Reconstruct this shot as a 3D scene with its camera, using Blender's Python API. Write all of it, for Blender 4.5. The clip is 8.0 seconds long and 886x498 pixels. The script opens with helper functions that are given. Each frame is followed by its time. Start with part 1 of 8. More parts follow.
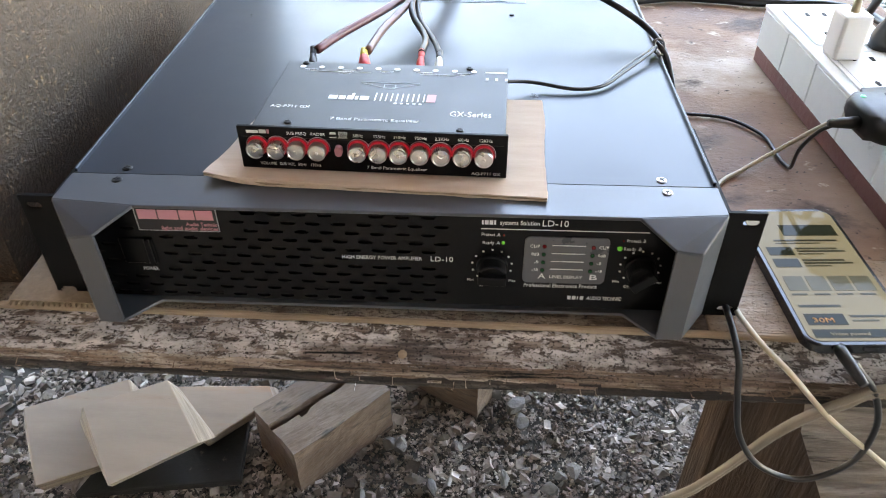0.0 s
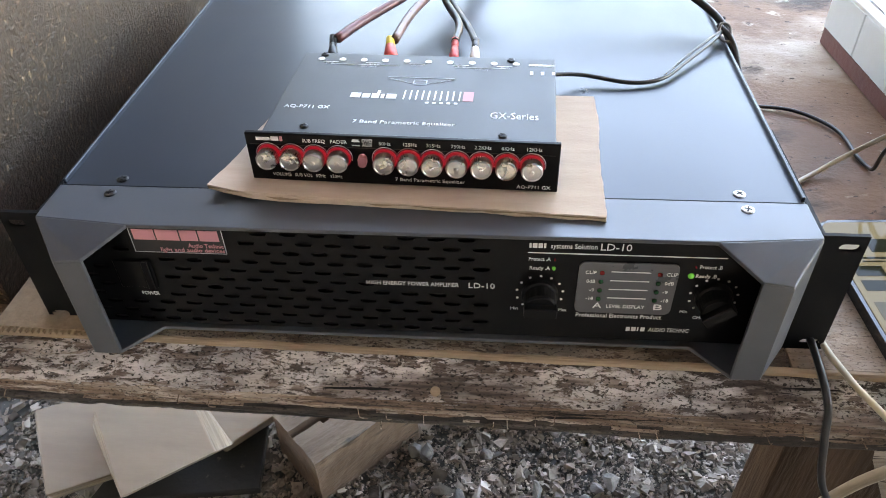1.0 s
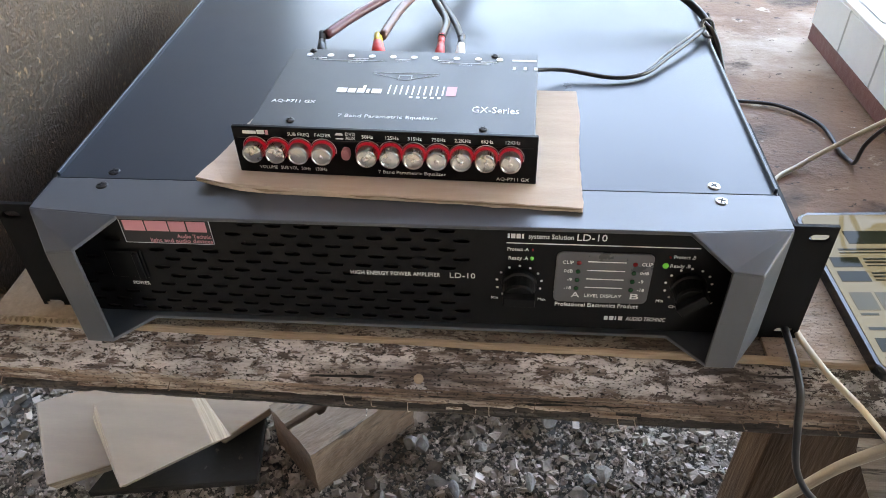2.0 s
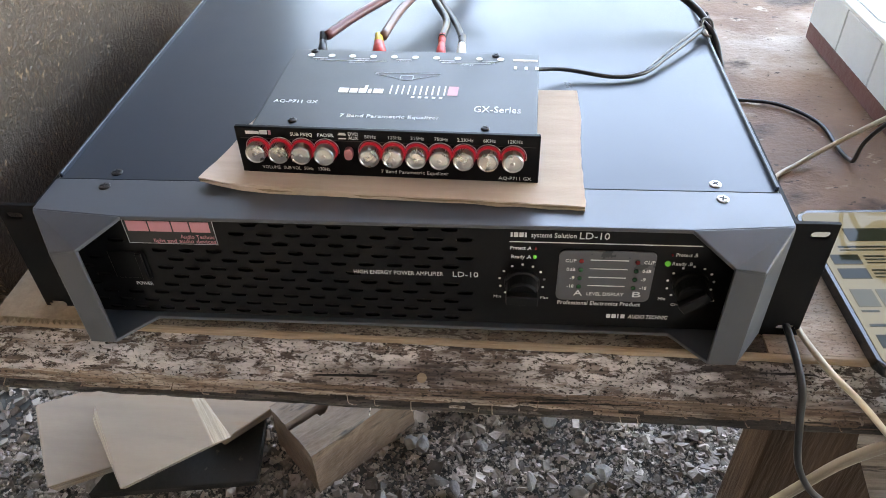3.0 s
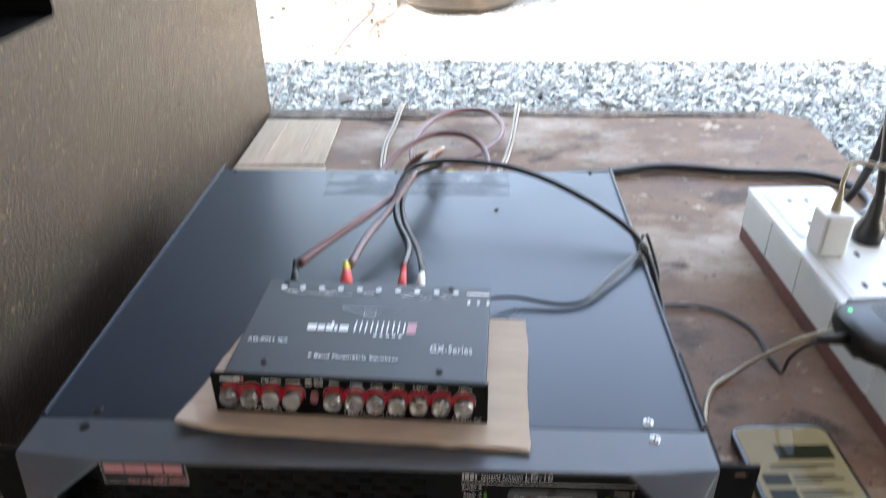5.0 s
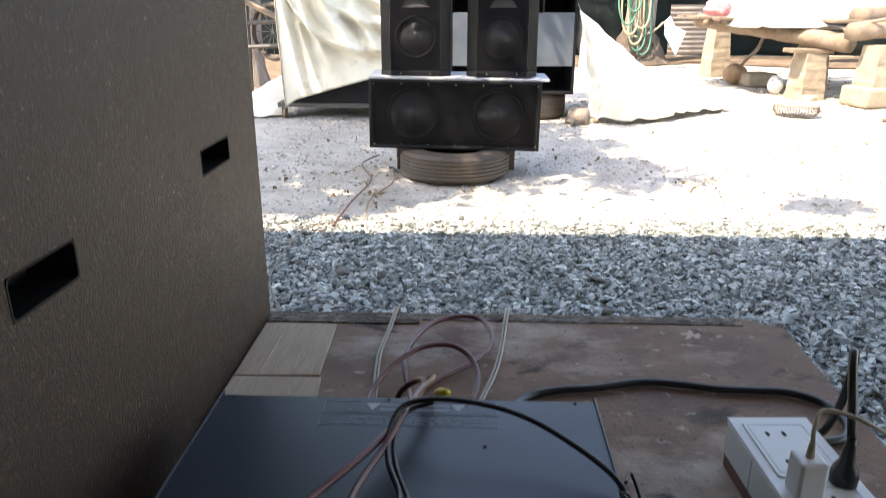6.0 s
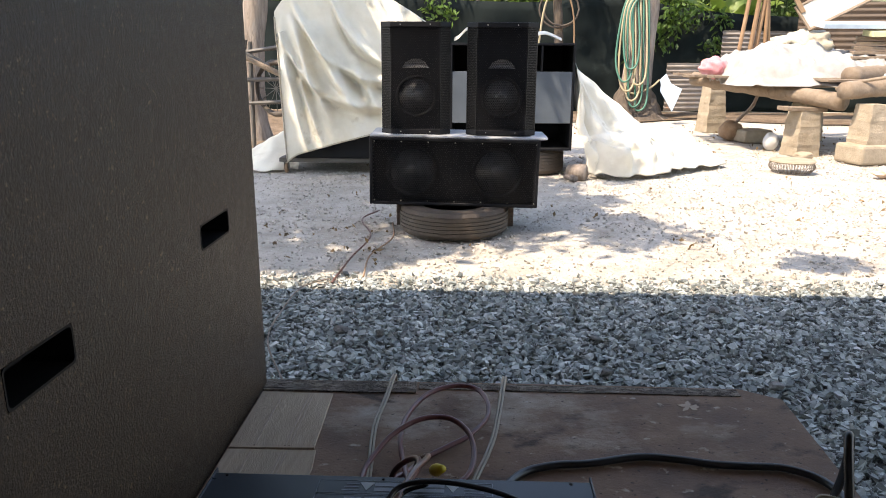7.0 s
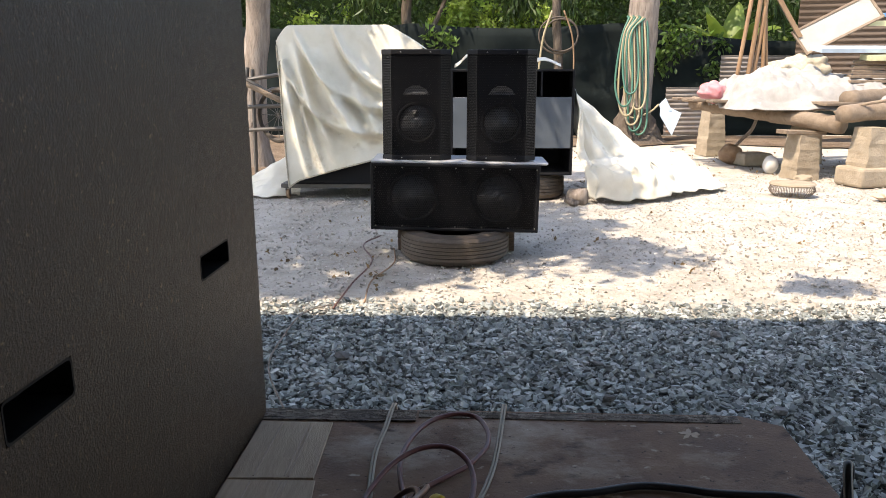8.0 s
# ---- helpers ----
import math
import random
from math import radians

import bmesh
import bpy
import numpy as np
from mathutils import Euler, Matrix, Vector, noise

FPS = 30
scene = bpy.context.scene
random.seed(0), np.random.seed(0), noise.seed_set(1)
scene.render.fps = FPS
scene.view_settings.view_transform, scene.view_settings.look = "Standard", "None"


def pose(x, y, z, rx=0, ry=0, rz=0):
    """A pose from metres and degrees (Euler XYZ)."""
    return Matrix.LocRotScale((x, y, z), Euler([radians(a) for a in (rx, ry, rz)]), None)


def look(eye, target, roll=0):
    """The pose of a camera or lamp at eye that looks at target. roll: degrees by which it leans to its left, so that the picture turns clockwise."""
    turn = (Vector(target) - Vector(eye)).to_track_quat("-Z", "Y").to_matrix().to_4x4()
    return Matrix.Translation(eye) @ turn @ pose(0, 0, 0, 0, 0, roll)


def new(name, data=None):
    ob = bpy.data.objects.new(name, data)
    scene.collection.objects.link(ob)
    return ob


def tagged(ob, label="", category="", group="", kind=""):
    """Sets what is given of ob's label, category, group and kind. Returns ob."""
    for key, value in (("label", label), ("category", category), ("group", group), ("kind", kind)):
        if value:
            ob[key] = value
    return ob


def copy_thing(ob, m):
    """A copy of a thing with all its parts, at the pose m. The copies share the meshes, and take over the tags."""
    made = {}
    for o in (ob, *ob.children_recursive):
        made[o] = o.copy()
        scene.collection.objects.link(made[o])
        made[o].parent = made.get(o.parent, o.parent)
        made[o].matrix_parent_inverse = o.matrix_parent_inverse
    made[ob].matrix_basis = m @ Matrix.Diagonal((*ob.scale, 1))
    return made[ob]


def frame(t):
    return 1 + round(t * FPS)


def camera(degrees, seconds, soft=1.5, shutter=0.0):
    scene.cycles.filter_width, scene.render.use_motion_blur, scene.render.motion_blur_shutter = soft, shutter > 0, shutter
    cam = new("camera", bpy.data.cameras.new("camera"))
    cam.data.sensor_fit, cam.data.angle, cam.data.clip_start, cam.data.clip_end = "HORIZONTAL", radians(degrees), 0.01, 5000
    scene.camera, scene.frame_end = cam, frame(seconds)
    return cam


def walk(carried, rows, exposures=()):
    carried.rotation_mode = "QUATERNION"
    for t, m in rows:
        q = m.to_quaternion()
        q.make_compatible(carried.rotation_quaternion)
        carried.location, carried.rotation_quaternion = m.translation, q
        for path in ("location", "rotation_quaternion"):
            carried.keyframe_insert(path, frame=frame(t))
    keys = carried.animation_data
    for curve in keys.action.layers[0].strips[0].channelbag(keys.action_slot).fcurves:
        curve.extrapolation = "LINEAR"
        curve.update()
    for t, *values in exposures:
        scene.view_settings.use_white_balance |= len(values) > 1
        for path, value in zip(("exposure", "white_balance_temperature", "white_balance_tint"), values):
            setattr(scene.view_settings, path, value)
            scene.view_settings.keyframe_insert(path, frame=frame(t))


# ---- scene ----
cam = camera(62.1, 8.0, soft=0.9, shutter=0.45)
PATH = [
    (0, (0.0534, -0.4043, 0.3562), (0.0105, 0.3792, -0.2638), -0.36),
    (0.5, (0.0548, -0.3559, 0.3423), (0.0021, 0.4176, -0.2893), -0.98),
    (1, (0.0390, -0.3358, 0.3368), (-0.0317, 0.4259, -0.3072), -1.64),
    (1.5, (0.0455, -0.3387, 0.3478), (-0.0334, 0.4207, -0.2980), -1.88),
    (2, (0.0535, -0.3459, 0.3407), (-0.0238, 0.4130, -0.3058), -1.95),
    (3.5, (0.0490, -0.3480, 0.3415), (-0.0198, 0.4133, -0.3032), -1.87),
    (4, (0.0506, -0.3493, 0.3464), (-0.0103, 0.4137, -0.2971), -1.55),
    (4.3, (0.0543, -0.3513, 0.3577), (-0.0030, 0.4173, -0.2795), -1.47),
    (4.5, (0.0567, -0.3514, 0.3706), (0.0035, 0.4385, -0.2404), -1.21),
    (4.7, (0.0591, -0.3474, 0.3923), (0.0106, 0.4675, -0.1853), -1.20),
    (4.9, (0.0630, -0.3431, 0.4144), (0.0146, 0.5016, -0.1186), -1.12),
    (5, (0.0647, -0.3412, 0.4271), (0.0189, 0.5182, -0.0823), -0.84),
    (5.1, (0.0692, -0.3391, 0.4401), (0.0234, 0.5320, -0.0488), -1.18),
    (5.2, (0.0717, -0.3403, 0.4505), (0.0262, 0.5430, -0.0160), -1.03),
    (6.3, (0.0673, -0.3409, 0.5447), (0.0290, 0.6139, 0.2499), 0.19),
    (6.5, (0.0694, -0.3389, 0.5510), (0.0313, 0.6205, 0.2716), 0.28),
    (7, (0.0729, -0.3396, 0.5585), (0.0322, 0.6250, 0.2979), 0.20),
    (7.5, (0.0770, -0.3418, 0.5656), (0.0336, 0.6274, 0.3232), -0.00),
    (8, (0.0779, -0.3434, 0.5667), (0.0342, 0.6291, 0.3377), -0.14),
]
EXPOSURES = [(0.0, 4.58, 8900, 14.5), (4.3, 4.58, 8900, 14.5), (4.9, 4.15, 8700, 14), (5.2, 3.65, 8400, 13.5), (6.3, 1.68, 7800, 13), (7.0, 1.35, 7700, 13.5), (8.0, 1.15, 7650, 13.5)]
walk(cam, [(t, look(eye, target, roll)) for t, eye, target, roll in PATH], EXPOSURES)

# ---- light: high sun from the front left of the shed, clear sky ----
SUN_WAY = Vector((0.40, 0.30, -0.86)).normalized()
world = bpy.data.worlds.new("sky")
scene.world = world
world.use_nodes = True
wn, wl = world.node_tree.nodes, world.node_tree.links
sky = wn.new("ShaderNodeTexSky")
sky.sky_type, sky.sun_disc = "NISHITA", False
sky.sun_elevation = math.asin(-SUN_WAY.z)
sky.sun_rotation = math.atan2(-SUN_WAY.x, -SUN_WAY.y)
wl.new(sky.outputs[0], wn["Background"].inputs[0])
wn["Background"].inputs[1].default_value = 0.225
sun_data = bpy.data.lights.new("sun", "SUN")
sun_data.energy, sun_data.angle, sun_data.color = 3.5, radians(0.53), (1.0, 0.95, 0.87)
sun = new("sun", sun_data)
sun.rotation_euler = SUN_WAY.to_track_quat("-Z", "Y").to_euler()
sun.location = (-3, -2, 6)

# ---- materials ----
GROUND = -0.56


def surface(name, cols, scale=8.0, stretch=(1, 1, 1), rough=(0.5, 0.7), metal=0.0, bump=0.15, bump_scale=60.0, spots=(), vary=0.0,
            island=0.0, spec=0.5, detail=6.0, emit=None):
    """A procedural surface: a noise through the colours given, patches of other colours, grain as relief."""
    m = bpy.data.materials.new(name)
    m.use_nodes = True
    n, k = m.node_tree.nodes, m.node_tree.links
    b = n["Principled BSDF"]
    tc, mp = n.new("ShaderNodeTexCoord"), n.new("ShaderNodeMapping")
    mp.inputs["Scale"].default_value = stretch
    k.new(tc.outputs["Object"], mp.inputs[0])

    def wave(s, d=detail):
        w = n.new("ShaderNodeTexNoise")
        w.inputs["Scale"].default_value, w.inputs["Detail"].default_value = s, d
        w.inputs["Roughness"].default_value = 0.62
        k.new(mp.outputs[0], w.inputs["Vector"])
        return w.outputs[0]

    base = wave(scale)
    ramp = n.new("ShaderNodeValToRGB")
    k.new(base, ramp.inputs[0])
    el = ramp.color_ramp.elements
    while len(el) < len(cols):
        el.new(0.5)
    for i, c in enumerate(cols):
        el[i].position = 0.3 + 0.4 * i / max(1, len(cols) - 1)
        el[i].color = (*c, 1)
    colour = ramp.outputs[0]
    for c, s, lo, hi in spots:
        r = n.new("ShaderNodeMapRange")
        r.inputs["From Min"].default_value, r.inputs["From Max"].default_value = lo, hi
        k.new(wave(s), r.inputs[0])
        mix = n.new("ShaderNodeMix")
        mix.data_type = "RGBA"
        k.new(r.outputs[0], mix.inputs[0])
        k.new(colour, mix.inputs[6])
        mix.inputs[7].default_value = (*c, 1)
        colour = mix.outputs[2]
    for amount, source in ((vary, "ShaderNodeObjectInfo"), (island, "ShaderNodeNewGeometry")):
        if amount:
            info, hs, r = n.new(source), n.new("ShaderNodeHueSaturation"), n.new("ShaderNodeMapRange")
            r.inputs["To Min"].default_value, r.inputs["To Max"].default_value = 1 - amount, 1 + amount
            k.new(info.outputs["Random" if source.endswith("Info") else "Random Per Island"], r.inputs[0])
            k.new(r.outputs[0], hs.inputs["Value"])
            k.new(colour, hs.inputs["Color"])
            colour = hs.outputs[0]
    k.new(colour, b.inputs["Base Color"])
    r = n.new("ShaderNodeMapRange")
    r.inputs["From Min"].default_value, r.inputs["From Max"].default_value = 0.3, 0.7
    r.inputs["To Min"].default_value, r.inputs["To Max"].default_value = rough
    k.new(base, r.inputs[0])
    k.new(r.outputs[0], b.inputs["Roughness"])
    b.inputs["Metallic"].default_value = metal
    b.inputs["Specular IOR Level"].default_value = spec
    if bump:
        bp = n.new("ShaderNodeBump")
        bp.inputs["Strength"].default_value, bp.inputs["Distance"].default_value = min(1.0, bump), 0.6 / bump_scale
        k.new(wave(bump_scale, 4), bp.inputs["Height"])
        k.new(bp.outputs[0], b.inputs["Normal"])
    if emit:
        b.inputs["Emission Color"].default_value, b.inputs["Emission Strength"].default_value = (*emit[0], 1), emit[1]
    return m


def flat(c, k=0.8):
    return [tuple(v * k for v in c), c]


M = {}
M["lid"] = surface("black_painted_steel", [(0.0048, 0.0085, 0.0150), (0.0078, 0.0130, 0.0215)], 14, rough=(0.27, 0.37), spec=0.42, bump=0.06, bump_scale=900,
                   spots=[((0.05, 0.055, 0.06), 55, 0.71, 0.78)])
M["bezel"] = surface("grey_painted_metal", [(0.034, 0.038, 0.045), (0.046, 0.051, 0.059)], 30, rough=(0.34, 0.46), spec=0.7, bump=0.08, bump_scale=1200,
                     spots=[((0.25, 0.25, 0.25), 160, 0.73, 0.77)])
M["panel"] = surface("black_glossy_panel", flat((0.0032, 0.0032, 0.0036)), 40, rough=(0.28, 0.4), bump=0.02, bump_scale=900, spec=0.12)
M["black"] = surface("black_plastic", flat((0.006, 0.006, 0.0065)), 40, rough=(0.4, 0.55), bump=0.05, bump_scale=500)
M["ear"] = surface("black_powder_coat", flat((0.0035, 0.0035, 0.004)), 60, rough=(0.5, 0.65), bump=0.12, bump_scale=900, spec=0.12)
M["dark"] = surface("dark_interior", flat((0.006, 0.006, 0.006)), 20, rough=(0.7, 0.9))
M["print"] = surface("white_print", flat((0.72, 0.72, 0.72), 0.95), 40, rough=(0.5, 0.6), bump=0)
M["greyprint"] = surface("grey_print", flat((0.42, 0.44, 0.46), 0.9), 40, rough=(0.5, 0.6), bump=0)
M["labelprint"] = surface("faint_label_print", flat((0.20, 0.22, 0.25), 0.9), 40, rough=(0.5, 0.6), bump=0)
M["pink"] = surface("pink_print", flat((0.52, 0.22, 0.25), 0.9), 40, rough=(0.4, 0.5), bump=0)
M["screw"] = surface("zinc_screw", flat((0.45, 0.44, 0.40)), 90, rough=(0.25, 0.4), metal=1.0, bump=0.1, bump_scale=900)
M["blackscrew"] = surface("blackened_screw", flat((0.05, 0.05, 0.05)), 90, rough=(0.3, 0.45), metal=1.0, bump=0.05)
M["display"] = surface("grey_display_window", flat((0.075, 0.08, 0.088)), 20, rough=(0.25, 0.35), bump=0)
M["led_green"] = surface("green_led_lit", flat((0.1, 0.5, 0.08)), 20, rough=(0.2, 0.3), bump=0, emit=((0.25, 1.0, 0.12), 0.006))
M["led_green_off"] = surface("green_led_unlit", flat((0.01, 0.08, 0.03)), 20, rough=(0.2, 0.3), bump=0)
M["led_red_off"] = surface("red_led_unlit", flat((0.22, 0.015, 0.02)), 20, rough=(0.2, 0.3), bump=0)
M["alu"] = surface("satin_aluminium", flat((0.50, 0.495, 0.49)), 60, rough=(0.24, 0.36), metal=1.0, bump=0.06, bump_scale=1500)
M["redring"] = surface("red_glowing_ring", flat((0.07, 0.005, 0.008)), 20, rough=(0.3, 0.4), bump=0, emit=((1.0, 0.02, 0.06), 0.010))
M["eqtop"] = surface("grey_black_equalizer_top", [(0.020, 0.022, 0.024), (0.028, 0.031, 0.034)], 30, rough=(0.42, 0.52), bump=0.1, bump_scale=1200)
M["nickel"] = surface("nickel_jack", flat((0.6, 0.58, 0.54)), 80, rough=(0.2, 0.3), metal=1.0, bump=0)
M["card"] = surface("brown_cardboard", [(0.42, 0.315, 0.235), (0.50, 0.39, 0.305)], 18, (1, 6, 1), rough=(0.8, 0.9), bump=0.2, bump_scale=260,
                    spots=[((0.33, 0.25, 0.17), 9, 0.62, 0.75)])
M["darkcard"] = surface("fluting_and_shaded_card", [(0.22, 0.16, 0.105), (0.30, 0.225, 0.15)], 200, rough=(0.85, 0.95), bump=0.3, bump_scale=300)
M["carton"] = surface("old_corrugated_cardboard", [(0.42, 0.31, 0.22), (0.54, 0.42, 0.31)], 12, (8, 1, 1), rough=(0.8, 0.9), bump=0.35, bump_scale=120)
M["plytop"] = surface("worn_brown_plywood", [(0.125, 0.068, 0.044), (0.215, 0.128, 0.086), (0.31, 0.205, 0.148)], 7, (0.8, 1.1, 1), rough=(0.55, 0.82), detail=12.0, spec=0.25,
                      bump=0.4, bump_scale=190, spots=[((0.42, 0.335, 0.27), 6, 0.53, 0.68), ((0.075, 0.048, 0.036), 11, 0.58, 0.66), ((0.45, 0.36, 0.28), 34, 0.62, 0.68), ((0.055, 0.038, 0.028), 120, 0.63, 0.67), ((0.55, 0.50, 0.44), 95, 0.70, 0.73)])
M["pale"] = surface("pale_split_timber", [(0.16, 0.108, 0.068), (0.27, 0.195, 0.13), (0.36, 0.28, 0.20)], 60, (0.12, 1, 2), rough=(0.65, 0.85), bump=0.5, bump_scale=160,
                    spots=[((0.09, 0.06, 0.04), 140, 0.66, 0.70), ((0.22, 0.14, 0.09), 9, 0.6, 0.74)])
M["ply_face"] = surface("raw_pale_wood_face", [(0.160, 0.108, 0.074), (0.205, 0.145, 0.102), (0.240, 0.178, 0.130)], 6, (0.5, 2.6, 2.6), rough=(0.6, 0.8), bump=0.05, bump_scale=140,
                        spots=[((0.21, 0.13, 0.083), 6, 0.58, 0.74), ((0.10, 0.073, 0.053), 34, 0.66, 0.72)], vary=0.08)
M["ply_orange"] = surface("orange_tinted_wood_face", [(0.15, 0.095, 0.062), (0.21, 0.14, 0.094), (0.25, 0.175, 0.122)], 6, (0.5, 2.6, 2.6), rough=(0.6, 0.8), bump=0.05, bump_scale=140, spots=[((0.25, 0.125, 0.065), 7, 0.55, 0.68)])
M["ply_edge"] = surface("plywood_edge_layers", [(0.095, 0.064, 0.044), (0.32, 0.25, 0.185)], 34, (0.2, 0.2, 9), rough=(0.7, 0.85), bump=0.3, bump_scale=90)
M["block"] = surface("rough_hardwood_block", [(0.060, 0.035, 0.022), (0.110, 0.070, 0.047), (0.165, 0.112, 0.078)], 14, (0.5, 1.8, 1.8), rough=(0.65, 0.85), bump=0.6, bump_scale=80, spots=[((0.04, 0.027, 0.019), 26, 0.60, 0.68)])
M["greytimber"] = surface("cracked_grey_timber", [(0.10, 0.076, 0.060), (0.23, 0.185, 0.150), (0.37, 0.315, 0.265)], 22, (0.4, 2.0, 3.2), rough=(0.7, 0.9), bump=0.8, bump_scale=90, spots=[((0.05, 0.038, 0.03), 30, 0.61, 0.67)])
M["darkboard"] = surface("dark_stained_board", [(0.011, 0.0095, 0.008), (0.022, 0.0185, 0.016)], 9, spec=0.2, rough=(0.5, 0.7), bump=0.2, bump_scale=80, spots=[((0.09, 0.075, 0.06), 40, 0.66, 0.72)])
M["leg"] = surface("old_table_leg_timber", [(0.018, 0.010, 0.006), (0.042, 0.025, 0.016), (0.078, 0.049, 0.032)], 16, (2.5, 2.5, 0.25), spec=0.15, rough=(0.7, 0.85), bump=0.5, bump_scale=80)
M["knob"] = surface("dull_black_knob", flat((0.0035, 0.0035, 0.004)), 40, rough=(0.5, 0.6), bump=0.05, bump_scale=500, spec=0.15)
M["red_wire"] = surface("brown_red_cable_sheath", flat((0.15, 0.046, 0.044)), 60, rough=(0.28, 0.4), bump=0)
M["bare_wire"] = surface("copper_tinted_cable", flat((0.15, 0.065, 0.05)), 60, rough=(0.25, 0.35), bump=0)
M["black_wire"] = surface("black_cable_sheath", flat((0.011, 0.011, 0.012)), 60, rough=(0.28, 0.42), bump=0)
M["cream_wire"] = surface("cream_cable_sheath", flat((0.50, 0.43, 0.31)), 30, rough=(0.4, 0.55), bump=0.05)
M["white_wire"] = surface("clear_white_speaker_wire", flat((0.37, 0.30, 0.225)), 30, rough=(0.35, 0.5), bump=0)
M["hose_grey"] = surface("dull_grey_wire", flat((0.16, 0.15, 0.14)), 30, rough=(0.4, 0.55), bump=0)
M["oldwire"] = surface("dusty_old_cable", flat((0.27, 0.232, 0.187)), 30, rough=(0.5, 0.65), bump=0.1)
M["yellow"] = surface("yellow_plug", flat((0.75, 0.55, 0.03)), 30, rough=(0.35, 0.5), bump=0)
M["red_plug"] = surface("red_plug", flat((0.65, 0.04, 0.035)), 30, rough=(0.35, 0.5), bump=0)
M["white_plastic"] = surface("white_plastic", flat((0.72, 0.72, 0.70), 0.94), 20, rough=(0.35, 0.5), bump=0.04, bump_scale=300)
M["tile_white"] = surface("white_glazed_panel", flat((0.66, 0.68, 0.66), 0.94), 20, rough=(0.25, 0.4), bump=0.03, spots=[((0.45, 0.42, 0.38), 24, 0.66, 0.8)])
M["maroon"] = surface("maroon_base_strip", [(0.12, 0.045, 0.038), (0.17, 0.065, 0.055)], 14, rough=(0.5, 0.7), bump=0.2, bump_scale=120)
M["phone_body"] = surface("black_phone_case", flat((0.012, 0.012, 0.014)), 30, rough=(0.2, 0.3), bump=0)
# Lit screen; the beige in its emission also replaces the roof's reflection.
M["screen"] = surface("phone_screen_glass", flat((0.05, 0.058, 0.05), 0.95), 6, rough=(0.04, 0.06), bump=0, spec=0.06, emit=((0.70, 0.66, 0.44), 0.0140))
M["screen_dark"] = surface("phone_screen_dark_card", flat((0.010, 0.014, 0.011)), 12, rough=(0.05, 0.08), bump=0, spec=0.06, emit=((0.45, 0.55, 0.38), 0.0016))
M["screen_amber"] = surface("phone_screen_amber_text", flat((0.30, 0.14, 0.04)), 12, rough=(0.05, 0.08), bump=0, spec=0.06, emit=((1.0, 0.5, 0.12), 0.006))
M["screen_pale"] = surface("phone_screen_pale_preview", flat((0.04, 0.046, 0.040)), 12, rough=(0.05, 0.08), bump=0, spec=0.06, emit=((0.50, 0.52, 0.40), 0.0075))
M["screen_grey"] = surface("phone_screen_grey_text", flat((0.035, 0.04, 0.032)), 12, rough=(0.05, 0.08), bump=0, spec=0.06)
# Black paint: its warm sheen and glinting grain are coloured in as brown and tan.
M["cabpaint"] = surface("textured_black_paint_with_brown_sheen", [(0.0175, 0.0098, 0.0050), (0.0305, 0.0176, 0.0094)], 90, rough=(0.30, 0.44), bump=1.0, bump_scale=330, spec=0.42,
                        spots=[((0.085, 0.054, 0.032), 230, 0.57, 0.65), ((0.20, 0.136, 0.080), 190, 0.62, 0.67)])
M["handle_black"] = surface("black_handle_cup", flat((0.004, 0.004, 0.0045)), 30, rough=(0.5, 0.6), bump=0.05, spec=0.2)
M["roof"] = surface("old_metal_roof", [(0.16, 0.14, 0.13), (0.24, 0.22, 0.20)], 3, rough=(0.5, 0.7), bump=0.1, bump_scale=10)
M["shedwall"] = surface("shed_wall_boards", [(0.13, 0.105, 0.08), (0.20, 0.165, 0.13)], 3, (3, 3, 0.3), rough=(0.7, 0.9), bump=0.3, bump_scale=20)



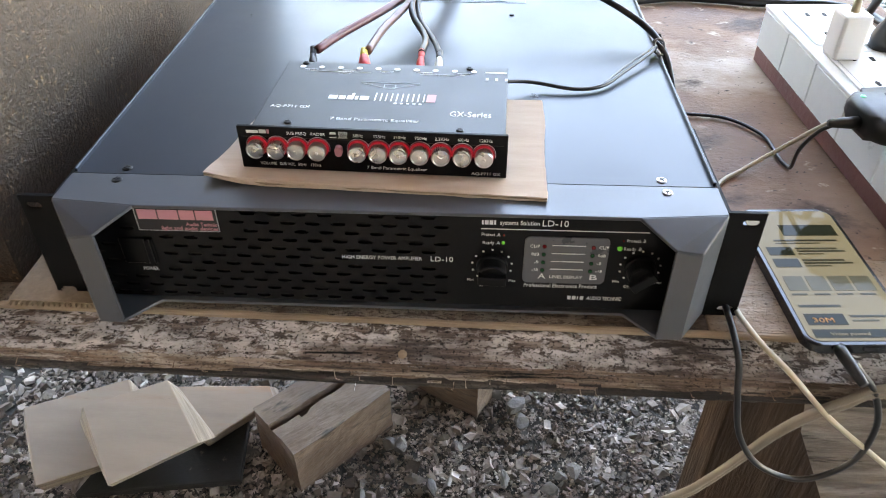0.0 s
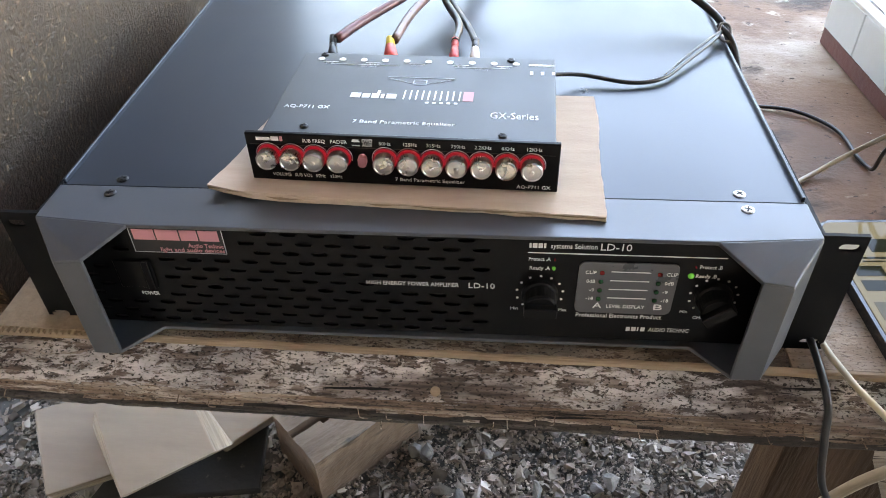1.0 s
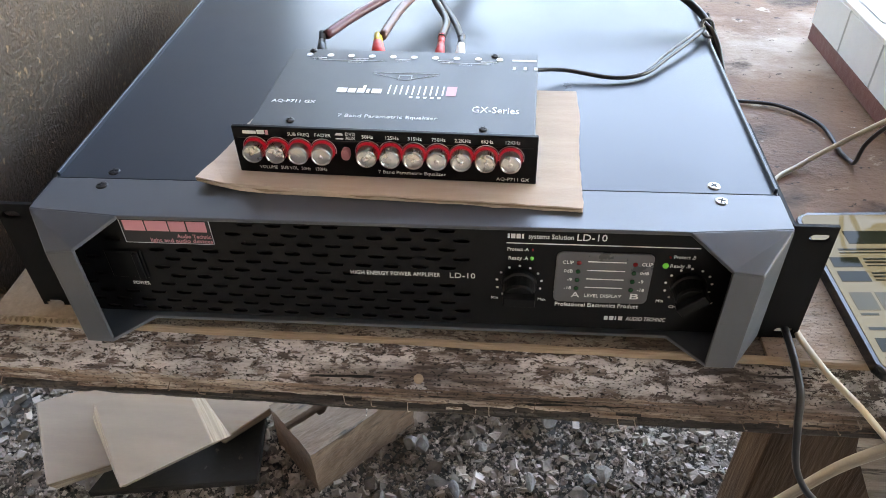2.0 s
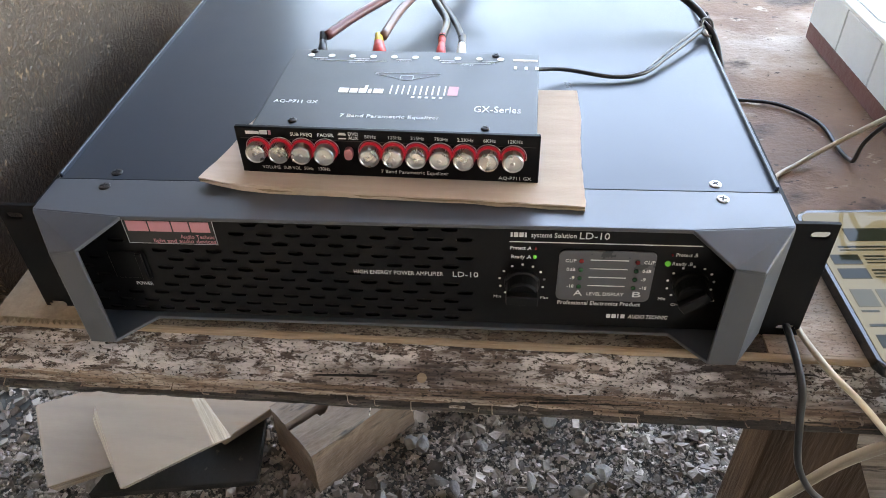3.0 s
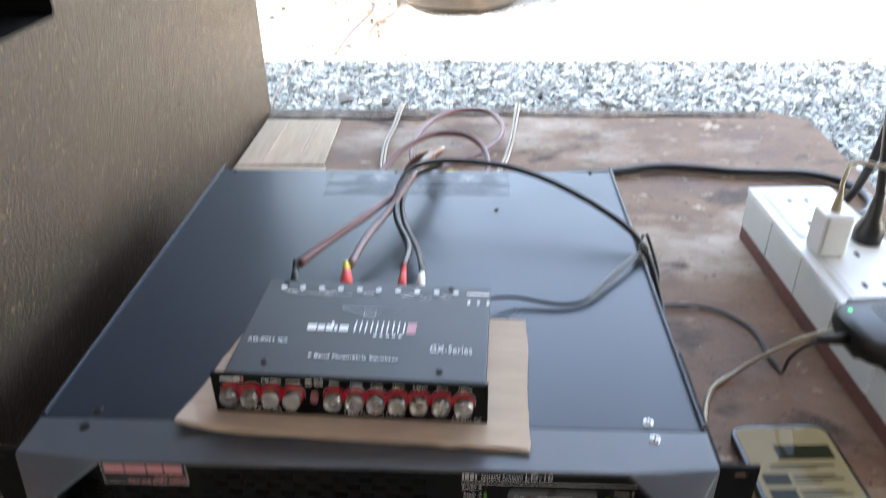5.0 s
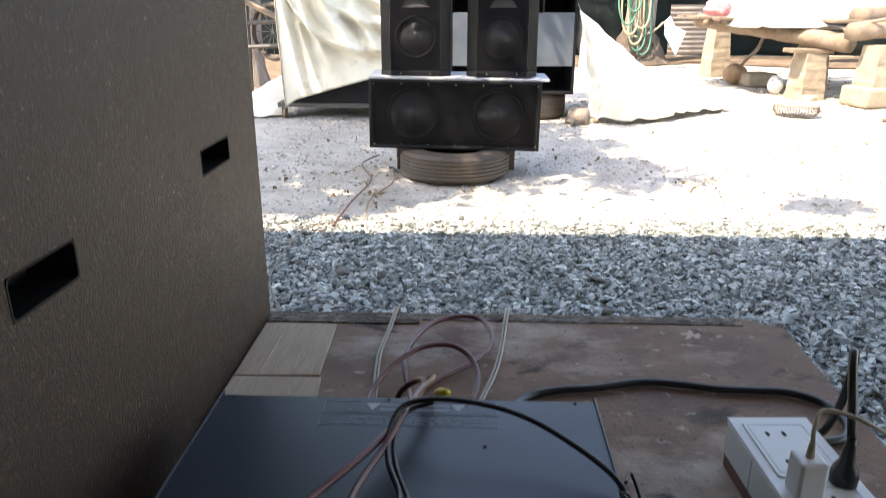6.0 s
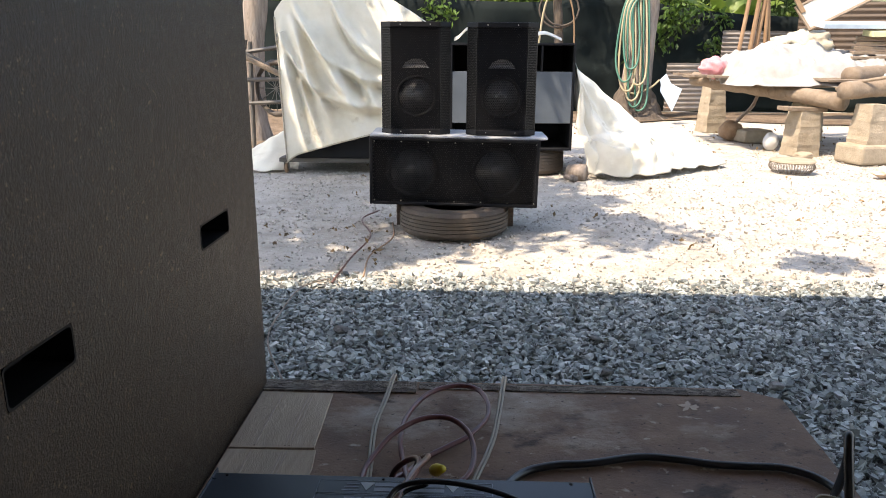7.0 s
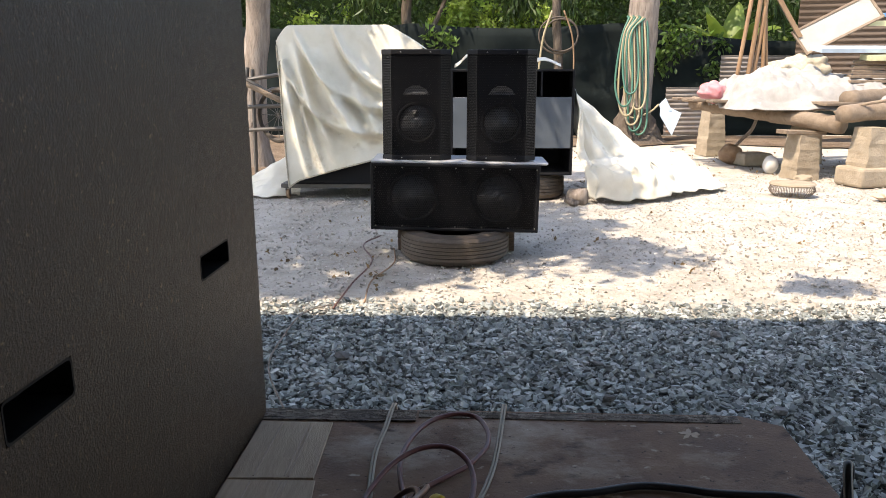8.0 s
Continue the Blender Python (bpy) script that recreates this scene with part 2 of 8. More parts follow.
def timber(name, wood, paint, pits, grain=(0.05, 1, 1), flake=(0.36, 1, 1), flake_scale=150, cover=(0.38, 0.52), rough=(0.62, 0.88), bump=0.9):
    """Weathered timber along x: fine grain in three browns, flaking paint in torn islands, dark pits and cracks."""
    m = bpy.data.materials.new(name)
    m.use_nodes = True
    n, k = m.node_tree.nodes, m.node_tree.links
    b = n["Principled BSDF"]
    tc = n.new("ShaderNodeTexCoord")

    def wave(scale, stretch, detail=8.0, roughness=0.65):
        mp, w = n.new("ShaderNodeMapping"), n.new("ShaderNodeTexNoise")
        mp.inputs["Scale"].default_value = stretch
        w.inputs["Scale"].default_value, w.inputs["Detail"].default_value, w.inputs["Roughness"].default_value = scale, detail, roughness
        w.inputs["Distortion"].default_value = 0.35
        k.new(tc.outputs["Object"], mp.inputs[0])
        k.new(mp.outputs[0], w.inputs["Vector"])
        return w.outputs[0]

    def step(v, lo, hi):
        r = n.new("ShaderNodeMapRange")
        r.inputs["From Min"].default_value, r.inputs["From Max"].default_value = lo, hi
        k.new(v, r.inputs[0])
        return r.outputs[0]

    def calc(op, a, c):
        q = n.new("ShaderNodeMath")
        q.operation = op
        for i, v in enumerate((a, c)):
            if isinstance(v, (int, float)):
                q.inputs[i].default_value = v
            else:
                k.new(v, q.inputs[i])
        return q.outputs[0]

    def blend(f, c0, c1):
        q = n.new("ShaderNodeMix")
        q.data_type = "RGBA"
        k.new(f, q.inputs[0])
        k.new(c0, q.inputs[6])
        if isinstance(c1, tuple):
            q.inputs[7].default_value = (*c1, 1)
        else:
            k.new(c1, q.inputs[7])
        return q.outputs[2]

    fibre = wave(230, grain)
    ramp = n.new("ShaderNodeValToRGB")
    el = ramp.color_ramp.elements
    el.new(0.5)
    for e, pos, c in zip(el, (0.34, 0.50, 0.66), wood):
        e.position, e.color = pos, (*c, 1)
    k.new(fibre, ramp.inputs[0])
    colour = blend(step(wave(5, (0.5, 1, 1), 3), 0.46, 0.66), ramp.outputs[0], wood[0])
    flakes = calc("MULTIPLY", step(wave(flake_scale, flake, 12, 0.78), 0.475, 0.505), step(wave(14, (0.45, 1.8, 1.8), 5), *cover))
    tone = n.new("ShaderNodeValToRGB")
    tone.color_ramp.elements[0].color, tone.color_ramp.elements[1].color = (*[v * 0.5 for v in paint], 1), (*paint, 1)
    tone.color_ramp.elements[0].position, tone.color_ramp.elements[1].position = 0.36, 0.58
    k.new(wave(40, (0.6, 1, 1), 5), tone.inputs[0])
    colour = blend(flakes, colour, tone.outputs[0])
    hole = step(wave(620, (0.7, 1, 1), 3, 0.55), 0.585, 0.62)
    crack = step(wave(130, (0.05, 1, 1), 6), 0.64, 0.66)
    dark = calc("MAXIMUM", calc("MULTIPLY", hole, pits), crack)
    colour = blend(dark, colour, tuple(0.22 * v for v in wood[0]))
    k.new(colour, b.inputs["Base Color"])
    k.new(step(fibre, 0.3, 0.7), b.inputs["Roughness"])
    b.inputs["Specular IOR Level"].default_value = 0.3
    r = n.new("ShaderNodeMapRange")
    r.inputs["To Min"].default_value, r.inputs["To Max"].default_value = rough
    k.new(fibre, r.inputs[0])
    k.new(r.outputs[0], b.inputs["Roughness"])
    height = calc("SUBTRACT", calc("ADD", calc("MULTIPLY", fibre, 0.55), calc("MULTIPLY", flakes, 0.35)), calc("MULTIPLY", dark, 0.9))
    bp = n.new("ShaderNodeBump")
    bp.inputs["Strength"].default_value, bp.inputs["Distance"].default_value = bump, 0.0030
    k.new(height, bp.inputs["Height"])
    k.new(bp.outputs[0], b.inputs["Normal"])
    return m


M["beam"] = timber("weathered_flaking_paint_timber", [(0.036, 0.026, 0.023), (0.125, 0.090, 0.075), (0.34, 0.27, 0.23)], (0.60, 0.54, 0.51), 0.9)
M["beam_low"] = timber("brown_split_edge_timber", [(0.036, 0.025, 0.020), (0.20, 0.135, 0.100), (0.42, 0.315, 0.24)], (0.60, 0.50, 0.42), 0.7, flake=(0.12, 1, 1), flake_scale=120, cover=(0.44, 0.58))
# Below the ledge: dark streaks, with the ledge's shadow put into the colour.
M["beam_foot"] = timber("beam_foot_with_ledge_shade", [(0.014, 0.011, 0.010), (0.040, 0.033, 0.030), (0.10, 0.080, 0.066)], (0.26, 0.22, 0.19), 0.6, flake=(0.16, 1, 1), flake_scale=130, cover=(0.56, 0.70))
M["paleplank"] = timber("bare_pale_plank_with_worm_holes", [(0.24, 0.165, 0.115), (0.36, 0.265, 0.195), (0.45, 0.36, 0.28)], (0.43, 0.34, 0.265), 0.55, cover=(0.50, 0.66), bump=0.5)
M["plank"] = timber("stained_plank_top", [(0.055, 0.036, 0.027), (0.13, 0.088, 0.062), (0.24, 0.175, 0.13)], (0.30, 0.24, 0.19), 0.8)

# ---- builders ----


def obj(name, bm, material, smooth=False):
    me = bpy.data.meshes.new(name)
    bm.normal_update()
    bm.to_mesh(me)
    bm.free()
    for mm in material if isinstance(material, (list, tuple)) else [material]:
        me.materials.append(mm)
    if smooth:
        me.shade_smooth()
    return new(name, me)


def part(name, bm, material, parent, label="", smooth=False):
    ob = obj(name, bm, material, smooth)
    ob.parent = parent
    return tagged(ob, label)


def share(name, mesh, parent, m):
    ob = new(name, mesh)
    ob.parent, ob.matrix_basis = parent, m
    return ob


def thing(name, m, label, category, group="", kind=""):
    ob = new(name)
    ob.empty_display_size = 0.05
    ob.matrix_basis = m
    return tagged(ob, label, category, group, kind)


def solo(name, bm, material, label, category, group="", kind="", smooth=False, m=None):
    ob = obj(name, bm, material, smooth)
    if m is not None:
        ob.matrix_basis = m
    else:
        pts = np.array([v.co for v in ob.data.vertices])
        base = Vector((*(0.5 * (pts.min(0) + pts.max(0)))[:2], pts[:, 2].min()))
        ob.data.transform(Matrix.Translation(-base))
        ob.location = base
    return tagged(ob, label, category, group, kind)


def box(bm, x0, x1, y0, y1, z0, z1, bevel=0.0, seg=1, m=None, mi=0):
    vs = [bm.verts.new((x, y, z)) for x in (x0, x1) for y in (y0, y1) for z in (z0, z1)]
    fs = [bm.faces.new([vs[i] for i in q]) for q in ((0, 1, 3, 2), (4, 6, 7, 5), (0, 4, 5, 1), (2, 3, 7, 6), (0, 2, 6, 4), (1, 5, 7, 3))]
    for f in fs:
        f.material_index = mi
    if bevel:
        es = list({e for f in fs for e in f.edges})
        out = bmesh.ops.bevel(bm, geom=es, offset=bevel, segments=seg, profile=0.5, affect="EDGES")
        vs = list({v for f in out["faces"] for v in f.verts} | {v for v in vs if v.is_valid})
        for f in out["faces"]:
            f.material_index = mi
    if m is not None:
        bmesh.ops.transform(bm, matrix=m, verts=vs)
    return vs


def prism(bm, poly, z0, z1, m=None, bevel=0.0):
    """A straight prism over a plan polygon (counter-clockwise)."""
    lo, hi = [bm.verts.new((x, y, z0)) for x, y in poly], [bm.verts.new((x, y, z1)) for x, y in poly]
    n = len(poly)
    fs = [bm.faces.new(lo[::-1]), bm.faces.new(hi)] + [bm.faces.new((lo[i], lo[(i + 1) % n], hi[(i + 1) % n], hi[i])) for i in range(n)]
    vs = lo + hi
    if bevel:
        out = bmesh.ops.bevel(bm, geom=list(fs[1].edges) + list(fs[0].edges), offset=bevel, segments=2, profile=0.5, affect="EDGES")
        vs = list({v for f in out["faces"] for v in f.verts} | {v for v in vs if v.is_valid})
    if m is not None:
        bmesh.ops.transform(bm, matrix=m, verts=vs)
    return vs


def rounded(w, h, r, seg=5, cx=0.0, cy=0.0):
    """A rounded rectangle's outline."""
    out = []
    for sx, sy, a in ((1, 1, 0), (-1, 1, 90), (-1, -1, 180), (1, -1, 270)):
        for i in range(seg + 1):
            t = radians(a + 90 * i / seg)
            out.append((cx + sx * (w / 2 - r) + r * math.cos(t), cy + sy * (h / 2 - r) + r * math.sin(t)))
    return out


def lathe(bm, profile, seg=24, m=None):
    """A turned body about z from (radius, height) pairs, capped at both ends."""
    rings = [[bm.verts.new((r * math.cos(2 * math.pi * i / seg), r * math.sin(2 * math.pi * i / seg), z)) for i in range(seg)] for r, z in profile]
    for a, b in zip(rings, rings[1:]):
        for i in range(seg):
            bm.faces.new((a[i], a[(i + 1) % seg], b[(i + 1) % seg], b[i]))
    if profile[0][0] > 1e-5:
        bm.faces.new(rings[0][::-1])
    if profile[-1][0] > 1e-5:
        bm.faces.new(rings[-1])
    vs = [v for r in rings for v in r]
    if m is not None:
        bmesh.ops.transform(bm, matrix=m, verts=vs)
    return vs


def smooth_path(pts, per=8):
    """A Catmull-Rom curve through the points."""
    p = [Vector(q) for q in pts]
    p = [2 * p[0] - p[1]] + p + [2 * p[-1] - p[-2]]
    out = []
    for a, b, c, d in zip(p, p[1:], p[2:], p[3:]):
        for i in range(per):
            t = i / per
            out.append(0.5 * (2 * b + (c - a) * t + (2 * a - 5 * b + 4 * c - d) * t * t + (3 * b - a - 3 * c + d) * t ** 3))
    return out + [p[-2]]


def tube(bm, pts, r, seg=8, per=8, taper=None, wobble=0.0):
    path = smooth_path(pts, per) if per else [Vector(q) for q in pts]
    side, rings = None, []
    for i, c in enumerate(path):
        way = (path[min(i + 1, len(path) - 1)] - path[max(i - 1, 0)]).normalized()
        if side is None:
            side = way.orthogonal().normalized()
        side = (side - way * side.dot(way)).normalized()
        up = way.cross(side)
        f = i / (len(path) - 1)
        rr = r if taper is None else r + (taper - r) * f
        if wobble:
            rr *= 1 + wobble * noise.noise(c * 7.0)
        rings.append([bm.verts.new(c + rr * (1 + (wobble * 0.8 * noise.noise(c * 9 + Vector((j, 0, 0))) if wobble else 0)) *
                                   (math.cos(2 * math.pi * j / seg) * side + math.sin(2 * math.pi * j / seg) * up)) for j in range(seg)])
    for a, b in zip(rings, rings[1:]):
        for j in range(seg):
            bm.faces.new((a[j], a[(j + 1) % seg], b[(j + 1) % seg], b[j]))
    bm.faces.new(rings[0][::-1])
    bm.faces.new(rings[-1])


def cable(name, pts, r, material, label, category="cable", seg=8, group=""):
    bm = bmesh.new()
    tube(bm, pts, r, seg)
    return solo(name, bm, material, label, category, group, smooth=True)


def perforated(bm, x0, x1, z0, z1, px, pz, hw, hh, y, depth, skip=None, n=8):
    """A sheet in the plane y with staggered rows of rounded holes that go through it; skip(x, z) leaves a cell solid."""
    rows, quarter = max(1, round((z1 - z0) / pz)), n // 4
    pz = (z1 - z0) / rows

    def quad(a, b, c, d):
        bm.faces.new([bm.verts.new((x, y, z)) for x, z in ((a, c), (b, c), (b, d), (a, d))])

    for j in range(rows):
        za, zb = z0 + j * pz, z0 + (j + 1) * pz
        x = x0 - (px / 2 if j % 2 else 0)
        while x < x1 - 1e-9:
            a, b = max(x, x0), min(x + px, x1)
            cx, cz = x + px / 2, (za + zb) / 2
            if a > x + 1e-9 or b < x + px - 1e-9 or (skip and skip(cx, cz)):
                quad(a, b, za, zb)
            else:
                ring = []
                for i in range(n):
                    t = 2 * math.pi * i / n
                    dx = math.copysign(abs(math.cos(t)) ** 0.6, math.cos(t)) * hw
                    ring.append((cx + dx, cz + math.sin(t) * hh))
                front = [bm.verts.new((u, y, v)) for u, v in ring]
                back = [bm.verts.new((u, y + depth, v)) for u, v in ring]
                co = [bm.verts.new((u, y, v)) for u, v in ((b, zb), (a, zb), (a, za), (b, za))]
                for q in range(4):
                    for i in range(quarter):
                        bm.faces.new((co[q], front[(q * quarter + i + 1) % n], front[q * quarter + i]))
                    bm.faces.new((co[q], co[(q + 1) % 4], front[((q + 1) * quarter) % n]))
                for i in range(n):
                    bm.faces.new((front[i], front[(i + 1) % n], back[(i + 1) % n], back[i]))
            x += px
    bmesh.ops.remove_doubles(bm, verts=bm.verts, dist=1e-5)


def lettering(name, body, size, m, material, parent, width=None, label="", shear=0.0, align="LEFT"):
    """Flat raised letters in the built-in font; width: the line's true length."""
    cu = bpy.data.curves.new(name, "FONT")
    cu.body, cu.size, cu.extrude, cu.shear, cu.align_x, cu.resolution_u = body, size, 0.00012, shear, align, 2
    tmp = new(name, cu)
    me = bpy.data.meshes.new_from_object(tmp.evaluated_get(bpy.context.evaluated_depsgraph_get()))
    bpy.data.objects.remove(tmp)
    bpy.data.curves.remove(cu)
    me.name = name
    if width:
        xs = [v.co.x for v in me.vertices]
        f = width / (max(xs) - min(xs))
        me.transform(Matrix.Diagonal((f, 1, 1, 1)))
    me.materials.clear()
    me.materials.append(material)
    ob = new(name, me)
    ob.parent, ob.matrix_basis = parent, m
    return tagged(ob, label)


def upright(x, y, z, rz=0):
    """Text on a front face: letters stand in x and z and face -y."""
    return pose(x, y, z, 90, 0, rz)


def bars(name, rows, material, parent, thick, place, label=""):
    """Plain bars for marks: (u0, u1, v0, v1) on a plane; place turns (u, v, w) into a point."""
    bm = bmesh.new()
    for u0, u1, v0, v1 in rows:
        vs = box(bm, u0, u1, v0, v1, 0, thick)
        for v in vs:
            v.co = place(*v.co)
    bmesh.ops.recalc_face_normals(bm, faces=bm.faces)
    return part(name, bm, material, parent, label)


def screw(parent, x, y, z, r=0.0032, material=None, up=True):
    bm = bmesh.new()
    m = pose(x, y, z, 0 if up else 90)
    lathe(bm, [(r, 0), (r, 0.0006), (r * 0.85, 0.0011), (r * 0.5, 0.0013)], 14, m)
    s = part("screw", bm, material or M["screw"], parent, smooth=False)
    bm = bmesh.new()
    a = random.uniform(0, 90)
    for t in (a, a + 90):
        box(bm, -r * 0.6, r * 0.6, -r * 0.12, r * 0.12, 0.0012, 0.0015, m=m @ pose(0, 0, 0, 0, 0, t))
    part("cross_slot", bm, M["dark"], s)
    return s

# ---- open shed: high roof on posts ----
bm = bmesh.new()
for i in range(56):
    x = -3.4 + i * 0.16
    for a, b, za, zb in ((x, x + 0.08, 0.0, 0.03), (x + 0.08, x + 0.16, 0.03, 0.0)):
        vs = [bm.verts.new((u, y, 2.48 + z + (1.95 - y) * 0.04)) for u, z in ((a, za), (b, zb)) for y in (-2.1, 1.95)]
        bm.faces.new((vs[0], vs[2], vs[3], vs[1]))
roof = obj("ceiling", bm, M["roof"])
roof.modifiers.new("thickness", "SOLIDIFY").thickness = 0.004
tagged(roof, "corrugated metal shed roof overhead", "roof", kind="structure")
for k, (x, y) in enumerate(((-3.2, -2.0), (3.4, -2.0), (-3.2, 1.85), (5.4, 1.85))):
    bm = bmesh.new()
    box(bm, x - 0.06, x + 0.06, y - 0.06, y + 0.06, GROUND, 2.48 + (1.95 - y) * 0.04)
    solo("roof_post", bm, M["shedwall"], "plain timber post of the shed", "post", "roof posts", kind="structure")

# Unseen walls, added to close the shed and hold back light.
bm = bmesh.new()
box(bm, -3.4, 5.56, -2.2, -2.12, GROUND, 2.60)
solo("wall_back", bm, M["shedwall"], "assumed wall behind the camera, added to limit light from there", "wall", kind="structure")
bm = bmesh.new()
box(bm, -3.48, -3.40, -2.2, 0.6, GROUND, 2.50)
solo("wall_left", bm, M["shedwall"], "assumed unseen side wall, added to limit light from the left", "wall", kind="structure")

# ---- work table ----
table = thing("work_table", pose(0, 0, GROUND), "rough work table of worn brown plywood on weathered timber", "table")
UP = -GROUND
bm = bmesh.new()
cols = [(-1.30 + i * 0.183, -1.30 + i * 0.183, 0.834 + 0.004 * math.sin(i * 5.7)) for i in range(11)] + [(0.566, 0.590, 0.799)]
for (n0, f0, d0), (n1, f1, d1) in zip(cols, cols[1:]):
    vs = []
    for near, far, d in ((n0, f0, d0), (n1, f1, d1)):
        for x, y in ((near, 0.047), (far, d)):
            for z in (-0.016, 0.0):
                vs.append(bm.verts.new((x, y, UP + z)))
    for q in ((0, 1, 3, 2), (4, 6, 7, 5), (0, 4, 5, 1), (2, 3, 7, 6), (0, 2, 6, 4), (1, 5, 7, 3)):
        bm.faces.new([vs[k] for k in q])
bmesh.ops.remove_doubles(bm, verts=bm.verts, dist=1e-5)
bm.normal_update()
bmesh.ops.delete(bm, geom=[f for f in bm.faces if abs(f.normal.x) > 0.9 and -1.29 < f.calc_center_median().x < 0.55], context="FACES")
part("table_top", bm, M["plytop"], table, "worn red-brown plywood top with stains")


def rough_bar(x0, x1, prof, step, amp, seed):
    """A timber along x with the section prof (y, z), its faces hewn and worn."""
    b = bmesh.new()
    n, rings = int((x1 - x0) / step), []
    for i in range(n + 1):
        x = x0 + (x1 - x0) * i / n
        ring = []
        for j, (y, z) in enumerate(prof):
            d = noise.noise(Vector((x * 9, y * 40 + seed, z * 40))) * amp + noise.noise(Vector((x * 40, y * 90, z * 90 + seed))) * amp * 0.5
            ring.append(b.verts.new((x, y + d - (0.015 * x if y < 0 else 0.0), z + d * 0.8)))
        rings.append(ring)
    for p, q in zip(rings, rings[1:]):
        for j in range(len(prof)):
            k = (j + 1) % len(prof)
            b.faces.new((p[j], p[k], q[k], q[j]))
    b.faces.new(rings[0])
    b.faces.new(rings[-1][::-1])
    bmesh.ops.recalc_face_normals(b, faces=b.faces)
    return b


def front_timber(x0, x1):
    """The table's front beam: a rounded, flaking upper edge, a wandering crack and a bark-like lower ledge."""
    b = bmesh.new()
    rows_y = [(0.03, -0.0165), (-0.029, -0.0165), (-0.0335, -0.0060)]
    for i in range(27):
        g = i / 26
        rows_y.append((-0.0345 - 0.0205 * g, -0.0066 - 0.0164 * g ** 1.15))
    for i in range(1, 28):
        g = i / 27
        rows_y.append((-0.0552 + 0.005 * max(0.0, g - 0.82) / 0.18, -0.0232 - 0.0265 * g))
    rows_y += [(-0.045, -0.0505), (0.03, -0.0505)]
    n, rings = int((x1 - x0) / 0.0026), []
    for i in range(n + 1):
        x = x0 + (x1 - x0) * i / n
        crack = -0.0245 + 0.0030 * noise.noise(Vector((x * 5, 0, 3))) + 0.0008 * noise.noise(Vector((x * 60, 0, 4)))
        low = -0.0385 + 0.0045 * noise.noise(Vector((x * 4, 5, 3))) + 0.0006 * noise.noise(Vector((x * 50, 1, 4)))
        high = -0.0155 + 0.0035 * noise.noise(Vector((x * 4.5, 8, 1)))
        ring = []
        for j, (y, z) in enumerate(rows_y):
            if 2 < j < len(rows_y) - 2:
                d = 0.0014 * noise.noise(Vector((x * 12, z * 260, 1))) + 0.0011 * noise.noise(Vector((x * 30, z * 520, 2))) + 0.0007 * noise.noise(Vector((x * 170, z * 420, 7)))
                y += d + (0.0016 if z < crack else 0.0) - (0.0016 if z < low else 0.0)
                for line, deep, wide, gap in ((crack, 0.0060, 0.0009, 9.0), (low, 0.0075, 0.0010, 5.0), (high, 0.0030, 0.0006, 2.0)):
                    y += deep * math.exp(-(((z - line) / wide) ** 2)) * max(0.0, 0.35 + noise.noise(Vector((x * 6, gap, 5))))
                nick = noise.noise(Vector((x * 26, z * 60, 12)))
                y += 0.010 * max(0.0, nick - 0.55)
            ring.append(b.verts.new((x, y - 0.015 * x, UP + z)))
        rings.append((ring, crack, low))
    for (p, c, lw), (q, _, _) in zip(rings, rings[1:]):
        for j in range(len(rows_y)):
            k = (j + 1) % len(rows_y)
            f = b.faces.new((p[j], p[k], q[k], q[j]))
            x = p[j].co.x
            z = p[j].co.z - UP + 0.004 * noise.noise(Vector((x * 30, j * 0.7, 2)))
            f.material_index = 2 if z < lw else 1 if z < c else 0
    b.faces.new(rings[0][0])
    b.faces.new(rings[-1][0][::-1])
    bmesh.ops.recalc_face_normals(b, faces=b.faces)
    return b


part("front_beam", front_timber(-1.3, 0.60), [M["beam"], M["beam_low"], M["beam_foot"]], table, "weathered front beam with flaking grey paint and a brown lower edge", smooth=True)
sec = [(0.046, -0.0002), (0.03, 0.0), (0.01, 0.0002), (-0.02, 0.0), (-0.0320, -0.0003), (-0.0320, -0.0160), (0.046, -0.0160)]
part("front_plank", rough_bar(0.216, 0.60, [(y, UP + z) for y, z in sec], 0.012, 0.0007, 8.0), M["paleplank"], table, "bare pale plank along the front edge")
part("front_plank", rough_bar(-1.3, 0.215, [(y, UP + z) for y, z in sec], 0.012, 0.0007, 8.0), M["plank"], table, "stained worn plank along the front edge")
sec = [(-0.0323, -0.0004), (-0.0340, -0.0008), (-0.0352, -0.0020), (-0.0352, -0.0050), (-0.0323, -0.0056)]
part("plank_edge", rough_bar(-1.3, 0.60, [(y, UP + z) for y, z in sec], 0.006, 0.0011, 8.0), M["pale"], table, "pale splintered plank edge")
sec = [(0.790, 0.0006), (0.790, 0.0030), (0.816, 0.0036), (0.829, 0.0028), (0.829, 0.0006)]
bm = rough_bar(-0.95, -0.02, [(y, UP + z) for y, z in sec], 0.010, 0.0016, 5.0)
part("edge_batten", bm, M["plank"], table, "dark worn batten along the far edge")
sec = [(0.806, 0.0004), (0.806, 0.0018), (0.818, 0.0022), (0.831, 0.0016), (0.831, 0.0004)]
part("edge_batten", rough_bar(-0.016, 0.524, [(y, UP + z) for y, z in sec], 0.008, 0.0010, 15.0), M["plank"], table, "worn thin strip along the far edge")
bm = bmesh.new()
rim = []
for i in range(22):
    a_ = 2 * math.pi * i / 22
    k_ = 0.75 + 0.75 * noise.noise(Vector((math.cos(a_) * 2.2 + 1.0, math.sin(a_) * 2.2, 0))) + 0.25 * math.sin(a_ * 5)
    rim.append((0.428 + 0.017 * k_ * math.cos(a_), 0.765 + 0.016 * k_ * math.sin(a_)))
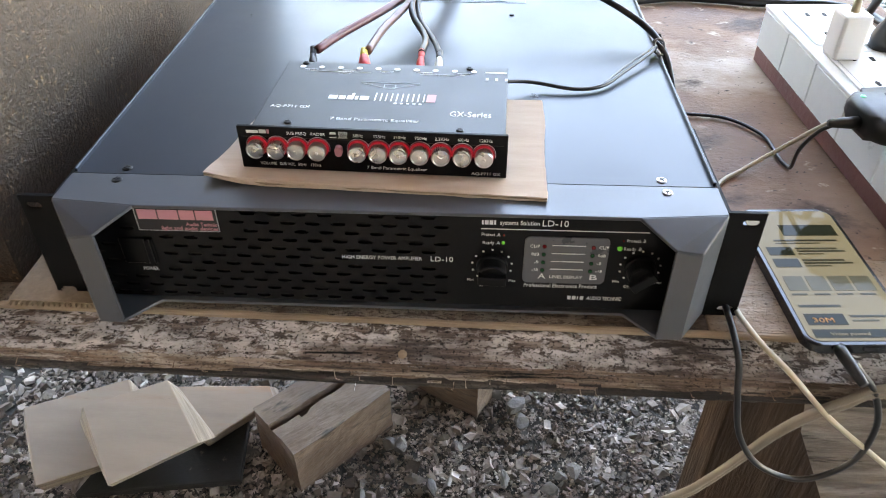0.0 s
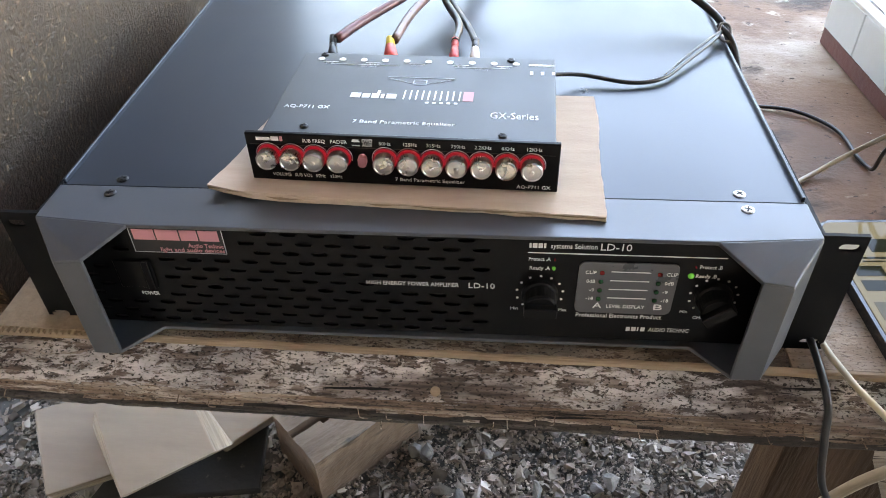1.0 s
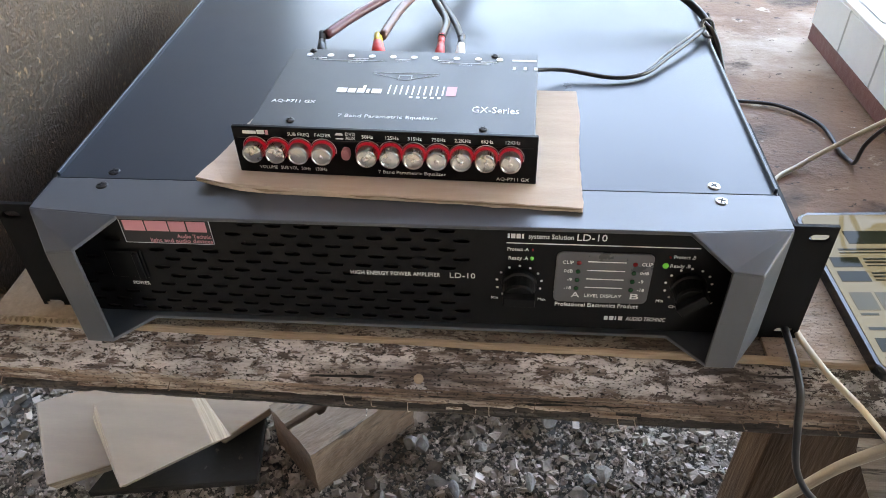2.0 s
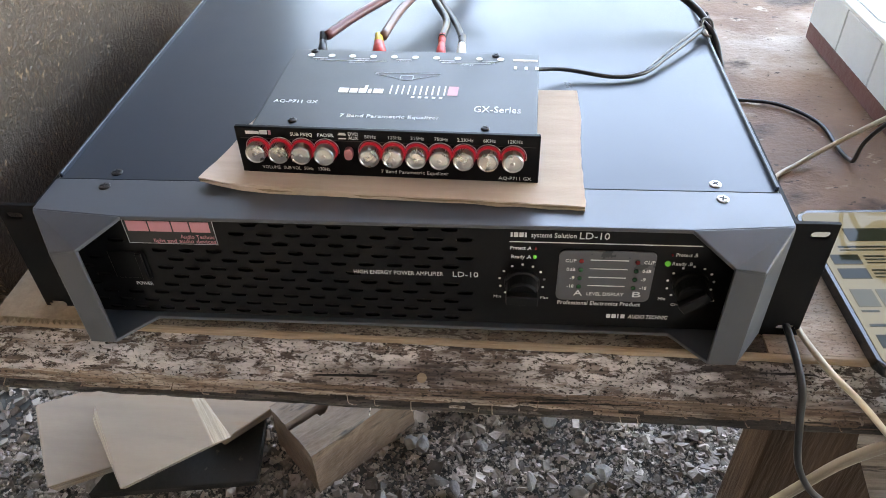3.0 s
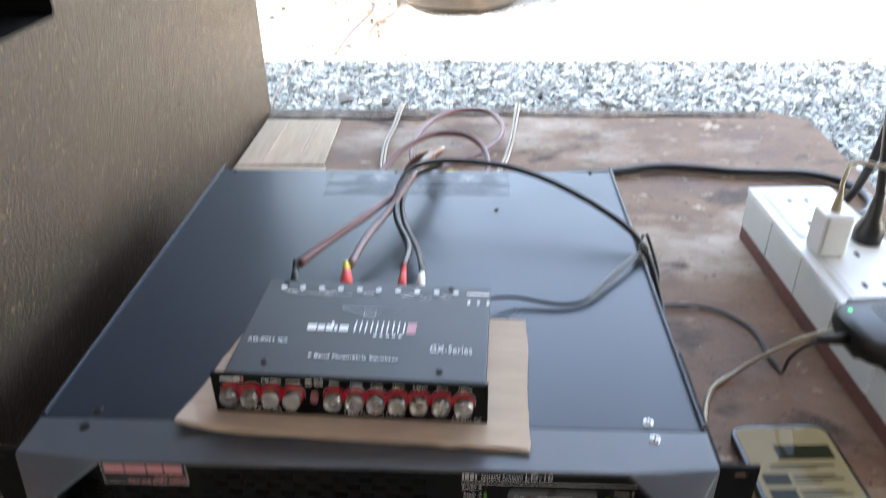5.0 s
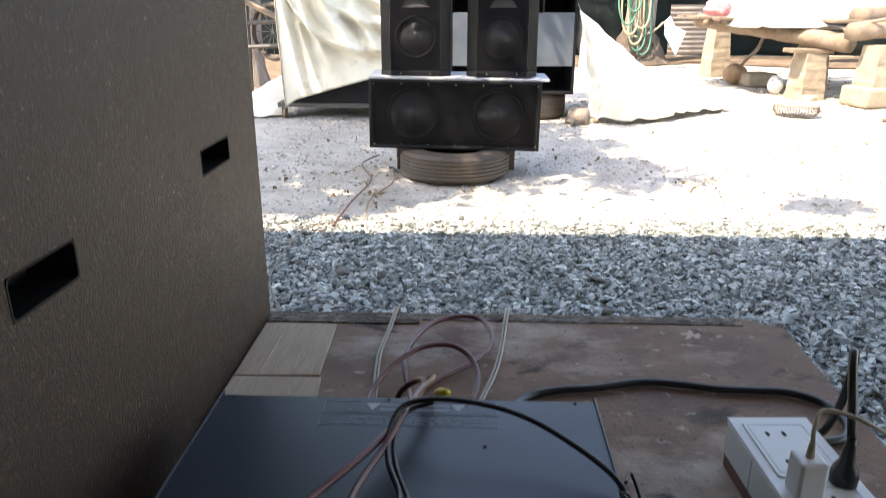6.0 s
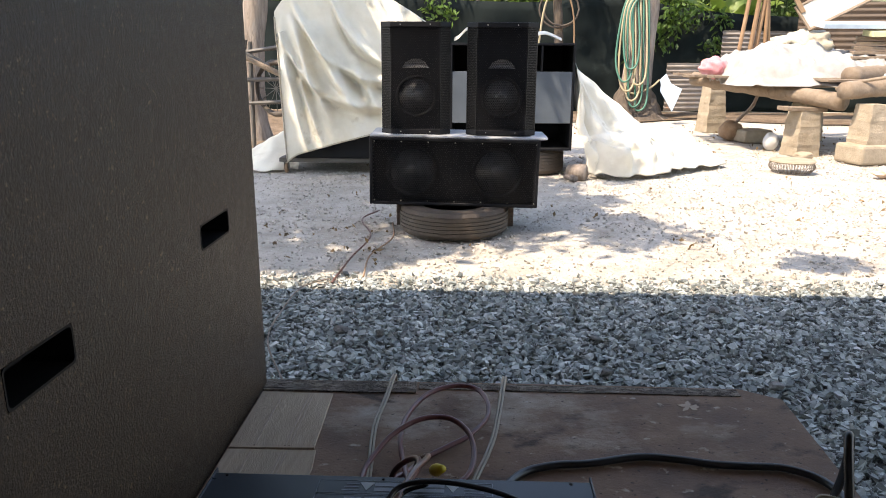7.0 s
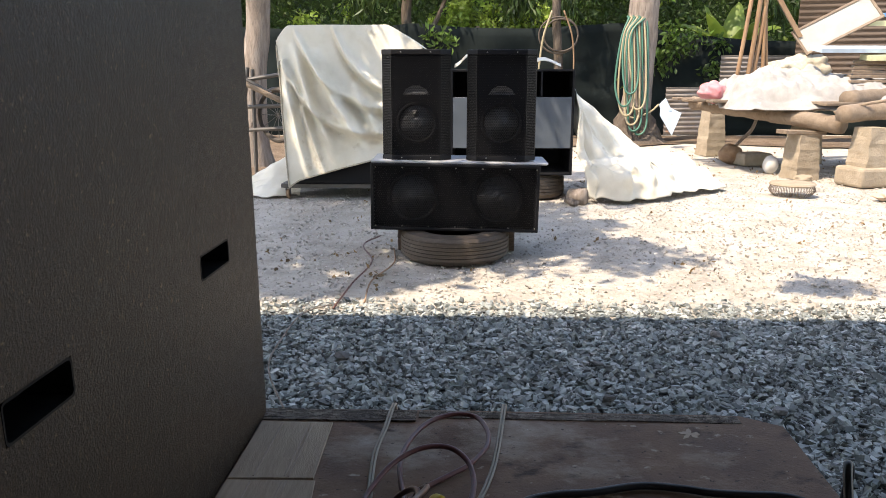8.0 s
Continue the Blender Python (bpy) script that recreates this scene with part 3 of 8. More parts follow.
prism(bm, rim, UP + 0.0003, UP + 0.0009)
part("torn_patch", bm, M["card"], table, "pale torn patch in the plywood")
bm = bmesh.new()
prism(bm, [(0.300, 0.0), (0.530, 0.0), (0.447, 0.183), (0.378, 0.320), (0.344, UP - 0.0508), (0.303, UP - 0.0508)], -0.05, 0.0, pose(0, 0.072, 0, 90), bevel=0.003)
part("leg", bm, M["leg"], table, "broad dark brown timber leg widening to the ground")
for x, y in ((-1.2, 0.05), (-1.2, 0.75), (0.48, 0.75)):
    bm = bmesh.new()
    box(bm, x - 0.04, x + 0.04, y - 0.04, y + 0.04, 0, UP - 0.0165, 0.003)
    part("leg", bm, M["leg"], table)
bm = bmesh.new()
lathe(bm, [(0.0032, 0), (0.0032, 0.001), (0.0016, 0.0016)], 10, pose(0.0055, -0.0512, UP - 0.0172, 50))
part("nail_head", bm, M["pale"], table, "pale nail head")
bm = bmesh.new()
for k in range(26):
    x, z = random.uniform(-0.35, 0.33), random.uniform(-0.046, -0.026)
    a = random.uniform(-0.6, 0.6)
    L = random.uniform(0.003, 0.008)
    tube(bm, [(x, -0.0540 - 0.015 * x, UP + z), (x + L * 0.5 * math.sin(a), -0.0595 - 0.015 * x, UP + z - L * 0.4), (x + L * math.sin(a) * 1.4, -0.0570 - 0.015 * x, UP + z - L)], 0.00035, 4, 3)
tagged(part("splinter", bm, M["beam_low"], table, "loose splinters and fibres"), kind="stuff")

# ---- loudspeaker cabinet beside the amplifier ----
cab = thing("speaker_cabinet", pose(-0.53, 0.41, 0.0), "large black textured loudspeaker cabinet standing on the table", "speaker")
bm = bmesh.new()
X, X0 = 0.25, -0.25
ys = [-0.418, -0.255, -0.155, 0.161, 0.271, 0.405]
zs = {1: (0.289, 0.326), 3: (0.304, 0.339)}
for i, (a, b) in enumerate(zip(ys, ys[1:])):
    for za, zb in ((0.0, zs[i][0]), (zs[i][1], 1.25)) if i in zs else ((0.0, 1.25),):
        bm.faces.new([bm.verts.new((X, y, z)) for y, z in ((a, za), (b, za), (b, zb), (a, zb))])
    if i in zs:
        za, zb = zs[i]
        ring = [(a, za), (b, za), (b, zb), (a, zb)]
        for (p, q), (r, s) in zip(ring, ring[1:] + ring[:1]):
            bm.faces.new([bm.verts.new(c) for c in ((X, p, q), (X, r, s), (X - 0.05, r, s), (X - 0.05, p, q))])
        bm.faces.new([bm.verts.new((X - 0.05, y, z)) for y, z in ring])
for q in (((X0, -0.418), (X, -0.418)), ((X, 0.405), (X0, 0.405)), ((X0, 0.405), (X0, -0.418))):
    (x0, y0), (x1, y1) = q
    bm.faces.new([bm.verts.new(c) for c in ((x0, y0, 0), (x1, y1, 0), (x1, y1, 1.25), (x0, y0, 1.25))])
for z in (0.0, 1.25):
    bm.faces.new([bm.verts.new(c) for c in ((X0, -0.418, z), (X, -0.418, z), (X, 0.405, z), (X0, 0.405, z))])
bmesh.ops.remove_doubles(bm, verts=bm.verts, dist=1e-5)
bmesh.ops.recalc_face_normals(bm, faces=bm.faces)
part("body", bm, M["cabpaint"], cab)
for i in (1, 3):
    a, b, (za, zb) = ys[i], ys[i + 1], zs[i]
    bm = bmesh.new()
    out, inn = rounded(b - a + 0.0006, zb - za + 0.0006, 0.006), rounded(b - a - 0.004, zb - za - 0.004, 0.005)
    yc, zc = (a + b) / 2, (za + zb) / 2
    loops = [[bm.verts.new((x, yc + u, zc + v)) for u, v in o] for x, o in ((X + 0.0002, out), (X + 0.0006, out), (X + 0.0004, inn), (X - 0.047, inn))]
    for p, q in zip(loops, loops[1:]):
        for j in range(len(p)):
            bm.faces.new((p[j], p[(j + 1) % len(p)], q[(j + 1) % len(p)], q[j]))
    bm.faces.new(loops[-1])
    bmesh.ops.recalc_face_normals(bm, faces=bm.faces)
    h = part("handle_cup", bm, M["handle_black"], cab, "recessed black plastic handle")
    bm = bmesh.new()
    lathe(bm, [(0.0035, 0), (0.0035, 0.001), (0.001, 0.002)], 12, pose(X - 0.046, yc, zc, 0, 90))
    part("bolt", bm, M["screw"], h)

# ---- carton pieces on the table ----
carton = thing("flattened_carton", pose(-0.21, 0.66, 0.0), "flattened pale corrugated carton with fold lines", "cardboard")
for poly in ([(-0.066, 0.117), (-0.066, -0.062), (0.058, -0.058), (0.053, 0.117)], [(-0.066, -0.066), (-0.066, -0.235), (0.062, -0.235), (0.066, -0.108), (0.062, -0.064)]):
    bm = bmesh.new()
    prism(bm, poly, 0.0006, 0.0045, bevel=0.0008)
    flap = part("flap", bm, M["carton"], carton)
    bm = bmesh.new()
    for x in (-0.03, 0.015, 0.021):
        box(bm, x - 0.0012, x + 0.0012, poly[1][1] + 0.006, poly[0][1] - 0.004, 0.0047, 0.0055)
    part("crease", bm, M["card"], flap)
# Strip in the darker card colour, which stands in for the cabinet's shadow.
bm = bmesh.new()
prism(bm, [(-0.278, -0.031), (-0.185, -0.033), (-0.185, 0.02), (-0.278, 0.02)], 0.0006, 0.0042)
for i in range(23):
    x = -0.277 + i * 0.004
    box(bm, x, x + 0.0012, -0.0345, -0.031, 0.0009, 0.0036)
solo("cardboard_strip", bm, M["darkcard"], "thin corrugated cardboard under the amplifier, coloured dark for the cabinet's shade", "cardboard")

# ---- power amplifier ----
amp = thing("power_amplifier", pose(-0.005, 0, 0), "black rack power amplifier with a grey bezel", "amplifier")
bm = bmesh.new()
box(bm, -0.2165, 0.2165, 0.0077, 0.402, 0.010, 0.0872, 0.0012, 2)
body = part("case", bm, M["lid"], amp, "black painted steel case")
for sx in (-1, 1):
    bm = bmesh.new()
    box(bm, sx * 0.2150 - 0.001, sx * 0.2150 + 0.001, 0.010, 0.408, 0.06, 0.0900, 0.0004)
    part("side_flange", bm, M["lid"], amp)
    for y in (0.06, 0.34):
        bm = bmesh.new()
        lathe(bm, [(0.012, 0.0005), (0.012, 0.007), (0.010, 0.0105)], 16, pose(sx * 0.17, y, 0))
        part("rubber_foot", bm, M["black"], amp)
bm = bmesh.new()
IN, OUT, SIDE, FRONT, BACK, MID = 0.1805, 0.1965, 0.2165, -0.0505, 0.0075, -0.0235


def sheet(pts3, down):
    """A flat metal facet with its thickness below (or above) it."""
    a_, b_ = [bm.verts.new(p) for p in pts3], [bm.verts.new((x, y, z - down)) for x, y, z in pts3]
    bm.faces.new(a_)
    bm.faces.new(b_[::-1])
    for i in range(len(a_)):
        j = (i + 1) % len(a_)
        bm.faces.new((a_[j], a_[i], b_[i], b_[j]))


T = 0.0878
sheet([(-SIDE, BACK, T), (-SIDE, MID, T), (-0.161, -0.0288, T), (0.161, -0.0288, T), (SIDE, MID, T), (SIDE, BACK, T)], 0.0026)
sheet([(-SIDE, BACK, 0.0066), (-SIDE, MID, 0.0066), (-OUT, FRONT, 0.0066), (-IN, FRONT, 0.0066), (-0.161, -0.0288, 0.0066), (0.161, -0.0288, 0.0066), (IN, FRONT, 0.0066), (OUT, FRONT, 0.0066), (SIDE, MID, 0.0066), (SIDE, BACK, 0.0066)], 0.0024)
for sx in (-1, 1):
    sheet([(sx * SIDE, MID, T), (sx * OUT, FRONT, 0.0775), (sx * IN, FRONT, 0.0800), (sx * 0.161, -0.0288, T)], 0.0026)
    outer = [(IN - 0.0003, FRONT - 0.0003, 0.0790), (OUT + 0.0002, FRONT - 0.0003, 0.0765), (SIDE + 0.0003, MID, T - 0.0012), (SIDE + 0.0003, BACK, T - 0.0012)]
    inner = [(IN, FRONT + 0.0026, 0.0785), (OUT - 0.0014, FRONT + 0.0026, 0.0760), (SIDE - 0.0026, MID + 0.0008, T - 0.0015), (SIDE - 0.0026, BACK, T - 0.0015)]
    for a_, b_, c_, d_ in zip(outer, outer[1:], inner, inner[1:]):
        q = [[bm.verts.new((sx * x, y, zz)) for zz in (0.0045, z)] for x, y, z in (a_, b_, d_, c_)]
        for i in range(4):
            j = (i + 1) % 4
            bm.faces.new((q[i][0], q[j][0], q[j][1], q[i][1]))
        bm.faces.new([w[1] for w in q])
        bm.faces.new([w[0] for w in q])
bmesh.ops.recalc_face_normals(bm, faces=bm.faces)
bezel = part("bezel", bm, M["bezel"], amp, "grey painted metal front bezel with slanted corners")
bv = bezel.modifiers.new("edge", "BEVEL")
bv.width, bv.segments, bv.limit_method, bv.angle_limit = 0.0006, 2, "ANGLE", radians(25)
for sx in (-1, 1):
    screw(bezel, sx * 0.1825, 0.0, 0.0876, 0.0036, M["blackscrew"] if sx < 0 else M["screw"])
    screw(body, sx * 0.1815, 0.0155, 0.0870, 0.0036, M["blackscrew"] if sx < 0 else M["screw"])
for x in (-0.20, -0.02, 0.192):
    screw(body, x, 0.397, 0.0870, 0.0022, M["blackscrew"])

FY = -0.0262
bm = bmesh.new()


def solid(x, z):
    return (x > 0.047 or (-0.170 < x < -0.104 and z > 0.063) or (-0.186 < x < -0.148 and 0.031 < z < 0.062) or (-0.028 < x < 0.047 and 0.0445 < z < 0.0525)
            or (0.015 < x and z < 0.0) or (-0.028 < x < -0.02 and z > 0.075))


perforated(bm, -0.2125, 0.053, 0.0085, 0.0852, 0.0166, 0.0068, 0.0050, 0.0016, FY, 0.0015, solid)
for a, b, c, d in ((0.053, 0.2125, 0.0085, 0.0852),):
    bm.faces.new([bm.verts.new((x, FY, z)) for x, z in ((a, c), (b, c), (b, d), (a, d))])
panel = part("front_panel", bm, M["panel"], amp, "black perforated front panel")
bm = bmesh.new()
box(bm, -0.2125, 0.2125, FY + 0.006, 0.0078, 0.0075, 0.0850)
part("vent_backing", bm, M["dark"], amp)
bm = bmesh.new()
for k in range(40):
    x, z = random.uniform(-0.14, -0.02), random.uniform(0.03, 0.07)
    box(bm, x, x + random.uniform(0.003, 0.01), FY + 0.0035, FY + 0.0058, z, z + 0.0025)
part("circuit_board", bm, M["blackscrew"], amp, "glimpse of parts behind the vents")
bm = bmesh.new()
for z in (0.022, 0.030, 0.038, 0.046, 0.054, 0.062):
    prism(bm, rounded(0.0075, 0.0034, 0.0016, 3, 0.2015, 0), 0, 0.0003, pose(0, FY - 0.0001, z, 90))
part("side_slot", bm, M["dark"], panel)
PT = FY - 0.0003


def on_panel(u, v, w):
    return Vector((u, PT - w, v))


bars("sticker", [(-0.1625, -0.1085, 0.0665, 0.0842)], M["black"], panel, 0.0002, on_panel, "small black maker's sticker")
fr = [(-0.1625, -0.1085, 0.0665, 0.0668), (-0.1088, -0.1085, 0.0665, 0.0842), (-0.1625, -0.1622, 0.0665, 0.0842)]
bars("sticker_edge", fr, M["greyprint"], panel, 0.0004, on_panel)
for x, w in ((-0.1605, 0.0125), (-0.1470, 0.0130), (-0.1330, 0.0098), (-0.1222, 0.0112)):
    bars("emblem", [(x, x + w, 0.0758, 0.0832)], M["pink"], panel, 0.0005, on_panel, "plain pink emblem block")
lettering("caption", "Audio Technic", 0.0042, upright(-0.1300, PT - 0.0004, 0.0709), M["pink"], panel, 0.0205)
lettering("caption", "light and audio devices", 0.0042, upright(-0.1470, PT - 0.0004, 0.0675), M["pink"], panel, 0.0375)
lettering("caption", "POWER", 0.0040, upright(-0.1685, PT, 0.0320), M["print"], panel, 0.0105)
lettering("caption", "HIGH ENERGY POWER AMPLIFIER", 0.0043, upright(-0.0300, PT, 0.0470), M["print"], panel, 0.0535)
lettering("caption", "LD-10", 0.0058, upright(0.0290, PT, 0.0466), M["print"], panel, 0.0150)
lettering("caption", "systems Solution", 0.0048, upright(0.0740, PT, 0.0783), M["print"], panel, 0.0250)
bars("emblem", [(0.0625, 0.0637, 0.0783, 0.0815), (0.0643, 0.0668, 0.0783, 0.0815), (0.0674, 0.0698, 0.0783, 0.0815), (0.0704, 0.0716, 0.0783, 0.0815)], M["print"], panel, 0.0002, on_panel)
lettering("caption", "LD-10", 0.0068, upright(0.1005, PT, 0.0778), M["print"], panel, 0.0165)
bars("rule", [(0.0620, 0.1690, 0.0745, 0.0751)], M["print"], panel, 0.0002, on_panel)
for side, x, zz in (("A", 0.0625, 0.0690), ("B", 0.1655, 0.0668)):
    if side == "A":
        lettering("caption", "Protect .A", 0.0036, upright(x, PT, zz), M["print"], panel, 0.0120)
        lettering("caption", "Ready .A", 0.0036, upright(x + 0.0008, PT, zz - 0.0066), M["print"], panel, 0.0112)
    else:
        lettering("caption", "Protect .B", 0.0036, upright(x - 0.0100, PT, zz), M["print"], panel, 0.0120)
        lettering("caption", "Ready .B", 0.0036, upright(x - 0.0110, PT, zz - 0.0066), M["print"], panel, 0.0112)


def led(x, z, material, r=0.0013):
    b = bmesh.new()
    lathe(b, [(r, 0), (r, 0.0006), (r * 0.7, 0.0014), (r * 0.2, 0.0017)], 12, pose(x, PT, z, 90))
    part("led", b, material, panel, smooth=True)


led(0.0770, 0.0704, M["led_red_off"], 0.0006)
led(0.0768, 0.0640, M["led_green"], 0.0011)
led(0.1535, 0.0682, M["led_red_off"], 0.0006)
led(0.1520, 0.0616, M["led_green"], 0.0018)
bm = bmesh.new()
prism(bm, rounded(0.0545, 0.0385, 0.004), 0, 0.0008, pose(0.1180, PT, 0.0505, 90))
disp = part("level_display", bm, M["display"], panel, "grey level display window")
D = PT - 0.0009
for i, (tl, col) in enumerate((("CLIP", "led_red_off"), ("0dB", "led_green_off"), ("-9", "led_green_off"), ("-18", "led_green_off"))):
    z = 0.0625 - i * 0.0066
    for x, tx in ((0.1035, 0.0940), (0.1350, 0.1385)):
        b = bmesh.new()
        lathe(b, [(0.0014, 0), (0.0014, 0.0008), (0.0006, 0.0014)], 12, pose(x, D, z, 90))
        part("led", b, M[col], disp, smooth=True)
        w = {"CLIP": 0.0062, "0dB": 0.0050, "-9": 0.0027, "-18": 0.0040}[tl]
        lettering("caption", tl, 0.0034, upright(tx + (0.0064 - w if x < 0.12 else 0), D, z - 0.0012), M["print"], disp, w)
    bars("rule", [(0.1085, 0.1300, z + 0.0006, z + 0.0012)], M["print"], disp, 0.0002, lambda u, v, w: Vector((u, D - w, v)))
for tl, x in (("A", 0.1010), ("B", 0.1345)):
    lettering("caption", tl, 0.0062, upright(x, D, 0.0352), M["print"], disp, 0.0050)
lettering("caption", "LEVEL DISPLAY", 0.0036, upright(0.1085, D, 0.0357), M["print"], disp, 0.0215)
lettering("caption", "Professional Electronics Product", 0.0046, upright(0.0920, PT, 0.0268), M["print"], panel, 0.0490)
lettering("caption", "AUDIO TECHNIC", 0.0044, upright(0.1355, PT, 0.0165), M["print"], panel, 0.0235, shear=0.15)
bars("emblem", [(0.1225, 0.1248, 0.0165, 0.0196), (0.1256, 0.1282, 0.0165, 0.0196), (0.1290, 0.1298, 0.0165, 0.0196), (0.1310, 0.1334, 0.0165, 0.0196)], M["print"], panel, 0.0002, on_panel)
for x, z, turn in ((0.0702, 0.0445, 88), (0.1672, 0.0465, -50)):
    b = bmesh.new()
    lathe(b, [(0.0104, 0), (0.0104, 0.003), (0.0094, 0.0042), (0.0090, 0.0115), (0.0082, 0.0130)], 28, pose(x, PT, z, 90))
    kn = part("volume_knob", b, M["knob"], panel, "black plastic volume knob", smooth=False)
    b = bmesh.new()
    box(b, -0.0034, 0.0034, -0.0092, 0.0092, 0.0110, 0.0175, 0.0006, 1, m=pose(x, PT, z, 90) @ pose(0, 0, 0, 0, 0, turn))
    part("knob_grip", b, M["knob"], kn)
    b = bmesh.new()
    for i in range(11):
        a = radians(225 - 27 * i)
        lathe(b, [(0.0008, 0), (0.0008, 0.0002)], 8, pose(x + 0.0132 * math.cos(a), PT, z + 0.0132 * math.sin(a), 90))
    part("scale_dots", b, M["print"], panel)
    lettering("caption", "Min", 0.0030, upright(x - 0.0165, PT, z - 0.0138), M["print"], panel, 0.0042)
    lettering("caption", "Max", 0.0030, upright(x + 0.0115, PT, z - 0.0138), M["print"], panel, 0.0046)
    lettering("caption", "CH.", 0.0032, upright(x - 0.0085, PT, z - 0.0182), M["print"], panel, 0.0050)
    if x < 0.1:
        lettering("caption", "A", 0.0056, upright(x - 0.0025, PT, z - 0.0186), M["print"], panel, 0.0050)
bm = bmesh.new()
box(bm, -0.1790, -0.1560, PT - 0.0012, PT, 0.0385, 0.0600, 0.0006)
rk = part("power_switch", bm, M["panel"], panel, "black rocker power switch")
bm = bmesh.new()
box(bm, -0.1610, -0.1575, PT - 0.0035, PT - 0.0012, 0.0385, 0.0600, 0.0005, m=None)
part("rocker", bm, M["ear"], rk)

for sx in (-1, 1):
    bm = bmesh.new()
    x0, x1, y = 0.2172, 0.2415, -0.020
    slots = [(0.0058, 0.0027), (0.0790, 0.0027)]
    perf = [(za, zb) for za, zb in ((-0.001, 0.0105), (0.0105, 0.0748), (0.0748, 0.0872))]
    for i, (za, zb) in enumerate(perf):
        cz = (slots[0], None, slots[1])[i]
        for yy in (y, y + 0.0025):
            co = [bm.verts.new((sx * u, yy, v)) for u, v in ((x1, zb), (x0, zb), (x0, za), (x1, za))]
            if cz is None:
                bm.faces.new(co)
                continue
            ring = [bm.verts.new((sx * (0.2330 + u), yy, cz[0] + v)) for u, v in rounded(0.0115, 0.0054, 0.0026, 3)]
            for q in range(4):
                seg = ring[q * 4 : q * 4 + 4]
                for a, b in zip(seg, seg[1:]):
                    bm.faces.new((co[q], b, a))
                bm.faces.new((co[q], co[(q + 1) % 4], ring[((q + 1) * 4) % 16], seg[-1]))
    rim = [(x0, -0.001), (x1, -0.001), (x1, 0.0872), (x0, 0.0872)]
    for (a, b), (c, d) in zip(rim, rim[1:] + rim[:1]):
        bm.faces.new([bm.verts.new((sx * u, yy, v)) for u, yy, v in ((a, y, b), (c, y, d), (c, y + 0.0025, d), (a, y + 0.0025, b))])
    box(bm, sx * 0.2172, sx * 0.2195, -0.0174, 0.09, 0.012, 0.086)
    bmesh.ops.recalc_face_normals(bm, faces=bm.faces)
    part("rack_ear", bm, M["ear"], amp, "black rack ear with two slots")
bm = bmesh.new()
TZ = 0.0874


def on_lid(u, v, w):
    return Vector((u, v, TZ + w))


frame_rows = []
for a, b, c, d in ((-0.092, 0.104, 0.343, 0.366), (-0.092, 0.104, 0.368, 0.393)):
    frame_rows += [(a, b, c, c + 0.0008), (a, b, d - 0.0008, d), (a, a + 0.0008, c, d), (b - 0.0008, b, c, d)]
bars("label_frame", frame_rows, M["labelprint"], body, 0.0002, on_lid, "faint printed warning frame")
rows_ = []
for r in range(3):
    z = 0.3475 + r * 0.0055
    x = -0.075 + r * 0.008
    while x < 0.085:
        w = random.uniform(0.006, 0.020)
        rows_.append((x, x + w, z, z + 0.0022))
        x += w + 0.003
for r in range(3):
    rows_ += [(-0.064 + r * 0.002, -0.045, 0.373 + r * 0.006, 0.3752 + r * 0.006), (0.072, 0.094 - r * 0.003, 0.373 + r * 0.006, 0.3752 + r * 0.006)]
rows_ += [(-0.028, 0.050, 0.373, 0.3795), (-0.028, 0.050, 0.3825, 0.389)]
bars("label_text", rows_, M["labelprint"], body, 0.0002, on_lid)
for x in (-0.0365, 0.0595):
    b = bmesh.new()
    prism(b, [(x - 0.0085, 0.389), (x, 0.3735), (x + 0.0085, 0.389)], TZ, TZ + 0.0003)
    part("warning_triangle", b, M["greyprint"], body)
bm = bmesh.new()
lathe(bm, [(0.0022, 0), (0.0022, 0.0008)], 12, pose(0.0885, 0.309, TZ))
part("lid_hole", bm, M["dark"], body)

# ---- cardboard pad and equalizer on the amplifier ----
pad = [(-0.128, 0.0005), (-0.10, -0.003), (0.02, -0.0095), (0.099, -0.0145), (0.1005, 0.05), (0.1035, 0.085), (0.1025, 0.120), (-0.02, 0.126), (-0.105, 0.128), (-0.118, 0.06)]
cpad = thing("cardboard_pad", pose(0, 0.055, 0.0882), "torn brown cardboard pad lying on the amplifier", "cardboard")
for name, z0, z1, grow in (("bottom_liner", 0.0, 0.0009, 1.0), ("fluting", 0.0009, 0.0023, 0.992), ("top_liner", 0.0023, 0.0032, 0.998)):
    bm = bmesh.new()
    loops = []
    fine = [Vector((*p, 0)).lerp(Vector((*q, 0)), k / 8) for p, q in zip(pad, pad[1:] + pad[:1]) for k in range(8)]
    for z in (z0, z1):
        ring = []
        for p in fine:
            d = 0.0012 * noise.noise(Vector((p.x * 90, p.y * 90, z0 * 900)))
            lift = 0.004 * math.exp(-((p.x + 0.128) ** 2 + p.y ** 2) / 0.0004)
            ring.append(bm.verts.new((p.x * grow + d, (p.y - 0.055) * grow + d, z + lift)))
        loops.append(ring)
    bm.faces.new(loops[0][::-1])
    bm.faces.new(loops[1])
    n = len(fine)
    for i in range(n):
        bm.faces.new((loops[0][i], loops[0][(i + 1) % n], loops[1][(i + 1) % n], loops[1][i]))
    part(name, bm, M["darkcard"] if name == "fluting" else M["card"], cpad)

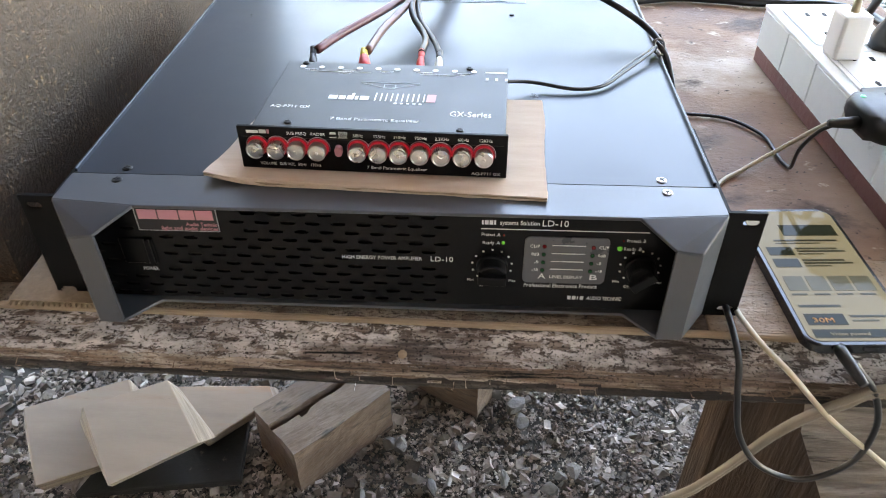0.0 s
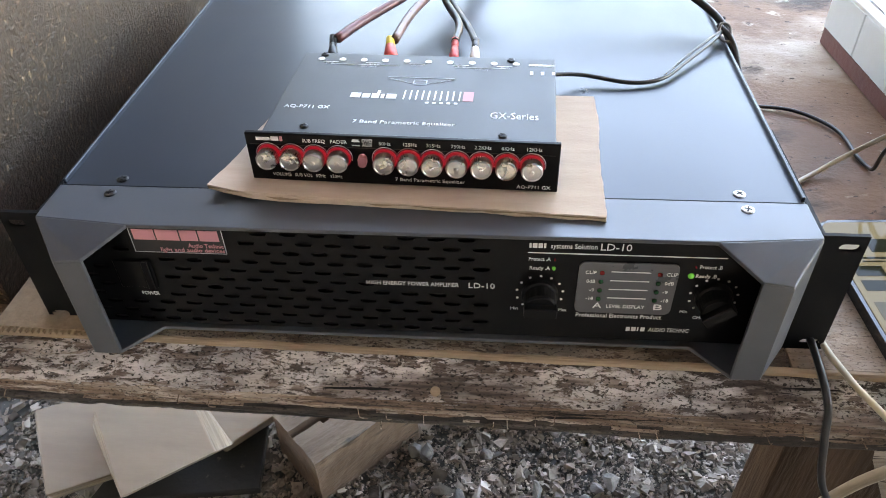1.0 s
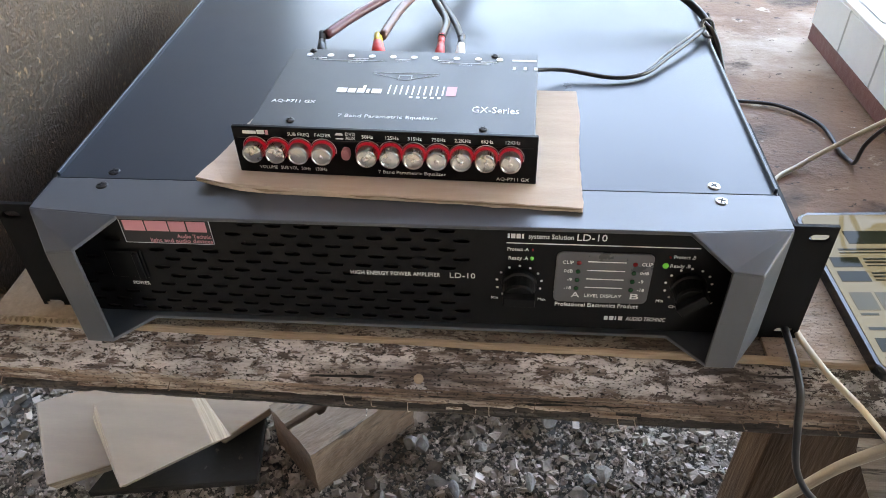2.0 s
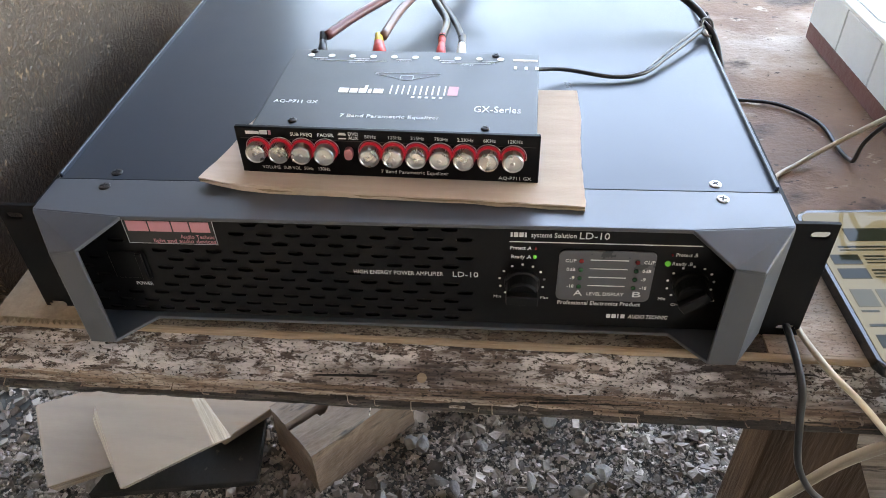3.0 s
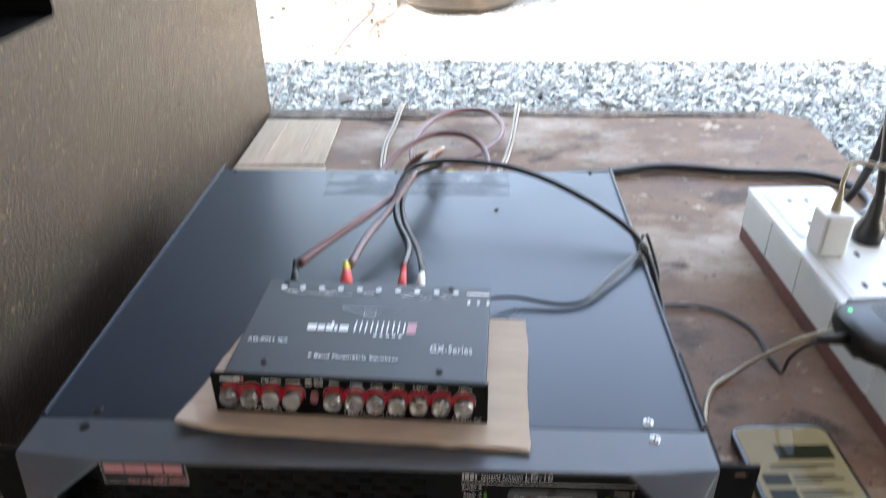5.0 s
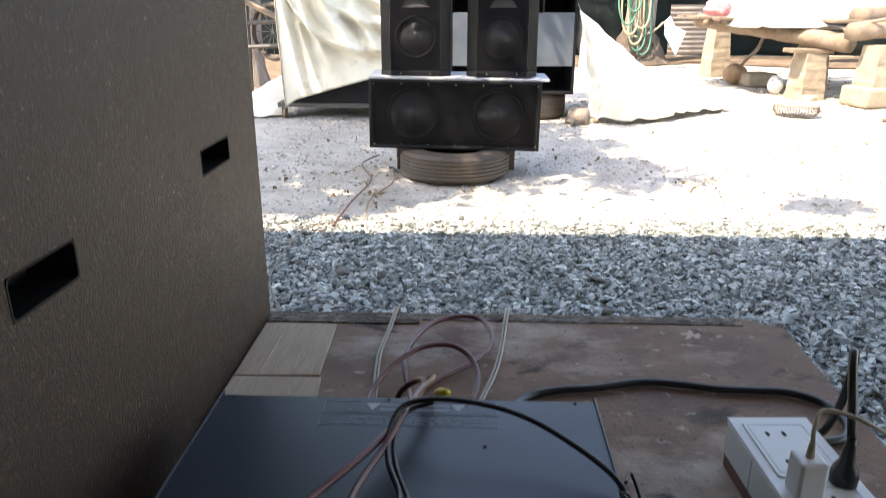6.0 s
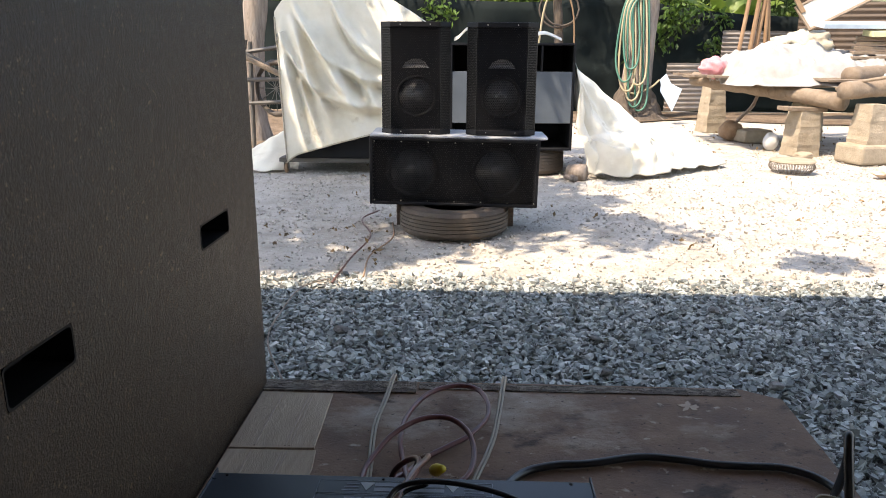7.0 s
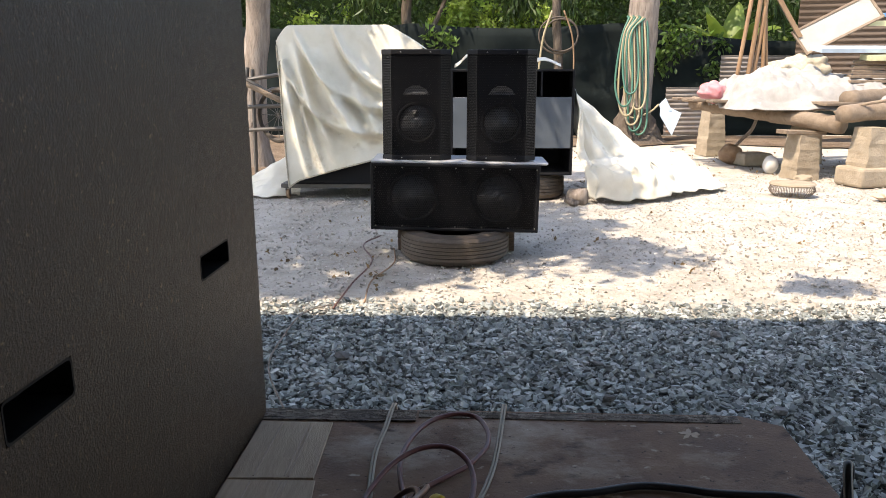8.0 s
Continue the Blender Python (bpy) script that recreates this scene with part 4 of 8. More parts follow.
EQ = pose(-0.0155, 0.0105, 0.0916, 0, 0, -2.05)
eq = thing("equalizer", EQ, "black seven band car equalizer with metal knobs on cardboard", "equalizer")
bm = bmesh.new()
box(bm, -0.0868, 0.0868, 0.0022, 0.1265, 0.0012, 0.0202, 0.0009, 2)
ebody = part("case", bm, M["eqtop"], eq, "dark grey painted case")
bm = bmesh.new()
box(bm, -0.0885, 0.0885, -0.0008, 0.0022, 0.0002, 0.0318, 0.0006, 2)
face = part("face_plate", bm, M["panel"], eq, "black face plate with white lettering")
EF = -0.0009
bars("face_line", [(-0.086, 0.086, 0.0243, 0.0246)], M["black"], face, 0.0002, lambda u, v, w: Vector((u, EF - w, v)))
KX = [-0.0757, -0.0622, -0.0488, -0.0350, -0.0086, 0.0050, 0.0184, 0.0320, 0.0457, 0.0596, 0.0735]
for i, x in enumerate(KX):
    b = bmesh.new()
    m = pose(x, EF, 0.0180, 90)
    lathe(b, [(0.0052, 0), (0.0053, 0.0016), (0.0058, 0.0021), (0.0060, 0.0072), (0.0057, 0.0080), (0.0050, 0.0083), (0.0047, 0.0079), (0.0014, 0.0079), (0.0010, 0.0083)], 30, m)
    kn = part("knob", b, M["alu"], face, "turned aluminium knob", smooth=False)
    b = bmesh.new()
    lathe(b, [(0.0069, 0.0002), (0.0069, 0.0012), (0.0052, 0.0012), (0.0052, 0.0002)], 26, m)
    part("lit_ring", b, M["redring"], kn, "red lit ring")
    b = bmesh.new()
    for j in range(-6, 30):
        a0, a1 = radians(6 * j + 18), radians(6 * j + 24)
        q = [(r_ * math.cos(a_), r_ * math.sin(a_)) for r_, a_ in ((0.0073, a0), (0.0077, a0), (0.0077, a1), (0.0073, a1))]
        prism(b, q, 0.0, 0.0003, m)
    part("scale_arc", b, M["greyprint"], face, "pale printed arc")
    b = bmesh.new()
    for j in range(26):
        a = 2 * math.pi * j / 26
        box(b, 0.0057, 0.00605, -0.00025, 0.00025, 0.0024, 0.0068, m=m @ pose(0, 0, 0, 0, 0, math.degrees(a)))
    part("knurling", b, M["screw"], kn)
bm = bmesh.new()
prism(bm, rounded(0.0048, 0.0070, 0.0022), 0, 0.0035, pose(-0.0215, EF, 0.0172, 90))
part("push_button", bm, M["pink"], face, "small pink push button")
for txt, x, w in (("SUB FREQ", -0.0555, 0.0130), ("FADER", -0.0395, 0.0095), ("DVD", -0.0213, 0.0058), ("50Hz", -0.0118, 0.0065), ("125Hz", 0.0015, 0.0075), ("315Hz", 0.0148, 0.0078),
                  ("750Hz", 0.0285, 0.0078), ("2.2KHz", 0.0415, 0.0092), ("6KHz", 0.0563, 0.0070), ("12KHz", 0.0697, 0.0082)):
    lettering("caption", txt, 0.0031, pose(x, EF, 0.0268 if txt != "DVD" else 0.0282, 90), M["print"], face, w)
lettering("caption", "AUX", 0.0031, pose(-0.0213, EF, 0.0255, 90), M["print"], face, 0.0058)
for txt, x in (("MAX", -0.0705), ("MAX", -0.0570)):
    lettering("caption", txt, 0.0024, pose(x, EF, 0.0090, 90), M["print"], face, 0.0045)
for txt, x, w in (("VOLUME", -0.0760, 0.0110), ("SUB VOL", -0.0630, 0.0105), ("50Hz", -0.0505, 0.0056), ("130Hz", -0.0422, 0.0068), ("7 Band Parametric Equalizer", -0.0040, 0.0400), ("AQ-P711 GX", 0.0655, 0.0190)):
    lettering("caption", txt, 0.0031, pose(x, EF, 0.0034 if "AQ" not in txt else 0.0020, 90), M["print"], face, w)
bars("emblem", [(-0.0820, -0.0740, 0.0272, 0.0292), (-0.0735, -0.0690, 0.0272, 0.0298)], M["print"], face, 0.0002, lambda u, v, w: Vector((u, EF - w, v)))
bars("emblem", [(-0.0684, -0.0668, 0.0270, 0.0300)], M["pink"], face, 0.0002, lambda u, v, w: Vector((u, EF - w, v)))
bars("switch_mark", [(-0.0270, -0.0225, 0.0283, 0.0290), (-0.0265, -0.0230, 0.0290, 0.0299), (-0.0270, -0.0225, 0.0257, 0.0264)], M["print"], face, 0.0002, lambda u, v, w: Vector((u, EF - w, v)))
ET = 0.0203


def on_top(u, v, w):
    return Vector((u, v, ET + w))


bars("emblem", [(-0.0425, -0.0360, 0.0640, 0.0700), (-0.0350, -0.0300, 0.0640, 0.0695), (-0.0290, -0.0240, 0.0640, 0.0700), (-0.0260, -0.0240, 0.0700, 0.0740), (-0.0230, -0.0208, 0.0640, 0.0695),
                (-0.0195, -0.0130, 0.0640, 0.0700)], M["print"], ebody, 0.0002, on_top, "plain white maker's mark")
thin = []
for x in (-0.0088, -0.0010, 0.0068, 0.0146, 0.0224):
    thin += [(x, x + 0.0010, 0.0635, 0.0755), (x + 0.0040, x + 0.0050, 0.0635, 0.0755)]
thin += [(0.006 + 0.0045 * i, 0.0082 + 0.0045 * i, 0.0592, 0.0612) for i in range(5)]
bars("emblem", thin, M["print"], ebody, 0.0002, on_top)
bars("emblem", [(0.0290, 0.0355, 0.0635, 0.0755)], M["pink"], ebody, 0.0002, on_top)
wing = [(-0.0225 + 0.0022 * i, -0.0225 + 0.0022 * (i + 1), 0.0905 - 0.0008 * min(i, 19 - i), 0.0910 - 0.0008 * min(i, 19 - i)) for i in range(20)] + [(-0.0225, 0.0215, 0.0925, 0.0930)]
wing += [(-0.005, 0.004, 0.083, 0.0836), (-0.005, 0.004, 0.089, 0.0896), (-0.005, -0.0044, 0.083, 0.0896), (0.0034, 0.004, 0.083, 0.0896)]
bars("emblem", wing, M["greyprint"], ebody, 0.0002, on_top)
for txt, x, y, w, s in (("AQ-P711 GX", -0.0812, 0.0490, 0.0285, 0.0052), ("7 Band Parametric Equalizer", -0.0350, 0.0335, 0.0620, 0.0050), ("GX-Series", 0.0470, 0.0440, 0.0290, 0.0108)):
    lettering("caption", txt, s, pose(x, y, ET), M["print"], ebody, w)
JX = [-0.0730 + 0.01485 * i for i in range(10)]
for x in JX:
    b = bmesh.new()
    lathe(b, [(0.0024, 0), (0.0024, 0.0003)], 14, pose(x, 0.1165, ET))
    part("jack_mark", b, M["print"], ebody)
    b = bmesh.new()
    lathe(b, [(0.0044, 0), (0.0044, 0.006), (0.0036, 0.0062), (0.0036, 0.009), (0.0016, 0.0092)], 16, pose(x, 0.1264, 0.0105, -90))
    part("rca_jack", b, M["nickel"], ebody, smooth=False)
bars("jack_lines", [(JX[i] + 0.002, JX[i + 1] - 0.002, 0.1122, 0.1127) for i in range(0, 10, 2)] + [(-0.065, -0.018, 0.1092, 0.1096), (0.020, 0.054, 0.1092, 0.1096)], M["print"], ebody, 0.0002, on_top)
for txt, x, y, w in (("SUB", -0.0690, 0.1095, 0.006), ("REAR", -0.0390, 0.1095, 0.007), ("FRONT", -0.0100, 0.1095, 0.008), ("AUX", 0.0210, 0.1095, 0.006), ("DVD", 0.0505, 0.1095, 0.006), ("OUTPUT", -0.0440, 0.1062, 0.011), ("INPUT", 0.0335, 0.1062, 0.009)):
    lettering("caption", txt, 0.0026, pose(x, y, ET), M["greyprint"], ebody, w)
bars("power_marks", [(0.0700 + 0.0072 * i, 0.0722 + 0.0072 * i, 0.1020, 0.1065) for i in range(3)] + [(0.0690, 0.0860, 0.1145, 0.1170)], M["print"], ebody, 0.0002, on_top)
for x, y in ((-0.0625, 0.0268), (0.0560, 0.0245), (-0.0720, 0.1225), (0.0570, 0.1215)):
    screw(ebody, x, y, ET, 0.0026, M["blackscrew"])

# ---- cables on the amplifier ----


def from_eq(x, y, z):
    return tuple(EQ @ Vector((x, y, z)))


j1, j2, j3, j4 = from_eq(JX[0] + 0.002, 0.1355, 0.0105), from_eq(JX[3], 0.1355, 0.0105), from_eq(JX[6], 0.1355, 0.0105), from_eq(JX[7], 0.1355, 0.0105)
for name, j, cap, col in (("rca_plug", j1, "blackscrew", "dark"), ("rca_plug", j2, "red_plug", "yellow"), ("rca_plug", j3, "red_plug", "red_plug"), ("rca_plug", j4, "white_plastic", "black_wire")):
    b = bmesh.new()
    m = pose(*j, -76, 0, 8 if j[0] < 0 else 0)
    k_ = 1.0 if cap == "red_plug" and col == "yellow" else 0.72
    lathe(b, [(0.0050 * k_, -0.002), (0.0052 * k_, 0.006), (0.0046 * k_, 0.010), (0.0034 * k_, 0.018)], 16, m)
    pl = solo(name, b, M[cap], {"red_plug": "red phono plug at the back of the equalizer", "blackscrew": "bare twisted wire end in a phono jack", "white_plastic": "white phono plug at the back of the equalizer"}[cap], "plug", "phono plugs", smooth=True)
    b = bmesh.new()
    lathe(b, [(0.0037 * k_, 0.010), (0.0036 * k_, 0.018), (0.0028, 0.026)], 14, m)
    o = part("strain_relief", b, M[col], pl, smooth=True)
    o.data.transform(Matrix.Translation(-pl.location))
a1, a2, a3, a4 = [tuple(Vector(j) + Vector((0, 0.022, 0.006))) for j in (j1, j2, j3, j4)]
cable("audio_cable", [a1, (-0.066, 0.200, 0.110), (-0.037, 0.245, 0.113), (-0.011, 0.297, 0.114), (0.008, 0.352, 0.113), (0.016, 0.398, 0.108), (0.005, 0.428, 0.096), (-0.018, 0.440, 0.07), (-0.03, 0.445, 0.02)], 0.0036, M["red_wire"], "brown-red audio cable from the equalizer", group="audio cables")
cable("audio_cable", [a2, (-0.031, 0.214, 0.110), (-0.017, 0.257, 0.1125), (-0.002, 0.304, 0.1205), (0.012, 0.360, 0.1205), (0.024, 0.402, 0.112), (0.022, 0.428, 0.10), (0.008, 0.446, 0.075), (0.000, 0.450, 0.02)], 0.0034, M["bare_wire"], "copper brown audio cable from the equalizer", group="audio cables")
cable("audio_cable", [a3, (0.006, 0.205, 0.106), (-0.008, 0.246, 0.110), (-0.0115, 0.285, 0.117), (-0.001, 0.316, 0.128), (0.033, 0.320, 0.1355), (0.088, 0.310, 0.135), (0.132, 0.297, 0.126), (0.172, 0.270, 0.115), (0.202, 0.246, 0.102), (0.2140, 0.222, 0.092), (0.2215, 0.205, 0.072)], 0.0030, M["black_wire"], "black audio cable arching over the amplifier", group="audio cables")
cable("audio_cable", [a4, (0.0135, 0.203, 0.104), (-0.001, 0.246, 0.106), (-0.006, 0.285, 0.112), (0.004, 0.320, 0.120), (0.030, 0.327, 0.128)], 0.0026, M["black_wire"], "black audio cable beside its twin", group="audio cables")
e0 = from_eq(0.0790, 0.1275, 0.008)
cable("power_lead", [e0, (0.095, 0.147, 0.094), (0.130, 0.143, 0.0905), (0.153, 0.150, 0.0905), (0.172, 0.172, 0.092), (0.198, 0.205, 0.094), (0.2075, 0.220, 0.0945)], 0.0017, M["black_wire"], "thin black and clear power lead on the lid")
cable("clear_lead", [(0.155, 0.152, 0.0915), (0.172, 0.176, 0.0935), (0.196, 0.206, 0.0955), (0.2085, 0.222, 0.0955)], 0.0009, M["hose_grey"], "thin grey wire beside the power lead")
bm = bmesh.new()
tube(bm, [(0.2045, 0.2165, 0.0935), (0.207, 0.222, 0.1005), (0.2135, 0.2215, 0.0985), (0.214, 0.215, 0.0905), (0.2085, 0.2135, 0.0905), (0.2045, 0.2165, 0.0935)], 0.0011, 6, 5)
solo("cable_tie", bm, M["hose_grey"], "grey tie round the cables at the lid's edge", "tie", smooth=True)
cable("supply_cable", [(0.206, 0.226, 0.098), (0.2165, 0.212, 0.088), (0.2235, 0.185, 0.060), (0.2255, 0.13, 0.034), (0.2255, 0.06, 0.017), (0.2270, 0.0, 0.010), (0.2285, -0.030, 0.0065), (0.2300, -0.058, -0.004), (0.2335, -0.0655, -0.030), (0.245, -0.0665, -0.073),
                       (0.268, -0.0665, -0.107), (0.303, -0.0665, -0.121), (0.331, -0.0665, -0.098), (0.3345, -0.0665, -0.058), (0.322, -0.0665, -0.024), (0.3080, -0.0660, -0.006), (0.3000, -0.0645, 0.0035)], 0.0023, M["black_wire"], "black cable hanging in a loop from the table to the phone")
cable("thin_lead", [(0.2145, 0.245, 0.095), (0.2330, 0.300, 0.065), (0.2450, 0.285, 0.03), (0.2400, 0.262, 0.010), (0.262, 0.271, 0.0035), (0.300, 0.264, 0.0030), (0.326, 0.232, 0.003), (0.329, 0.190, 0.003), (0.332, 0.176, 0.003), (0.330, 0.164, 0.010), (0.325, 0.150, 0.035), (0.326, 0.132, 0.062), (0.334, 0.124, 0.074)], 0.0017, M["black_wire"], "thin black lead across the table to the adapter")
cable("cream_cable", [(0.352, 0.138, 0.073), (0.340, 0.152, 0.058), (0.318, 0.172, 0.022), (0.290, 0.166, 0.0045), (0.262, 0.140, 0.003), (0.244, 0.08, 0.003), (0.236, 0.0, 0.003), (0.243, -0.045, 0.004), (0.2624, -0.066, -0.0076), (0.3015, -0.066, -0.0515), (0.3567, -0.066, -0.1014), (0.423, -0.066, -0.161)], 0.0020, M["cream_wire"], "cream cable running past the amplifier and off the table")
bm = bmesh.new()
for dz in (-0.0027, 0.0027):
    tube(bm, [(x, y, z + dz) for x, y, z in [(0.4, -0.066, -0.02), (0.328, -0.066, -0.0212), (0.307, -0.066, -0.0336), (0.2887, -0.062, -0.0546), (0.2765, -0.054, -0.085), (0.261, -0.05, -0.121), (0.242, -0.05, -0.152), (0.22, -0.05, -0.177), (0.14, -0.02, -0.3), (0.08, 0.02, -0.545)]], 0.0028, 8)
solo("old_cable", bm, M["oldwire"], "flat dusty cream twin cable hanging under the table", "cable", smooth=True)

# ---- phone ----
PH = pose(0.3060, 0.0220, 0.0012, 0, 0, 3.0)
phone = thing("smartphone", PH, "black smartphone with a lit pale screen lying on the table", "phone")
bm = bmesh.new()
prism(bm, rounded(0.0755, 0.152, 0.0095, 6), 0, 0.0082, bevel=0.0018)
part("case", bm, M["phone_body"], phone)
bm = bmesh.new()
prism(bm, rounded(0.0700, 0.1455, 0.0075, 6), 0.0083, 0.0087)
scr = part("screen", bm, M["screen"], phone, "pale lit screen, its glow tinted for the roof's reflection")
S = 0.0088
page = [("status_card", "screen_dark", (-0.012, 0.030, 0.040, 0.054)), ("banner", "screen_dark", (-0.031, 0.031, -0.0705, -0.0625))]
page += [("thumbnail", "screen_dark", (-0.031, -0.012, y, y + 0.010)) for y in (0.016, 0.002)] + [("thumbnail", "screen_dark", (-0.031, -0.004, -0.0585, -0.0475))]
for y in (0.016, 0.002):
    page += [("caption", "screen_grey", (-0.009, 0.022, y + 0.0072, y + 0.0090)), ("caption", "screen_grey", (-0.009, 0.027, y + 0.0040, y + 0.0058)), ("caption", "screen_grey", (-0.009, 0.010, y + 0.0010, y + 0.0022))]
page += [("caption", "screen_grey", (-0.022, 0.026, 0.033, 0.0350)), ("caption", "screen_grey", (-0.022, 0.012, 0.0300, 0.0313)), ("caption", "screen_grey", (0.000, 0.027, -0.0510, -0.0490)), ("caption", "screen_grey", (0.000, 0.018, -0.0550, -0.0535))]
page += [("preview", "screen_pale", (-0.031 + 0.0160 * i, -0.0170 + 0.0160 * i, -0.024, -0.008)) for i in range(4)]
page += [("caption", "screen_grey", (-0.031 + 0.0160 * i, -0.0200 + 0.0160 * i, -0.0285, -0.0268)) for i in range(4)] + [("caption", "screen_grey", (-0.031, -0.002, -0.0410, -0.0385))]
for name, mat_, row in page:
    bars(name, [row], M[mat_], scr, 0.00012, lambda u, v, w: Vector((u, v, S + w)))
lettering("caption", "30M", 0.0062, pose(-0.027, -0.0560, S + 0.0003), M["screen_amber"], scr, 0.014)
lettering("caption", "Video paused", 0.0040, pose(-0.020, -0.0682, S + 0.0003), M["screen"], scr, 0.026)
bm = bmesh.new()
box(bm, -0.0015, 0.0085, -0.0772, -0.0755, 0.0026, 0.0056, 0.0008)
part("charge_port", bm, M["dark"], phone)
bm = bmesh.new()
lathe(bm, [(0.0038, 0), (0.0042, 0.004), (0.0040, 0.016), (0.0034, 0.024), (0.0030, 0.030)], 14, pose(0.2925, -0.0535, 0.0062, 98, 0, 14))
solo("audio_plug", bm, M["black_wire"], "black ribbed audio plug in the phone", "plug", smooth=True)

# ---- power box with plugs ----
PB = pose(0.3670, 0.4120, 0, 0, 0, 2.5)
pbox = thing("extension_socket_box", PB, "home-made white extension socket box on a maroon base", "socket box")
bm = bmesh.new()
box(bm, 0.0, 0.088, -0.36, 0.0, 0.0006, 0.0185, 0.0012)
part("base", bm, M["maroon"], pbox, "maroon painted wooden base")
for i in range(5):
    bm = bmesh.new()
    a, b = -0.0008 - i * 0.072, -0.0008 - (i + 1) * 0.072 + 0.0016
    box(bm, -0.0012, 0.004, b, a, 0.0187, 0.0600, 0.0008)
    part("side_tile", bm, M["tile_white"], pbox)
bm = bmesh.new()
box(bm, 0.004, 0.0892, -0.004, 0.0012, 0.0187, 0.0600, 0.0008)
part("side_tile", bm, M["tile_white"], pbox)
bm = bmesh.new()
box(bm, -0.0016, 0.0896, -0.361, 0.0016, 0.0602, 0.0645, 0.0012, 2)
part("top_cover", bm, M["white_plastic"], pbox, "white plastic top")
for i in range(3):
    y = -0.062 - i * 0.112
    bm = bmesh.new()
    prism(bm, rounded(0.070, 0.100, 0.004, 4, 0.044, y), 0.0647, 0.0665, bevel=0.0006)
    fp = part("socket_plate", bm, M["white_plastic"], pbox)
    ln = [(0.013, 0.075, y + 0.0435, y + 0.0443), (0.013, 0.075, y - 0.0443, y - 0.0435), (0.013, 0.0138, y - 0.044, y + 0.044), (0.0742, 0.075, y - 0.044, y + 0.044)]
    bars("plate_line", ln, M["greyprint"], fp, 0.0002, lambda u, v, w: Vector((u, v, 0.0666 + w)))
    for dy in (0.026, -0.026):
        for dx in (-0.009, 0.009):
            b = bmesh.new()
            prism(b, rounded(0.004, 0.009, 0.0018, 3, 0.044 + dx - 0.006, y + dy), 0.0666, 0.0669)
            part("socket_hole", b, M["dark"], fp)


def plug_top(name, x, y, mat_, w, d, h, label, lean=0):
    b = bmesh.new()
    box(b, x - w / 2, x + w / 2, y - d / 2, y + d / 2, 0.0671, 0.0671 + h, 0.003, 2)
    o = solo(name, b, M[mat_], label, "plug", m=PB.copy())
    return o


wp = plug_top("usb_charger", 0.020, -0.140, "white_plastic", 0.026, 0.028, 0.042, "white charger plugged into the socket box")
bm = bmesh.new()
lathe(bm, [(0.0042, 0.103), (0.0042, 0.110), (0.0034, 0.118), (0.0026, 0.126)], 14, pose(0.020, -0.140, 0))
part("cable_end", bm, M["cream_wire"], wp, smooth=True)
bm = bmesh.new()
lathe(bm, [(0.013, 0.0671), (0.0135, 0.078), (0.011, 0.086), (0.0075, 0.092), (0.0055, 0.108), (0.0045, 0.118)], 18, pose(0.068, -0.122, 0))
bp = solo("mains_plug", bm, M["black_wire"], "black mains plug standing in the socket box", "plug", m=PB.copy(), smooth=True)


def pb(x, y, z):
    return tuple(PB @ Vector((x, y, z)))


cable("charger_cable", [pb(0.020, -0.140, 0.126), pb(0.023, -0.134, 0.140), pb(0.036, -0.124, 0.150), pb(0.070, -0.140, 0.145), pb(0.108, -0.150, 0.118), pb(0.125, -0.16, 0.07), pb(0.12, -0.22, 0.02), pb(0.11, -0.30, 0.004)], 0.0022, M["cream_wire"], "cream charger cable bending down")
cable("mains_cable", [pb(0.068, -0.122, 0.116), pb(0.072, -0.106, 0.145), pb(0.078, -0.085, 0.175), pb(0.085, -0.070, 0.185), pb(0.094, -0.060, 0.165), pb(0.098, -0.045, 0.11), pb(0.103, -0.01, 0.05), (0.47, 0.46, 0.012)], 0.0046, M["black_wire"], "thick black mains cable rising from its plug")
cable("mains_cable", [(0.10, 0.425, 0.02), (0.118, 0.50, 0.012), (0.148, 0.550, 0.0065), (0.192, 0.569, 0.0065), (0.240, 0.576, 0.0065), (0.310, 0.596, 0.0065), (0.364, 0.592, 0.0065), (0.408, 0.582, 0.0065), (0.455, 0.579, 0.0065), (0.505, 0.576, 0.0065), (0.542, 0.550, 0.0065), (0.552, 0.505, 0.0065), (0.530, 0.465, 0.0065), (0.485, 0.45, 0.0065)], 0.0056, M["black_wire"], "thick black mains cable lying across the table")
ADP = pose(0.3885, 0.1310, 0.0672, 0, 0, 6)
adp = thing("power_adapter", ADP, "black ribbed power adapter with a green light", "adapter")
bm = bmesh.new()
prism(bm, rounded(0.078, 0.064, 0.016, 6), 0, 0.0205, bevel=0.007)
ab = part("case", bm, M["black"], adp, smooth=True)
for i in range(7):
    b = bmesh.new()
    box(b, -0.010 + i * 0.0042, -0.0080 + i * 0.0042, -0.021, 0.021, 0.0200, 0.0211, 0.0004)
    part("rib", b, M["black"], ab)
bm = bmesh.new()
lathe(bm, [(0.0018, 0.0199), (0.0018, 0.0211), (0.001, 0.0215)], 10, pose(-0.0290, 0.0170, 0))
part("led", bm, surface("green_adapter_light", flat((0.05, 0.5, 0.25)), 10, rough=(0.3, 0.4), bump=0, emit=((0.05, 1.0, 0.45), 0.1)), adp)
bm = bmesh.new()
lathe(bm, [(0.0052, 0), (0.0048, 0.006), (0.0042, 0.014), (0.0030, 0.024)], 12, pose(-0.0380, -0.002, 0.008, 0, -90))
part("strain_relief", bm, M["black"], adp, smooth=True)

